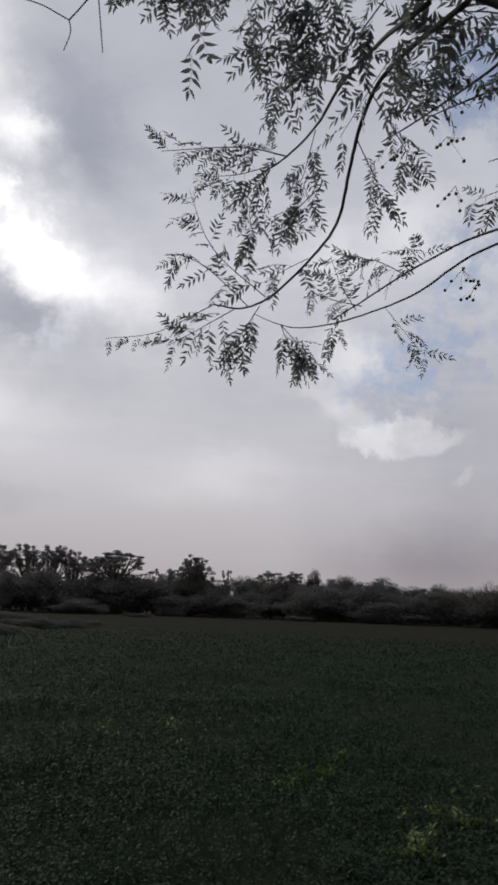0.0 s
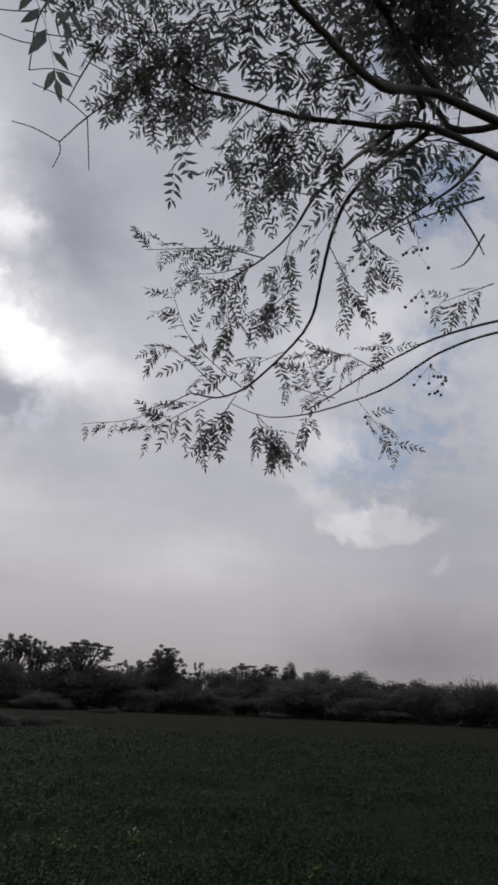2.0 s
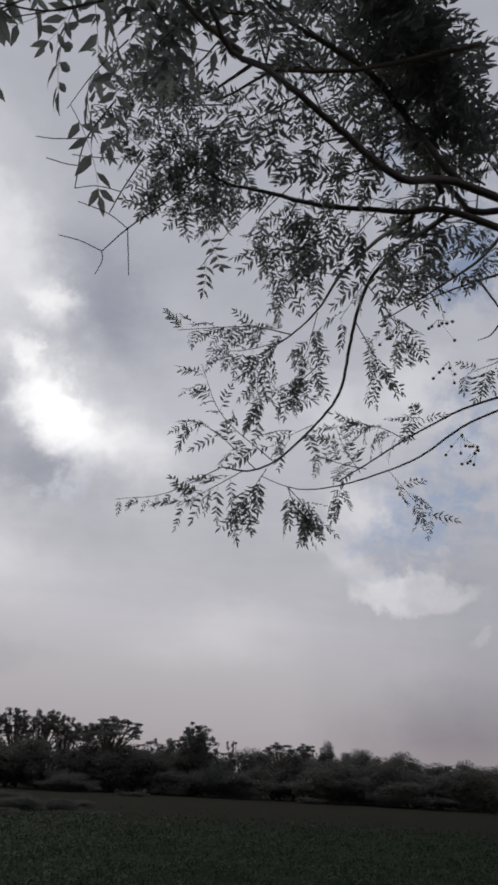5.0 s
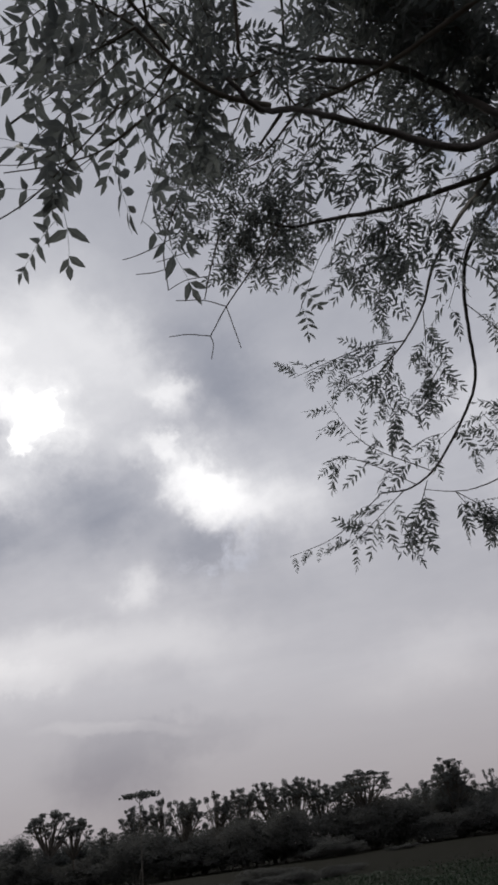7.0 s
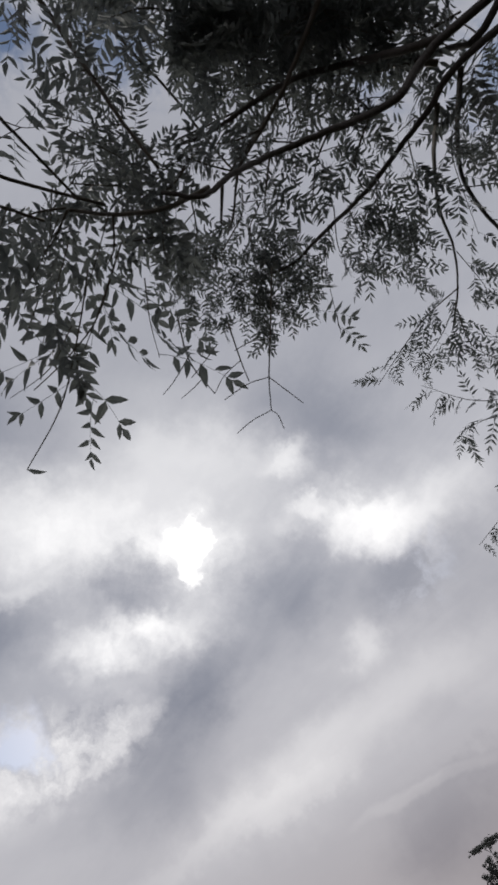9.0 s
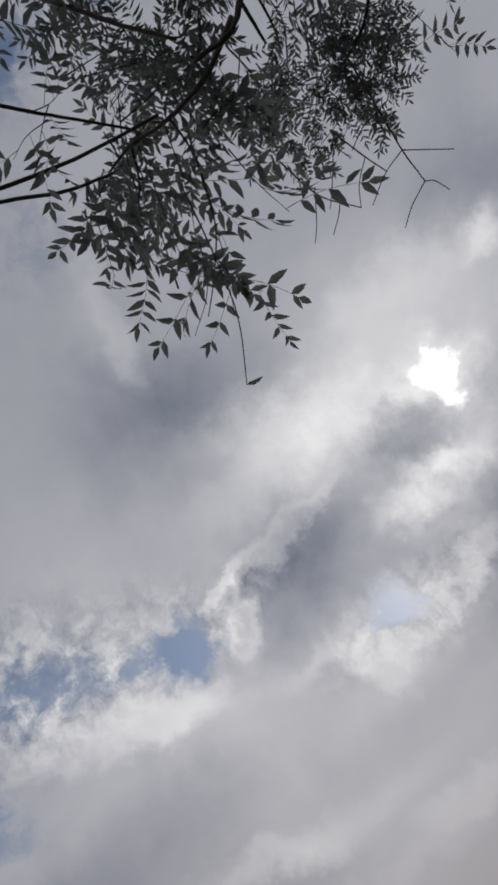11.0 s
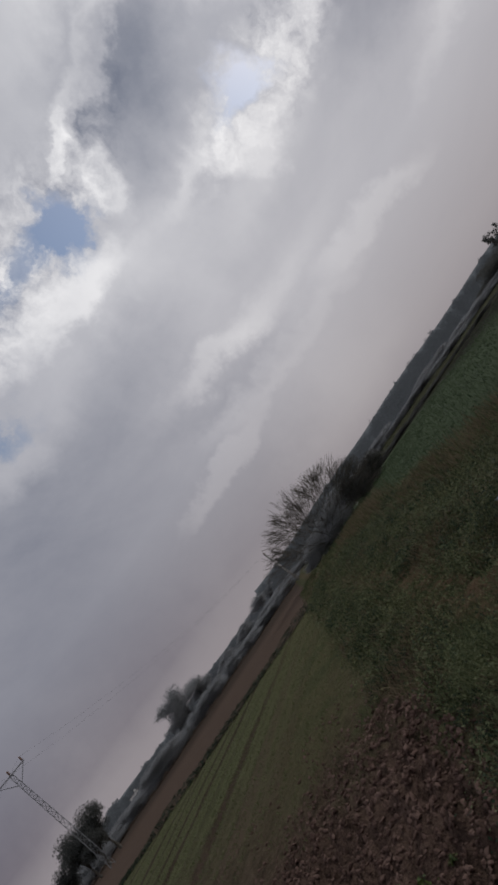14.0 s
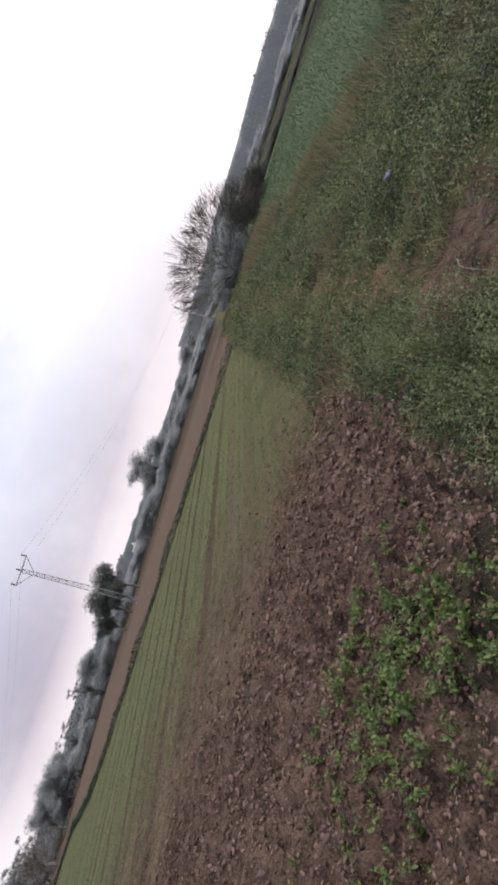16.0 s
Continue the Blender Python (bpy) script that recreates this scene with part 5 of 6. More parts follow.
trunk()
bough([(2.42, 1.5, 2.45), (2.2, 1.55, 2.7), (1.98, 1.55, 2.86), (1.78, 1.53, 2.96)], 0.085, 0.024)
bough([(2.42, 1.5, 2.45), (2.2, 1.62, 2.72), (2.0, 1.66, 2.92), (1.85, 1.68, 3.02)], 0.075, 0.022)
bough([(2.42, 1.5, 2.45), (2.3, 1.45, 2.9), (2.0, 1.36, 3.3), (1.75, 1.31, 3.48)], 0.08, 0.024)
bough([(2.42, 1.5, 2.45), (2.5, 1.62, 3.1), (2.7, 1.8, 4.1), (2.85, 2.0, 5.3)], 0.10, 0.02)
bough([(2.5, 1.62, 3.1), (2.95, 1.5, 3.7), (3.5, 1.3, 4.4)], 0.055, 0.012)
bough([(2.66, 1.78, 3.9), (2.6, 2.3, 4.6), (2.5, 2.9, 5.1)], 0.045, 0.01)
for k in range(36):
    root = Vector(((2.85, 2.0, 5.3), (3.5, 1.3, 4.4), (2.5, 2.9, 5.1), (2.75, 1.85, 4.4))[k % 4])
    way = rand_dir(rng_l) + Vector((0.45, 0.1, 0.15))
    twig([root, root + way * 0.35, root + way * 0.75 + Vector((0, 0, -0.1))], 9, 0.9, 0.005)
limb([(2.35, 1.55, 2.55), (1.60, 1.50, 3.00), (0.69, 1.32, 3.31), (0.40, 1.19, 3.18), (0.22, 1.11, 3.27), (0.07, 0.98, 3.25), (-0.02, 0.83, 3.10), (-0.10, 0.70, 2.94), (-0.15, 0.62, 2.98)], 0.0165, 0.005)
limb([(-0.08, 0.74, 3.01), (-0.17, 0.64, 2.95), (-0.23, 0.51, 2.88), (-0.25, 0.40, 2.81)], 0.007, 0.004)
limb([(2.35, 1.55, 2.55), (1.75, 1.70, 3.05), (0.77, 1.54, 3.43), (0.53, 1.57, 3.49), (0.41, 1.58, 3.51), (0.19, 1.59, 3.54), (-0.03, 1.62, 3.65), (-0.22, 1.65, 3.75), (-0.43, 1.64, 3.98)], 0.0155, 0.005)
limb([(0.70, 1.62, 3.54), (0.62, 1.92, 3.71), (0.52, 2.18, 3.77), (0.47, 2.38, 3.72), (0.44, 2.51, 3.57), (0.40, 2.66, 3.38), (0.27, 2.77, 3.23), (0.09, 2.87, 3.08), (-0.06, 2.90, 3.02), (-0.21, 2.89, 3.03)], 0.012, 0.004)
limb([(0.55, 1.58, 3.48), (0.48, 1.94, 3.73), (0.37, 2.27, 3.85), (0.28, 2.55, 3.86), (0.14, 2.65, 3.76), (-0.04, 2.73, 3.67)], 0.011, 0.004)
limb([(2.35, 1.55, 2.55), (1.62, 2.25, 3.26), (1.36, 2.49, 3.34), (1.11, 2.72, 3.37), (0.94, 2.81, 3.31), (0.77, 2.91, 3.24), (0.59, 3.00, 3.14), (0.44, 3.07, 3.06)], 0.009, 0.004)
limb([(2.35, 1.55, 2.55), (1.57, 2.24, 3.12), (1.32, 2.45, 3.24), (1.08, 2.68, 3.24), (0.86, 2.83, 3.12), (0.69, 2.91, 3.06), (0.46, 2.98, 3.00), (0.28, 3.02, 2.98), (0.15, 3.02, 2.99), (-0.00, 3.00, 3.04)], 0.009, 0.002)
limb([(0.67, 1.40, 3.46), (0.57, 1.34, 3.53), (0.46, 1.30, 3.71), (0.32, 1.16, 3.69), (0.18, 1.10, 3.74), (0.03, 1.00, 3.69), (-0.08, 0.93, 3.72)], 0.015, 0.006)
limb([(2.35, 1.55, 2.55), (1.70, 1.30, 3.50), (0.90, 1.59, 3.54), (0.76, 1.64, 3.68), (0.65, 1.60, 3.88), (0.57, 1.52, 3.95), (0.37, 1.43, 4.16), (0.19, 1.42, 4.41), (-0.11, 1.33, 4.67)], 0.0165, 0.005)
limb([(0.51, 1.17, 3.81), (0.40, 1.25, 3.91), (0.25, 1.23, 3.83), (0.06, 1.13, 3.66), (-0.03, 1.03, 3.49)], 0.011, 0.004)
limb([(0.69, 1.09, 3.76), (0.46, 1.11, 3.69), (0.27, 1.11, 3.62), (0.12, 1.12, 3.62), (-0.01, 1.08, 3.54), (-0.14, 1.13, 3.50), (-0.22, 1.20, 3.57)], 0.010, 0.003)
limb([(0.48, 1.41, 3.75), (0.59, 1.48, 3.68), (0.67, 1.56, 3.59)], 0.009, 0.013)
limb([(1.11, 1.99, 3.88), (1.05, 2.18, 3.89), (0.92, 2.37, 3.90), (0.76, 2.56, 3.90), (0.63, 2.64, 3.86)], 0.010, 0.003)
limb([(1.18, 2.18, 3.82), (1.02, 2.35, 3.88), (0.85, 2.52, 3.92)], 0.008, 0.003)
limb([(1.13, 2.38, 3.95), (1.23, 2.44, 3.84), (1.30, 2.49, 3.74)], 0.007, 0.003)
limb([(1.25, 2.36, 3.76), (1.19, 2.47, 3.67), (1.12, 2.51, 3.65)], 0.006, 0.002)
limb([(0.09, 0.11, 3.35), (0.06, 0.22, 3.29), (0.02, 0.31, 3.23), (-0.01, 0.37, 3.16), (-0.04, 0.43, 3.09), (-0.07, 0.49, 3.02), (-0.10, 0.57, 2.93)], 0.007, 0.004)
limb([(0.24, 0.46, 4.82), (0.17, 0.72, 4.82), (0.10, 0.99, 4.80), (0.06, 1.25, 4.82), (-0.02, 1.51, 4.70), (-0.06, 1.67, 4.62)], 0.010, 0.005)
limb([(-0.13, 0.07, 2.95), (-0.15, 0.15, 2.94), (-0.18, 0.24, 2.92), (-0.21, 0.33, 2.94), (-0.25, 0.45, 2.95)], 0.005, 0.003)
limb([(-0.34, 0.00, 3.01), (-0.32, 0.16, 3.00), (-0.29, 0.32, 2.98), (-0.23, 0.51, 2.94)], 0.006, 0.004)
limb([(-0.29, 0.00, 2.77), (-0.29, 0.13, 2.76), (-0.29, 0.24, 2.74), (-0.27, 0.34, 2.72)], 0.005, 0.003)
limb([(-0.25, 0.36, 2.49), (-0.34, 0.37, 2.42), (-0.44, 0.38, 2.37), (-0.55, 0.37, 2.34)], 0.0015, 0.0009)
limb([(-0.19, 0.39, 2.50), (-0.30, 0.39, 2.44), (-0.38, 0.37, 2.42), (-0.45, 0.35, 2.42)], 0.0015, 0.0009)
limb([(-0.08, 0.56, 2.36), (-0.17, 0.60, 2.31), (-0.22, 0.62, 2.28), (-0.26, 0.64, 2.25)], 0.0015, 0.0009)
limb([(-0.22, 0.62, 2.28), (-0.25, 0.60, 2.29), (-0.29, 0.58, 2.29)], 0.0009, 0.0007)
limb([(-0.22, 0.62, 2.28), (-0.22, 0.65, 2.25), (-0.22, 0.67, 2.23)], 0.0009, 0.0007)
limb([(-0.26, 0.64, 2.25), (-0.29, 0.62, 2.25), (-0.32, 0.61, 2.25)], 0.0009, 0.0007)
limb([(-0.26, 0.64, 2.25), (-0.26, 0.65, 2.24), (-0.27, 0.66, 2.22)], 0.0009, 0.0007)
limb([(-0.17, 0.60, 2.31), (-0.19, 0.58, 2.32), (-0.22, 0.57, 2.33)], 0.0009, 0.0007)
limb([(-0.25, 0.53, 2.47), (-0.30, 0.57, 2.42), (-0.32, 0.62, 2.37)], 0.0015, 0.0009)
limb([(-0.29, 0.57, 2.43), (-0.34, 0.56, 2.41), (-0.37, 0.55, 2.40)], 0.0009, 0.0007)
limb([(-0.31, 0.60, 2.40), (-0.33, 0.59, 2.39), (-0.36, 0.58, 2.39)], 0.0009, 0.0007)
limb([(-0.21, 0.60, 2.43), (-0.25, 0.64, 2.39), (-0.27, 0.66, 2.36)], 0.0015, 0.0009)
limb([(-0.25, 0.64, 2.39), (-0.29, 0.63, 2.39), (-0.32, 0.62, 2.37)], 0.0009, 0.0007)
limb([(-0.25, 0.60, 2.42), (-0.30, 0.59, 2.41), (-0.32, 0.58, 2.40)], 0.0009, 0.0007)
limb([(-0.03, 0.97, 2.78), (-0.09, 1.01, 2.74), (-0.17, 1.08, 2.67)], 0.0009, 0.0007)
limb([(-0.06, 0.79, 3.05), (-0.14, 0.83, 3.02)], 0.005, 0.003)
twig([(-0.21, 2.89, 3.03), (-0.50, 2.93, 2.88), (-0.76, 2.90, 2.82)], 9, 0.32, 0.0030)
twig([(0.31, 2.58, 3.53), (0.20, 2.65, 3.45), (0.10, 2.72, 3.36)], 14, 0.62, 0.0030)
twig([(0.30, 2.72, 3.34), (0.22, 2.70, 3.39), (0.13, 2.67, 3.43)], 10, 0.60, 0.0030)
twig([(-0.09, 2.90, 3.02), (-0.27, 2.94, 2.92), (-0.41, 2.87, 2.79)], 15, 0.69, 0.0030)
twig([(0.03, 2.89, 3.03), (-0.06, 2.96, 2.90), (-0.12, 3.00, 2.80)], 15, 0.69, 0.0030)
twig([(0.15, 3.02, 2.99), (0.20, 3.07, 2.88), (0.23, 3.10, 2.81)], 15, 0.66, 0.0030)
twig([(0.15, 3.02, 2.99), (0.26, 3.06, 2.88), (0.31, 3.10, 2.79)], 9, 0.63, 0.0030)
twig([(-0.03, 2.90, 3.03), (-0.25, 2.80, 3.19), (-0.41, 2.75, 3.24)], 11, 0.63, 0.0030)
twig([(0.06, 2.87, 3.07), (-0.22, 2.75, 3.27), (-0.34, 2.59, 3.49)], 15, 0.63, 0.0030)
twig([(0.15, 2.65, 3.76), (-0.10, 2.63, 3.79), (-0.50, 2.62, 3.74)], 22, 0.63, 0.0040)
twig([(0.06, 2.69, 3.71), (-0.04, 2.80, 3.56), (-0.00, 2.83, 3.35)], 21, 0.66, 0.0040)
twig([(0.28, 2.56, 3.85), (0.23, 2.70, 3.68), (0.18, 2.66, 3.58)], 11, 0.66, 0.0030)
twig([(0.11, 2.67, 3.74), (-0.10, 2.71, 3.69), (-0.29, 2.71, 3.67)], 15, 0.63, 0.0030)
twig([(0.27, 2.76, 3.24), (0.15, 2.80, 3.19), (0.06, 2.84, 3.14)], 8, 0.63, 0.0020)
twig([(0.46, 2.42, 3.68), (0.58, 2.53, 3.51), (0.61, 2.59, 3.41)], 13, 0.63, 0.0030)
twig([(0.50, 2.22, 3.73), (0.66, 2.39, 3.65), (0.74, 2.45, 3.55)], 15, 0.63, 0.0030)
twig([(0.56, 3.03, 3.10), (0.47, 2.98, 3.22), (0.41, 2.92, 3.34)], 11, 0.63, 0.0030)
twig([(0.80, 2.90, 3.25), (0.65, 2.89, 3.32), (0.50, 2.90, 3.34)], 15, 0.63, 0.0030)
twig([(0.89, 2.83, 3.32), (0.86, 2.82, 3.35), (0.77, 2.85, 3.34)], 8, 0.63, 0.0030)
twig([(0.59, 3.02, 3.12), (0.44, 3.02, 3.15), (0.32, 3.02, 3.19)], 11, 0.63, 0.0030)
twig([(0.69, 2.91, 3.06), (0.83, 2.95, 2.90), (0.92, 2.97, 2.81)], 10, 0.55, 0.0020)
twig([(0.46, 2.98, 3.00), (0.43, 3.01, 2.96), (0.40, 3.03, 2.93)], 5, 0.59, 0.0020)
twig([(1.33, 2.49, 3.56), (1.21, 2.56, 3.54), (1.09, 2.63, 3.52)], 9, 0.63, 0.0030)
twig([(0.24, 1.59, 3.53), (0.14, 1.82, 3.61), (0.07, 2.03, 3.55)], 16, 0.69, 0.0030)
twig([(0.10, 1.59, 3.55), (0.02, 1.83, 3.61), (-0.03, 1.95, 3.64)], 15, 0.69, 0.0030)
twig([(0.41, 1.59, 3.51), (0.34, 1.90, 3.65), (0.23, 2.07, 3.65)], 15, 0.69, 0.0030)
twig([(0.37, 2.27, 3.85), (0.14, 2.28, 3.87), (0.05, 2.38, 3.77)], 11, 0.63, 0.0030)
twig([(0.63, 1.92, 3.70), (0.53, 1.97, 3.69), (0.37, 2.35, 3.62)], 13, 0.69, 0.0030)
twig([(0.55, 2.05, 3.74), (0.68, 2.16, 3.74), (0.81, 2.25, 3.75)], 15, 0.63, 0.0030)
twig([(0.92, 2.37, 3.90), (0.78, 2.29, 3.88), (0.67, 2.20, 3.86)], 11, 0.63, 0.0030)
twig([(0.91, 2.02, 3.81), (0.82, 2.07, 3.79), (0.69, 2.16, 3.75)], 13, 0.63, 0.0030)
twig([(1.11, 1.99, 3.88), (1.06, 2.07, 3.84), (1.01, 2.17, 3.77)], 11, 0.63, 0.0030)
twig([(-0.14, 0.99, 2.76), (-0.16, 1.02, 2.73), (-0.18, 1.04, 2.71)], 1, 0.55, 0.0010)
twig([(-0.14, 1.06, 2.70), (-0.16, 1.07, 2.68), (-0.16, 1.09, 2.66)], 1, 0.40, 0.0010)
twig([(-0.18, 1.72, 3.82), (-0.40, 1.71, 3.81), (-0.61, 1.55, 3.75)], 12, 0.54, 0.0030)
twig([(-0.23, 1.71, 3.83), (-0.33, 1.75, 3.78), (-0.39, 1.74, 3.65)], 12, 0.54, 0.0030)
twig([(-0.28, 1.66, 3.86), (-0.47, 1.65, 3.84), (-0.58, 1.50, 3.79)], 12, 0.54, 0.0030)
twig([(-0.18, 1.56, 3.94), (-0.41, 1.56, 3.91), (-0.64, 1.45, 3.81)], 12, 0.54, 0.0030)
twig([(-0.20, 1.47, 3.99), (-0.43, 1.46, 3.97), (-0.65, 1.34, 3.88)], 12, 0.54, 0.0030)
twig([(-0.22, 1.44, 4.01), (-0.42, 1.35, 4.04), (-0.59, 1.25, 3.94)], 12, 0.54, 0.0030)
twig([(-0.13, 1.73, 3.82), (-0.21, 1.80, 3.76), (-0.27, 1.76, 3.65)], 12, 0.54, 0.0030)
twig([(-0.32, 1.59, 3.90), (-0.50, 1.52, 3.92), (-0.68, 1.40, 3.83)], 12, 0.54, 0.0030)
twig([(-0.39, 1.58, 3.90), (-0.50, 1.68, 3.81), (-0.53, 1.67, 3.68)], 12, 0.54, 0.0030)
twig([(-0.10, 1.58, 3.93), (-0.20, 1.63, 3.89), (-0.22, 1.66, 3.74)], 12, 0.54, 0.0030)
twig([(-0.08, 1.50, 3.98), (-0.22, 1.53, 3.96), (-0.31, 1.60, 3.77)], 12, 0.54, 0.0030)
twig([(-0.36, 1.48, 3.97), (-0.51, 1.39, 4.00), (-0.59, 1.38, 3.87)], 12, 0.54, 0.0030)
twig([(-0.26, 1.31, 4.08), (-0.41, 1.29, 4.07), (-0.53, 1.29, 3.93)], 12, 0.54, 0.0030)
twig([(-0.44, 1.61, 3.87), (-0.45, 1.70, 3.80), (-0.49, 1.71, 3.66)], 12, 0.54, 0.0030)
twig([(0.25, 1.28, 3.51), (0.15, 1.31, 3.51), (0.03, 1.37, 3.47)], 7, 0.66, 0.0040)
twig([(0.38, 1.40, 3.53), (0.28, 1.43, 3.52), (0.18, 1.47, 3.51)], 7, 0.66, 0.0040)
twig([(0.49, 1.49, 3.57), (0.43, 1.42, 3.63), (0.31, 1.43, 3.65)], 7, 0.66, 0.0040)
twig([(0.08, 1.08, 3.42), (0.01, 1.11, 3.40), (-0.08, 1.15, 3.37)], 7, 0.66, 0.0040)
twig([(0.17, 1.23, 3.55), (0.09, 1.13, 3.62), (0.01, 1.08, 3.65)], 7, 0.66, 0.0040)
twig([(0.33, 1.21, 3.78), (0.25, 1.13, 3.84), (0.16, 1.05, 3.88)], 7, 0.66, 0.0040)
twig([(0.48, 1.35, 3.79), (0.40, 1.39, 3.78), (0.27, 1.36, 3.82)], 7, 0.66, 0.0040)
twig([(0.61, 1.45, 3.69), (0.68, 1.36, 3.73), (0.70, 1.27, 3.78)], 7, 0.66, 0.0040)
twig([(0.48, 1.16, 3.78), (0.40, 1.09, 3.83), (0.33, 1.00, 3.89)], 7, 0.66, 0.0040)
twig([(0.28, 1.15, 3.70), (0.21, 1.23, 3.67), (0.11, 1.27, 3.65)], 7, 0.66, 0.0040)
twig([(0.62, 1.21, 3.83), (0.69, 1.30, 3.77), (0.74, 1.40, 3.68)], 7, 0.66, 0.0040)
twig([(0.12, 1.07, 3.54), (0.04, 1.02, 3.57), (-0.03, 0.94, 3.61)], 7, 0.66, 0.0040)
twig([(0.60, 1.48, 3.92), (0.68, 1.39, 3.96), (0.69, 1.24, 4.03)], 7, 0.66, 0.0040)
twig([(0.46, 1.40, 4.00), (0.53, 1.25, 4.07), (0.60, 1.15, 4.10)], 7, 0.66, 0.0040)
twig([(0.75, 1.57, 3.69), (0.65, 1.62, 3.68), (0.53, 1.66, 3.68)], 7, 0.66, 0.0040)
twig([(0.20, 1.10, 3.74), (0.09, 1.08, 3.76), (-0.03, 1.08, 3.76)], 7, 0.66, 0.0040)
twig([(-0.10, 0.74, 3.03), (-0.15, 0.71, 3.04), (-0.21, 0.67, 3.06)], 7, 0.66, 0.0040)
twig([(-0.16, 0.71, 3.16), (-0.21, 0.68, 3.16), (-0.29, 0.73, 3.13)], 7, 0.66, 0.0040)
twig([(-0.17, 0.73, 3.15), (-0.24, 0.75, 3.13), (-0.31, 0.77, 3.11)], 7, 0.66, 0.0040)
twig([(-0.02, 0.88, 3.19), (-0.05, 0.81, 3.23), (-0.07, 0.74, 3.26)], 7, 0.66, 0.0040)
twig([(0.41, 1.29, 4.00), (0.40, 1.14, 4.08), (0.37, 0.99, 4.15)], 10, 0.82, 0.0040)
twig([(0.57, 1.52, 3.95), (0.61, 1.39, 4.02), (0.63, 1.28, 4.07)], 10, 0.82, 0.0040)
twig([(0.65, 1.60, 3.88), (0.77, 1.59, 3.85), (0.88, 1.53, 3.85)], 10, 0.82, 0.0040)
twig([(0.26, 1.27, 3.91), (0.25, 1.14, 3.98), (0.19, 1.01, 4.04)], 10, 0.82, 0.0040)
twig([(0.19, 1.40, 4.31), (0.19, 1.24, 4.38), (0.21, 1.12, 4.43)], 10, 0.82, 0.0040)
twig([(0.36, 1.39, 4.07), (0.52, 1.37, 4.05), (0.67, 1.44, 3.97)], 10, 0.82, 0.0040)
twig([(0.64, 1.46, 3.97), (0.53, 1.21, 4.13), (0.49, 1.05, 4.21)], 10, 0.82, 0.0040)
twig([(0.79, 1.70, 3.76), (0.74, 1.52, 3.90), (0.72, 1.36, 4.01)], 10, 0.82, 0.0040)
twig([(0.78, 1.54, 3.75), (0.70, 1.39, 3.88), (0.53, 1.30, 3.97)], 10, 0.82, 0.0040)
twig([(0.63, 1.31, 3.94), (0.46, 1.16, 4.06), (0.31, 1.03, 4.14)], 10, 0.82, 0.0040)
twig([(0.63, 1.16, 3.91), (0.48, 1.00, 4.01), (0.31, 0.89, 4.08)], 10, 0.82, 0.0040)
twig([(0.32, 0.93, 3.96), (0.28, 0.85, 3.99), (0.21, 0.79, 4.02)], 10, 0.82, 0.0040)
twig([(0.85, 1.50, 4.00), (0.64, 1.49, 4.08), (0.48, 1.41, 4.15)], 10, 0.82, 0.0040)
twig([(0.87, 1.73, 3.70), (0.87, 1.63, 3.79), (0.91, 1.51, 3.86)], 10, 0.82, 0.0040)
twig([(0.30, 1.13, 4.09), (0.30, 1.04, 4.13), (0.25, 0.95, 4.17)], 10, 0.82, 0.0040)
twig([(0.59, 1.12, 4.16), (0.54, 1.25, 4.11), (0.42, 1.30, 4.11)], 10, 0.82, 0.0040)
twig([(0.20, 0.58, 3.35), (0.16, 0.52, 3.37), (0.10, 0.47, 3.39)], 10, 0.82, 0.0040)
twig([(0.47, 1.28, 3.88), (0.44, 1.17, 3.94), (0.34, 1.12, 3.98)], 10, 0.82, 0.0040)
twig([(0.54, 1.37, 3.81), (0.55, 1.25, 3.88), (0.52, 1.16, 3.93)], 10, 0.82, 0.0040)
twig([(-0.09, 0.61, 3.35), (-0.14, 0.55, 3.36), (-0.21, 0.49, 3.37)], 7, 0.48, 0.0030)
twig([(-0.11, 0.67, 3.32), (-0.19, 0.61, 3.34), (-0.26, 0.53, 3.35)], 7, 0.48, 0.0030)
twig([(-0.14, 0.73, 3.29), (-0.10, 0.66, 3.33), (-0.10, 0.56, 3.36)], 7, 0.48, 0.0030)
twig([(-0.19, 0.70, 3.08), (-0.20, 0.60, 3.12), (-0.25, 0.52, 3.14)], 7, 0.48, 0.0030)
twig([(-0.26, 0.57, 3.02), (-0.26, 0.50, 3.04), (-0.29, 0.43, 3.06)], 7, 0.48, 0.0030)
twig([(-0.15, 0.73, 3.18), (-0.07, 0.74, 3.18), (-0.03, 0.75, 3.18)], 7, 0.48, 0.0030)
twig([(-0.26, 0.41, 2.86), (-0.30, 0.36, 2.86), (-0.35, 0.32, 2.86)], 7, 0.48, 0.0030)
twig([(-0.22, 0.49, 2.83), (-0.28, 0.52, 2.81), (-0.33, 0.52, 2.80)], 7, 0.48, 0.0030)
twig([(-0.19, 0.70, 3.08), (-0.26, 0.73, 3.05), (-0.31, 0.77, 3.02)], 7, 0.48, 0.0030)
twig([(-0.16, 0.88, 3.33), (-0.24, 0.94, 3.29), (-0.36, 0.98, 3.24)], 7, 0.48, 0.0030)
twig([(-0.24, 0.38, 2.76), (-0.31, 0.38, 2.75), (-0.36, 0.36, 2.74)], 7, 0.48, 0.0030)
twig([(-0.03, 0.42, 3.09), (-0.03, 0.39, 3.10), (-0.07, 0.37, 3.10)], 7, 0.48, 0.0030)
twig([(-0.08, 0.70, 3.09), (-0.14, 0.69, 3.09), (-0.19, 0.65, 3.10)], 7, 0.48, 0.0030)
twig([(-0.19, 0.30, 2.64), (-0.28, 0.33, 2.61), (-0.37, 0.34, 2.58)], 5, 0.50, 0.0012)
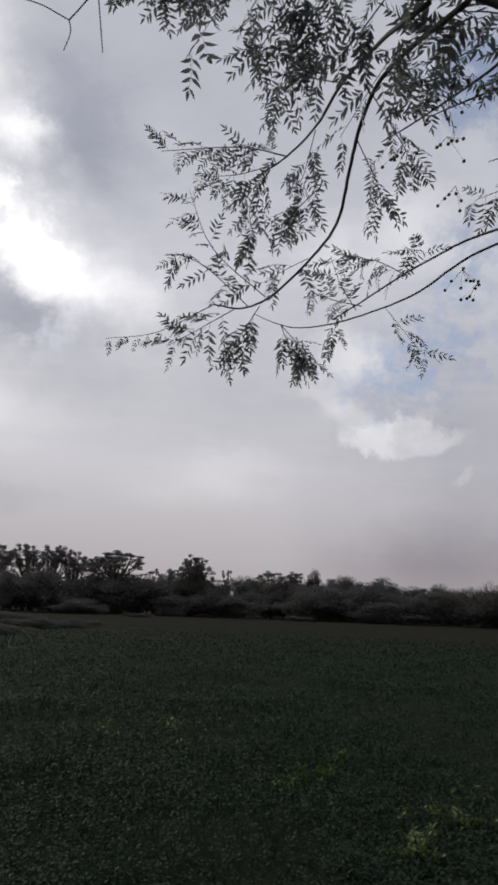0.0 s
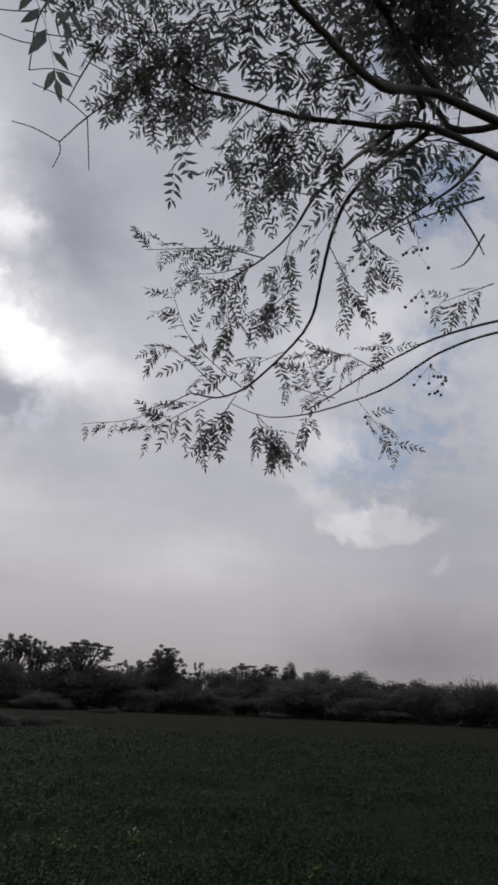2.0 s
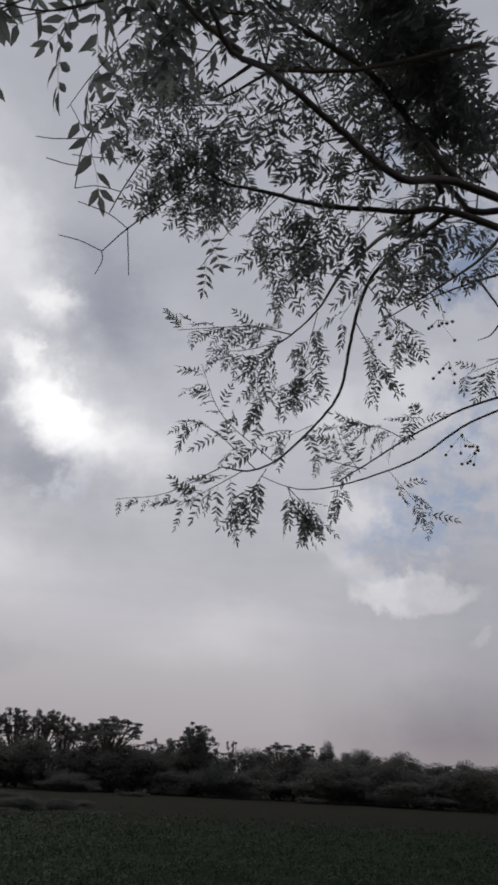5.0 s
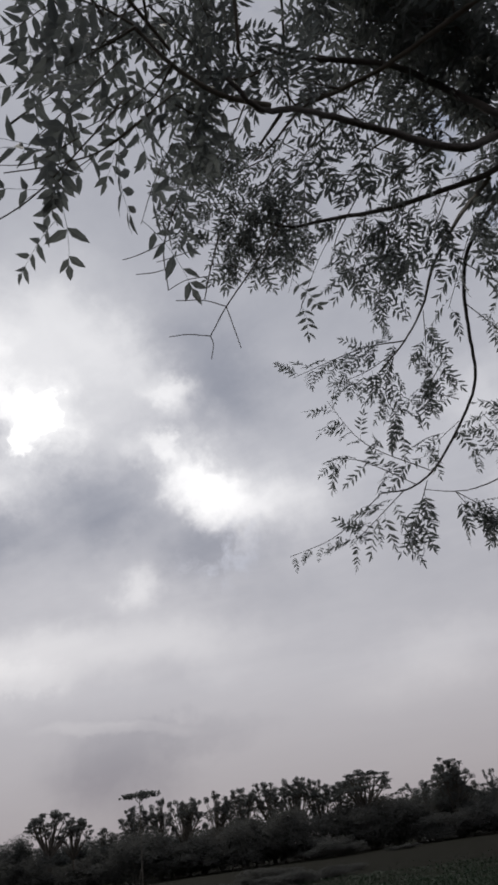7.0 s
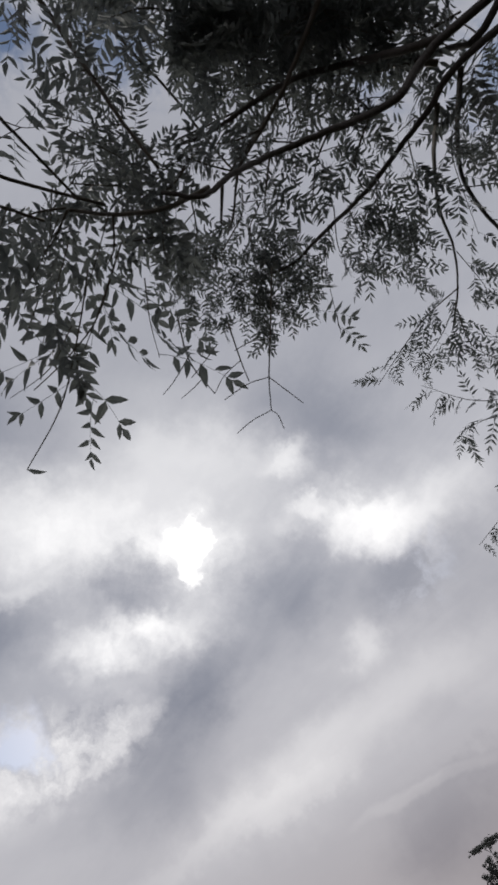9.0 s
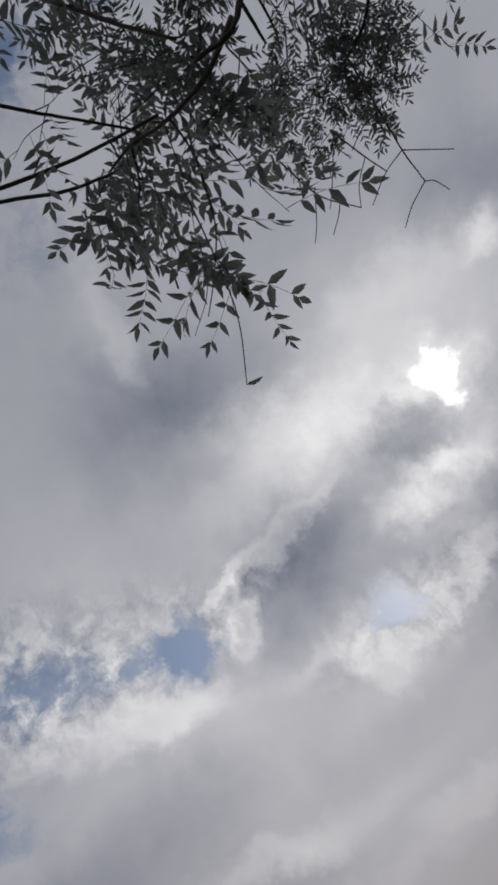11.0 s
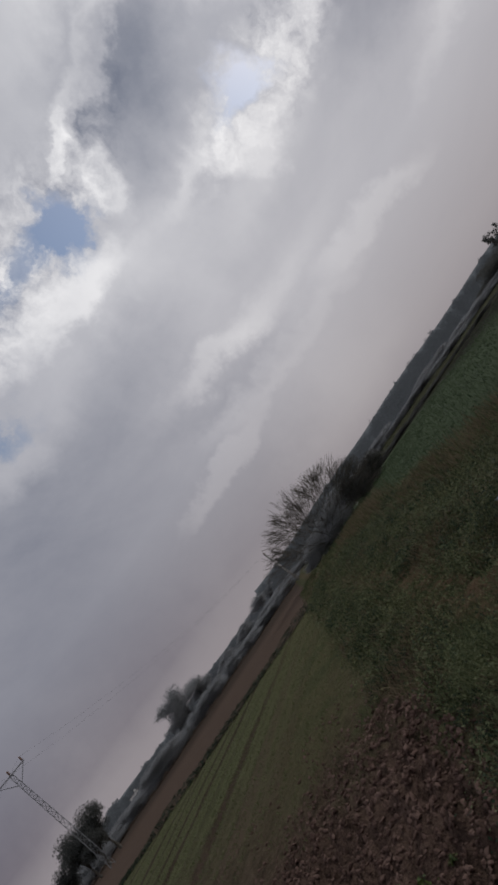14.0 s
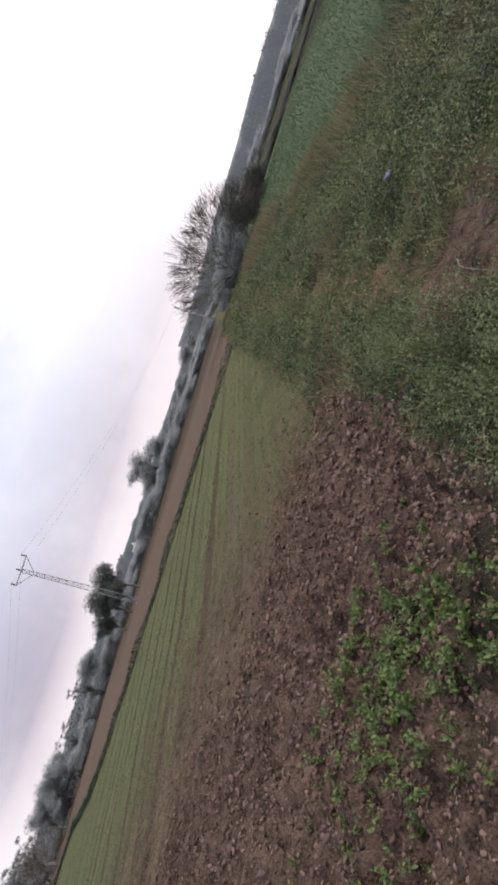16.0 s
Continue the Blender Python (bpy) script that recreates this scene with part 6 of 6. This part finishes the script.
twig([(-0.17, 0.37, 2.55), (-0.28, 0.38, 2.51), (-0.38, 0.37, 2.48)], 5, 0.50, 0.0012)
twig([(-0.18, 0.38, 2.48), (-0.33, 0.39, 2.43), (-0.44, 0.38, 2.38)], 4, 0.50, 0.0012)
twig([(-0.21, 0.43, 2.45), (-0.26, 0.46, 2.42), (-0.30, 0.49, 2.38)], 3, 0.50, 0.0012)
twig([(-0.24, 0.24, 2.59), (-0.31, 0.24, 2.57), (-0.39, 0.24, 2.54)], 5, 0.50, 0.0012)
twig([(-0.21, 0.30, 2.54), (-0.29, 0.30, 2.52), (-0.40, 0.28, 2.49)], 6, 0.50, 0.0012)
twig([(-0.23, 0.32, 2.51), (-0.33, 0.33, 2.47), (-0.41, 0.34, 2.43)], 5, 0.50, 0.0012)
twig([(-0.33, 0.36, 2.44), (-0.40, 0.35, 2.41), (-0.46, 0.31, 2.39)], 1, 0.50, 0.0012)
twig([(-0.36, 0.38, 2.42), (-0.40, 0.40, 2.39), (-0.41, 0.43, 2.37)], 1, 0.50, 0.0012)
twig([(0.01, 0.16, 2.64), (-0.01, 0.17, 2.64), (-0.03, 0.18, 2.64)], 1, 0.50, 0.0012)
twig([(-0.17, 0.23, 2.71), (-0.19, 0.19, 2.72), (-0.22, 0.16, 2.72)], 2, 0.50, 0.0012)
twig([(0.01, 0.35, 3.01), (-0.02, 0.37, 3.01), (-0.05, 0.35, 3.01)], 1, 0.50, 0.0012)
twig([(0.73, 1.51, 3.66), (0.69, 1.37, 3.77), (0.60, 1.28, 3.85)], 12, 0.82, 0.0040)
twig([(0.83, 1.53, 3.61), (0.71, 1.49, 3.69), (0.59, 1.37, 3.80)], 12, 0.82, 0.0040)
twig([(0.64, 1.38, 3.65), (0.60, 1.25, 3.75), (0.49, 1.17, 3.82)], 12, 0.82, 0.0040)
twig([(0.62, 1.28, 3.73), (0.55, 1.17, 3.81), (0.41, 1.09, 3.87)], 12, 0.82, 0.0040)
twig([(0.93, 1.57, 3.67), (0.83, 1.50, 3.76), (0.69, 1.44, 3.85)], 12, 0.82, 0.0040)
twig([(0.56, 1.31, 3.84), (0.53, 1.19, 3.91), (0.45, 1.07, 3.99)], 12, 0.82, 0.0040)
twig([(0.77, 1.51, 3.65), (0.66, 1.48, 3.70), (0.58, 1.42, 3.77)], 12, 0.82, 0.0040)
twig([(0.56, 1.16, 3.81), (0.42, 1.13, 3.85), (0.29, 1.08, 3.89)], 12, 0.82, 0.0040)
twig([(0.92, 1.70, 3.57), (0.81, 1.71, 3.61), (0.71, 1.73, 3.63)], 12, 0.82, 0.0040)
twig([(0.76, 1.73, 3.61), (0.66, 1.78, 3.60), (0.55, 1.80, 3.61)], 12, 0.82, 0.0040)
twig([(0.57, 1.10, 3.84), (0.56, 1.24, 3.77), (0.60, 1.33, 3.70)], 12, 0.82, 0.0040)
twig([(0.41, 0.96, 3.93), (0.41, 1.05, 3.89), (0.45, 1.15, 3.84)], 12, 0.82, 0.0040)
twig([(0.00, 1.56, 4.00), (-0.16, 1.61, 3.95), (-0.33, 1.56, 3.97)], 12, 0.60, 0.0030)
twig([(-0.07, 1.43, 4.07), (-0.19, 1.49, 4.03), (-0.36, 1.44, 4.04)], 12, 0.60, 0.0030)
twig([(-0.12, 1.74, 3.99), (-0.16, 1.83, 3.92), (-0.26, 1.89, 3.86)], 12, 0.60, 0.0030)
twig([(0.09, 1.81, 3.94), (-0.05, 1.92, 3.85), (-0.04, 2.01, 3.77)], 12, 0.60, 0.0030)
twig([(-0.30, 1.38, 4.08), (-0.40, 1.44, 4.03), (-0.57, 1.42, 4.01)], 12, 0.60, 0.0030)
twig([(-0.22, 1.54, 3.99), (-0.30, 1.64, 3.92), (-0.45, 1.71, 3.85)], 12, 0.60, 0.0030)
tip_leaf((-0.55, 0.37, 2.34), (0.02, 0.02, -0.02), 0.034)
twig([(0.11, 0.38, 3.92), (0.13, 0.48, 3.90), (0.21, 0.57, 3.88)], 11, 0.66, 0.0030)
twig([(0.21, 0.62, 3.97), (0.10, 0.54, 3.99), (0.06, 0.43, 4.02)], 11, 0.66, 0.0030)
twig([(0.24, 0.79, 4.02), (0.22, 0.68, 4.06), (0.10, 0.59, 4.09)], 11, 0.66, 0.0030)
twig([(0.06, 0.26, 3.74), (0.04, 0.35, 3.73), (0.11, 0.39, 3.72)], 11, 0.66, 0.0030)
twig([(0.32, 0.80, 4.01), (0.18, 0.74, 4.04), (0.09, 0.65, 4.07)], 11, 0.66, 0.0030)
twig([(0.25, 0.93, 4.08), (0.16, 0.84, 4.12), (0.06, 0.79, 4.13)], 11, 0.66, 0.0030)
twig([(0.18, 0.33, 3.93), (0.18, 0.42, 3.91), (0.26, 0.52, 3.89)], 11, 0.66, 0.0030)
twig([(0.35, 0.65, 3.94), (0.26, 0.58, 3.97), (0.18, 0.48, 4.00)], 11, 0.66, 0.0030)
twig([(0.04, 0.20, 2.84), (0.00, 0.19, 2.84), (-0.03, 0.18, 2.84)], 3, 0.50, 0.0015)
twig([(0.03, 0.34, 3.22), (0.00, 0.40, 3.20), (-0.02, 0.46, 3.19)], 3, 0.50, 0.0015)
twig([(-0.16, 0.26, 2.81), (-0.19, 0.24, 2.81), (-0.23, 0.22, 2.81)], 3, 0.50, 0.0015)
twig([(-0.17, 0.22, 2.82), (-0.16, 0.26, 2.81), (-0.14, 0.29, 2.81)], 3, 0.50, 0.0015)
twig([(-0.17, 0.44, 3.23), (-0.16, 0.53, 3.21), (-0.15, 0.62, 3.19)], 7, 0.46, 0.0025)
twig([(-0.26, 0.61, 3.17), (-0.18, 0.65, 3.16), (-0.10, 0.69, 3.15)], 7, 0.46, 0.0025)
twig([(-0.34, 0.46, 3.09), (-0.26, 0.46, 3.06), (-0.18, 0.46, 3.03)], 7, 0.46, 0.0025)
twig([(-0.25, 0.68, 3.00), (-0.30, 0.61, 2.99), (-0.35, 0.54, 2.98)], 7, 0.46, 0.0025)
twig([(-0.18, 0.43, 3.38), (-0.15, 0.51, 3.37), (-0.12, 0.59, 3.36)], 7, 0.46, 0.0025)
twig([(-0.26, 0.48, 3.12), (-0.22, 0.56, 3.12), (-0.18, 0.64, 3.12)], 7, 0.46, 0.0025)
twig([(-0.04, 0.55, 3.29), (-0.12, 0.60, 3.28), (-0.20, 0.65, 3.27)], 7, 0.46, 0.0025)
twig([(0.18, 1.04, 4.11), (0.27, 0.97, 4.06), (0.36, 0.90, 4.01)], 9, 0.70, 0.0030)
twig([(0.43, 1.10, 4.04), (0.31, 1.10, 4.00), (0.19, 1.10, 3.96)], 9, 0.70, 0.0030)
twig([(0.54, 1.13, 4.08), (0.42, 1.17, 4.06), (0.30, 1.21, 4.04)], 9, 0.70, 0.0030)
twig([(0.24, 1.02, 4.08), (0.36, 0.98, 4.04), (0.48, 0.94, 4.00)], 9, 0.70, 0.0030)
twig([(0.23, 1.31, 3.93), (0.34, 1.24, 3.92), (0.45, 1.17, 3.91)], 9, 0.70, 0.0030)
twig([(0.25, 1.13, 4.19), (0.33, 1.05, 4.12), (0.41, 0.97, 4.05)], 9, 0.70, 0.0030)
twig([(0.15, 0.83, 4.13), (0.25, 0.90, 4.10), (0.35, 0.97, 4.07)], 9, 0.70, 0.0030)
twig([(0.21, 0.84, 4.11), (0.27, 0.97, 4.10), (0.33, 1.10, 4.09)], 12, 0.74, 0.0030)
twig([(0.25, 1.17, 4.06), (0.31, 1.04, 4.06), (0.37, 0.91, 4.06)], 12, 0.74, 0.0030)
twig([(0.50, 0.96, 4.08), (0.36, 0.98, 4.08), (0.22, 1.00, 4.08)], 12, 0.74, 0.0030)
twig([(0.12, 0.97, 4.19), (0.24, 0.92, 4.14), (0.36, 0.87, 4.09)], 12, 0.74, 0.0030)
twig([(0.46, 1.20, 4.13), (0.40, 1.08, 4.08), (0.34, 0.96, 4.03)], 12, 0.74, 0.0030)
twig([(0.44, 0.87, 4.08), (0.30, 0.88, 4.06), (0.16, 0.89, 4.04)], 12, 0.74, 0.0030)
twig([(0.45, 1.30, 4.12), (0.44, 1.16, 4.10), (0.43, 1.02, 4.08)], 12, 0.74, 0.0030)
twig([(0.12, 0.76, 4.02), (0.22, 0.85, 3.98), (0.32, 0.94, 3.94)], 12, 0.74, 0.0030)
twig([(0.48, 1.14, 4.16), (0.50, 1.22, 4.05), (0.52, 1.30, 3.94)], 12, 0.74, 0.0030)
twig([(0.38, 1.35, 3.85), (0.40, 1.41, 3.72), (0.42, 1.47, 3.59)], 9, 0.70, 0.0030)
twig([(0.64, 1.34, 4.02), (0.52, 1.31, 3.95), (0.40, 1.28, 3.88)], 9, 0.70, 0.0030)
twig([(0.66, 1.52, 3.90), (0.60, 1.40, 3.86), (0.54, 1.28, 3.82)], 9, 0.70, 0.0030)
twig([(0.24, 1.21, 3.90), (0.34, 1.30, 3.88), (0.44, 1.39, 3.86)], 9, 0.70, 0.0030)
twig([(-0.12, 1.42, 3.96), (-0.04, 1.49, 3.91), (0.05, 1.56, 3.87)], 7, 0.55, 0.0025)
twig([(-0.08, 1.54, 3.85), (-0.13, 1.64, 3.80), (-0.18, 1.74, 3.76)], 7, 0.55, 0.0025)
twig([(-0.19, 1.50, 3.94), (-0.27, 1.54, 3.86), (-0.35, 1.59, 3.78)], 7, 0.55, 0.0025)
twig([(-0.01, 1.53, 3.82), (0.10, 1.57, 3.80), (0.22, 1.61, 3.78)], 7, 0.55, 0.0025)
twig([(0.19, 1.48, 3.81), (0.26, 1.49, 3.72), (0.34, 1.51, 3.62)], 7, 0.55, 0.0025)
twig([(0.19, 1.38, 3.83), (0.28, 1.32, 3.77), (0.36, 1.26, 3.71)], 7, 0.55, 0.0025)
twig([(-0.07, 1.09, 3.79), (0.01, 1.17, 3.75), (0.09, 1.25, 3.72)], 7, 0.55, 0.0025)
twig([(0.08, 1.83, 3.74), (0.06, 1.73, 3.67), (0.05, 1.63, 3.61)], 7, 0.55, 0.0025)
twig([(-0.33, 1.57, 3.75), (-0.31, 1.69, 3.75), (-0.30, 1.81, 3.74)], 7, 0.55, 0.0025)
twig([(-0.46, 1.54, 3.92), (-0.43, 1.57, 3.81), (-0.41, 1.61, 3.70)], 7, 0.55, 0.0025)
twig([(-0.35, 1.30, 3.83), (-0.36, 1.42, 3.81), (-0.37, 1.53, 3.78)], 7, 0.55, 0.0025)
twig([(0.27, 1.60, 3.67), (0.21, 1.69, 3.63), (0.16, 1.79, 3.59)], 7, 0.55, 0.0025)
twig([(0.38, 1.19, 3.84), (0.43, 1.28, 3.77), (0.48, 1.36, 3.70)], 7, 0.55, 0.0025)
twig([(0.42, 1.32, 3.77), (0.49, 1.38, 3.69), (0.56, 1.45, 3.62)], 7, 0.55, 0.0025)
twig([(0.17, 1.16, 3.81), (0.11, 1.22, 3.73), (0.05, 1.28, 3.64)], 7, 0.55, 0.0025)
twig([(0.52, 1.69, 3.68), (0.42, 1.64, 3.65), (0.32, 1.58, 3.61)], 7, 0.55, 0.0025)
twig([(0.25, 1.69, 3.62), (0.31, 1.79, 3.60), (0.36, 1.90, 3.58)], 7, 0.55, 0.0025)
twig([(-0.53, 0.42, 2.74), (-0.46, 0.41, 2.74), (-0.39, 0.40, 2.74)], 5, 0.45, 0.0025)
twig([(-0.41, 0.30, 2.95), (-0.39, 0.36, 2.95), (-0.37, 0.43, 2.94)], 5, 0.45, 0.0025)
twig([(-0.42, 0.43, 2.96), (-0.35, 0.44, 2.94), (-0.28, 0.44, 2.92)], 5, 0.45, 0.0025)

for p, n in (((0.72, 2.25, 3.75), 9), ((0.85, 2.3, 3.6), 7), ((0.66, 2.4, 3.62), 8), ((0.95, 2.5, 3.5), 6), ((1.05, 2.75, 3.2), 8), ((1.12, 2.72, 3.12), 6), ((0.9, 2.1, 3.75), 7)):
    berries(Vector(p), n, rng_l)


def hang_leaves():
    kinds = [compound_leaf(random.Random(300 + k), 0.145) for k in range(10)]
    broad = [compound_leaf(random.Random(400 + k), 0.19, 5, 1.05) for k in range(10)]
    meshes = {}
    bulk = Heap()
    near = sorted(range(len(leaves)), key=lambda i: (leaves[i][0] - Vector((-0.35, 0.5, 2.4))).length)[:280]
    closest, near = set(near[:150]), set(near)
    for i, (p, way, face, size) in enumerate(leaves):
        k = i % len(kinds)
        side = way.cross(Vector((0, 0, 1)) + 0.55 * face).normalized()
        top = side.cross(way)
        m = Matrix((side, way, top)).transposed() * size
        if i in near:
            kind = (k, i in closest)
            if kind not in meshes:
                ob = (broad if i in closest else kinds)[k].build("leaf", LEAF, tree)
                meshes[kind] = ob.data
            else:
                ob = new("leaf", meshes[kind])
                ob.parent = tree
            ob.matrix_basis = Matrix.Translation(BACK @ p) @ m.to_4x4()
        else:
            c = BACK @ p
            bulk.add([c + m @ v for v in kinds[k].v], kinds[k].f)
    tagged(bulk.build("foliage", LEAF, tree), kind="stuff")


hang_leaves()
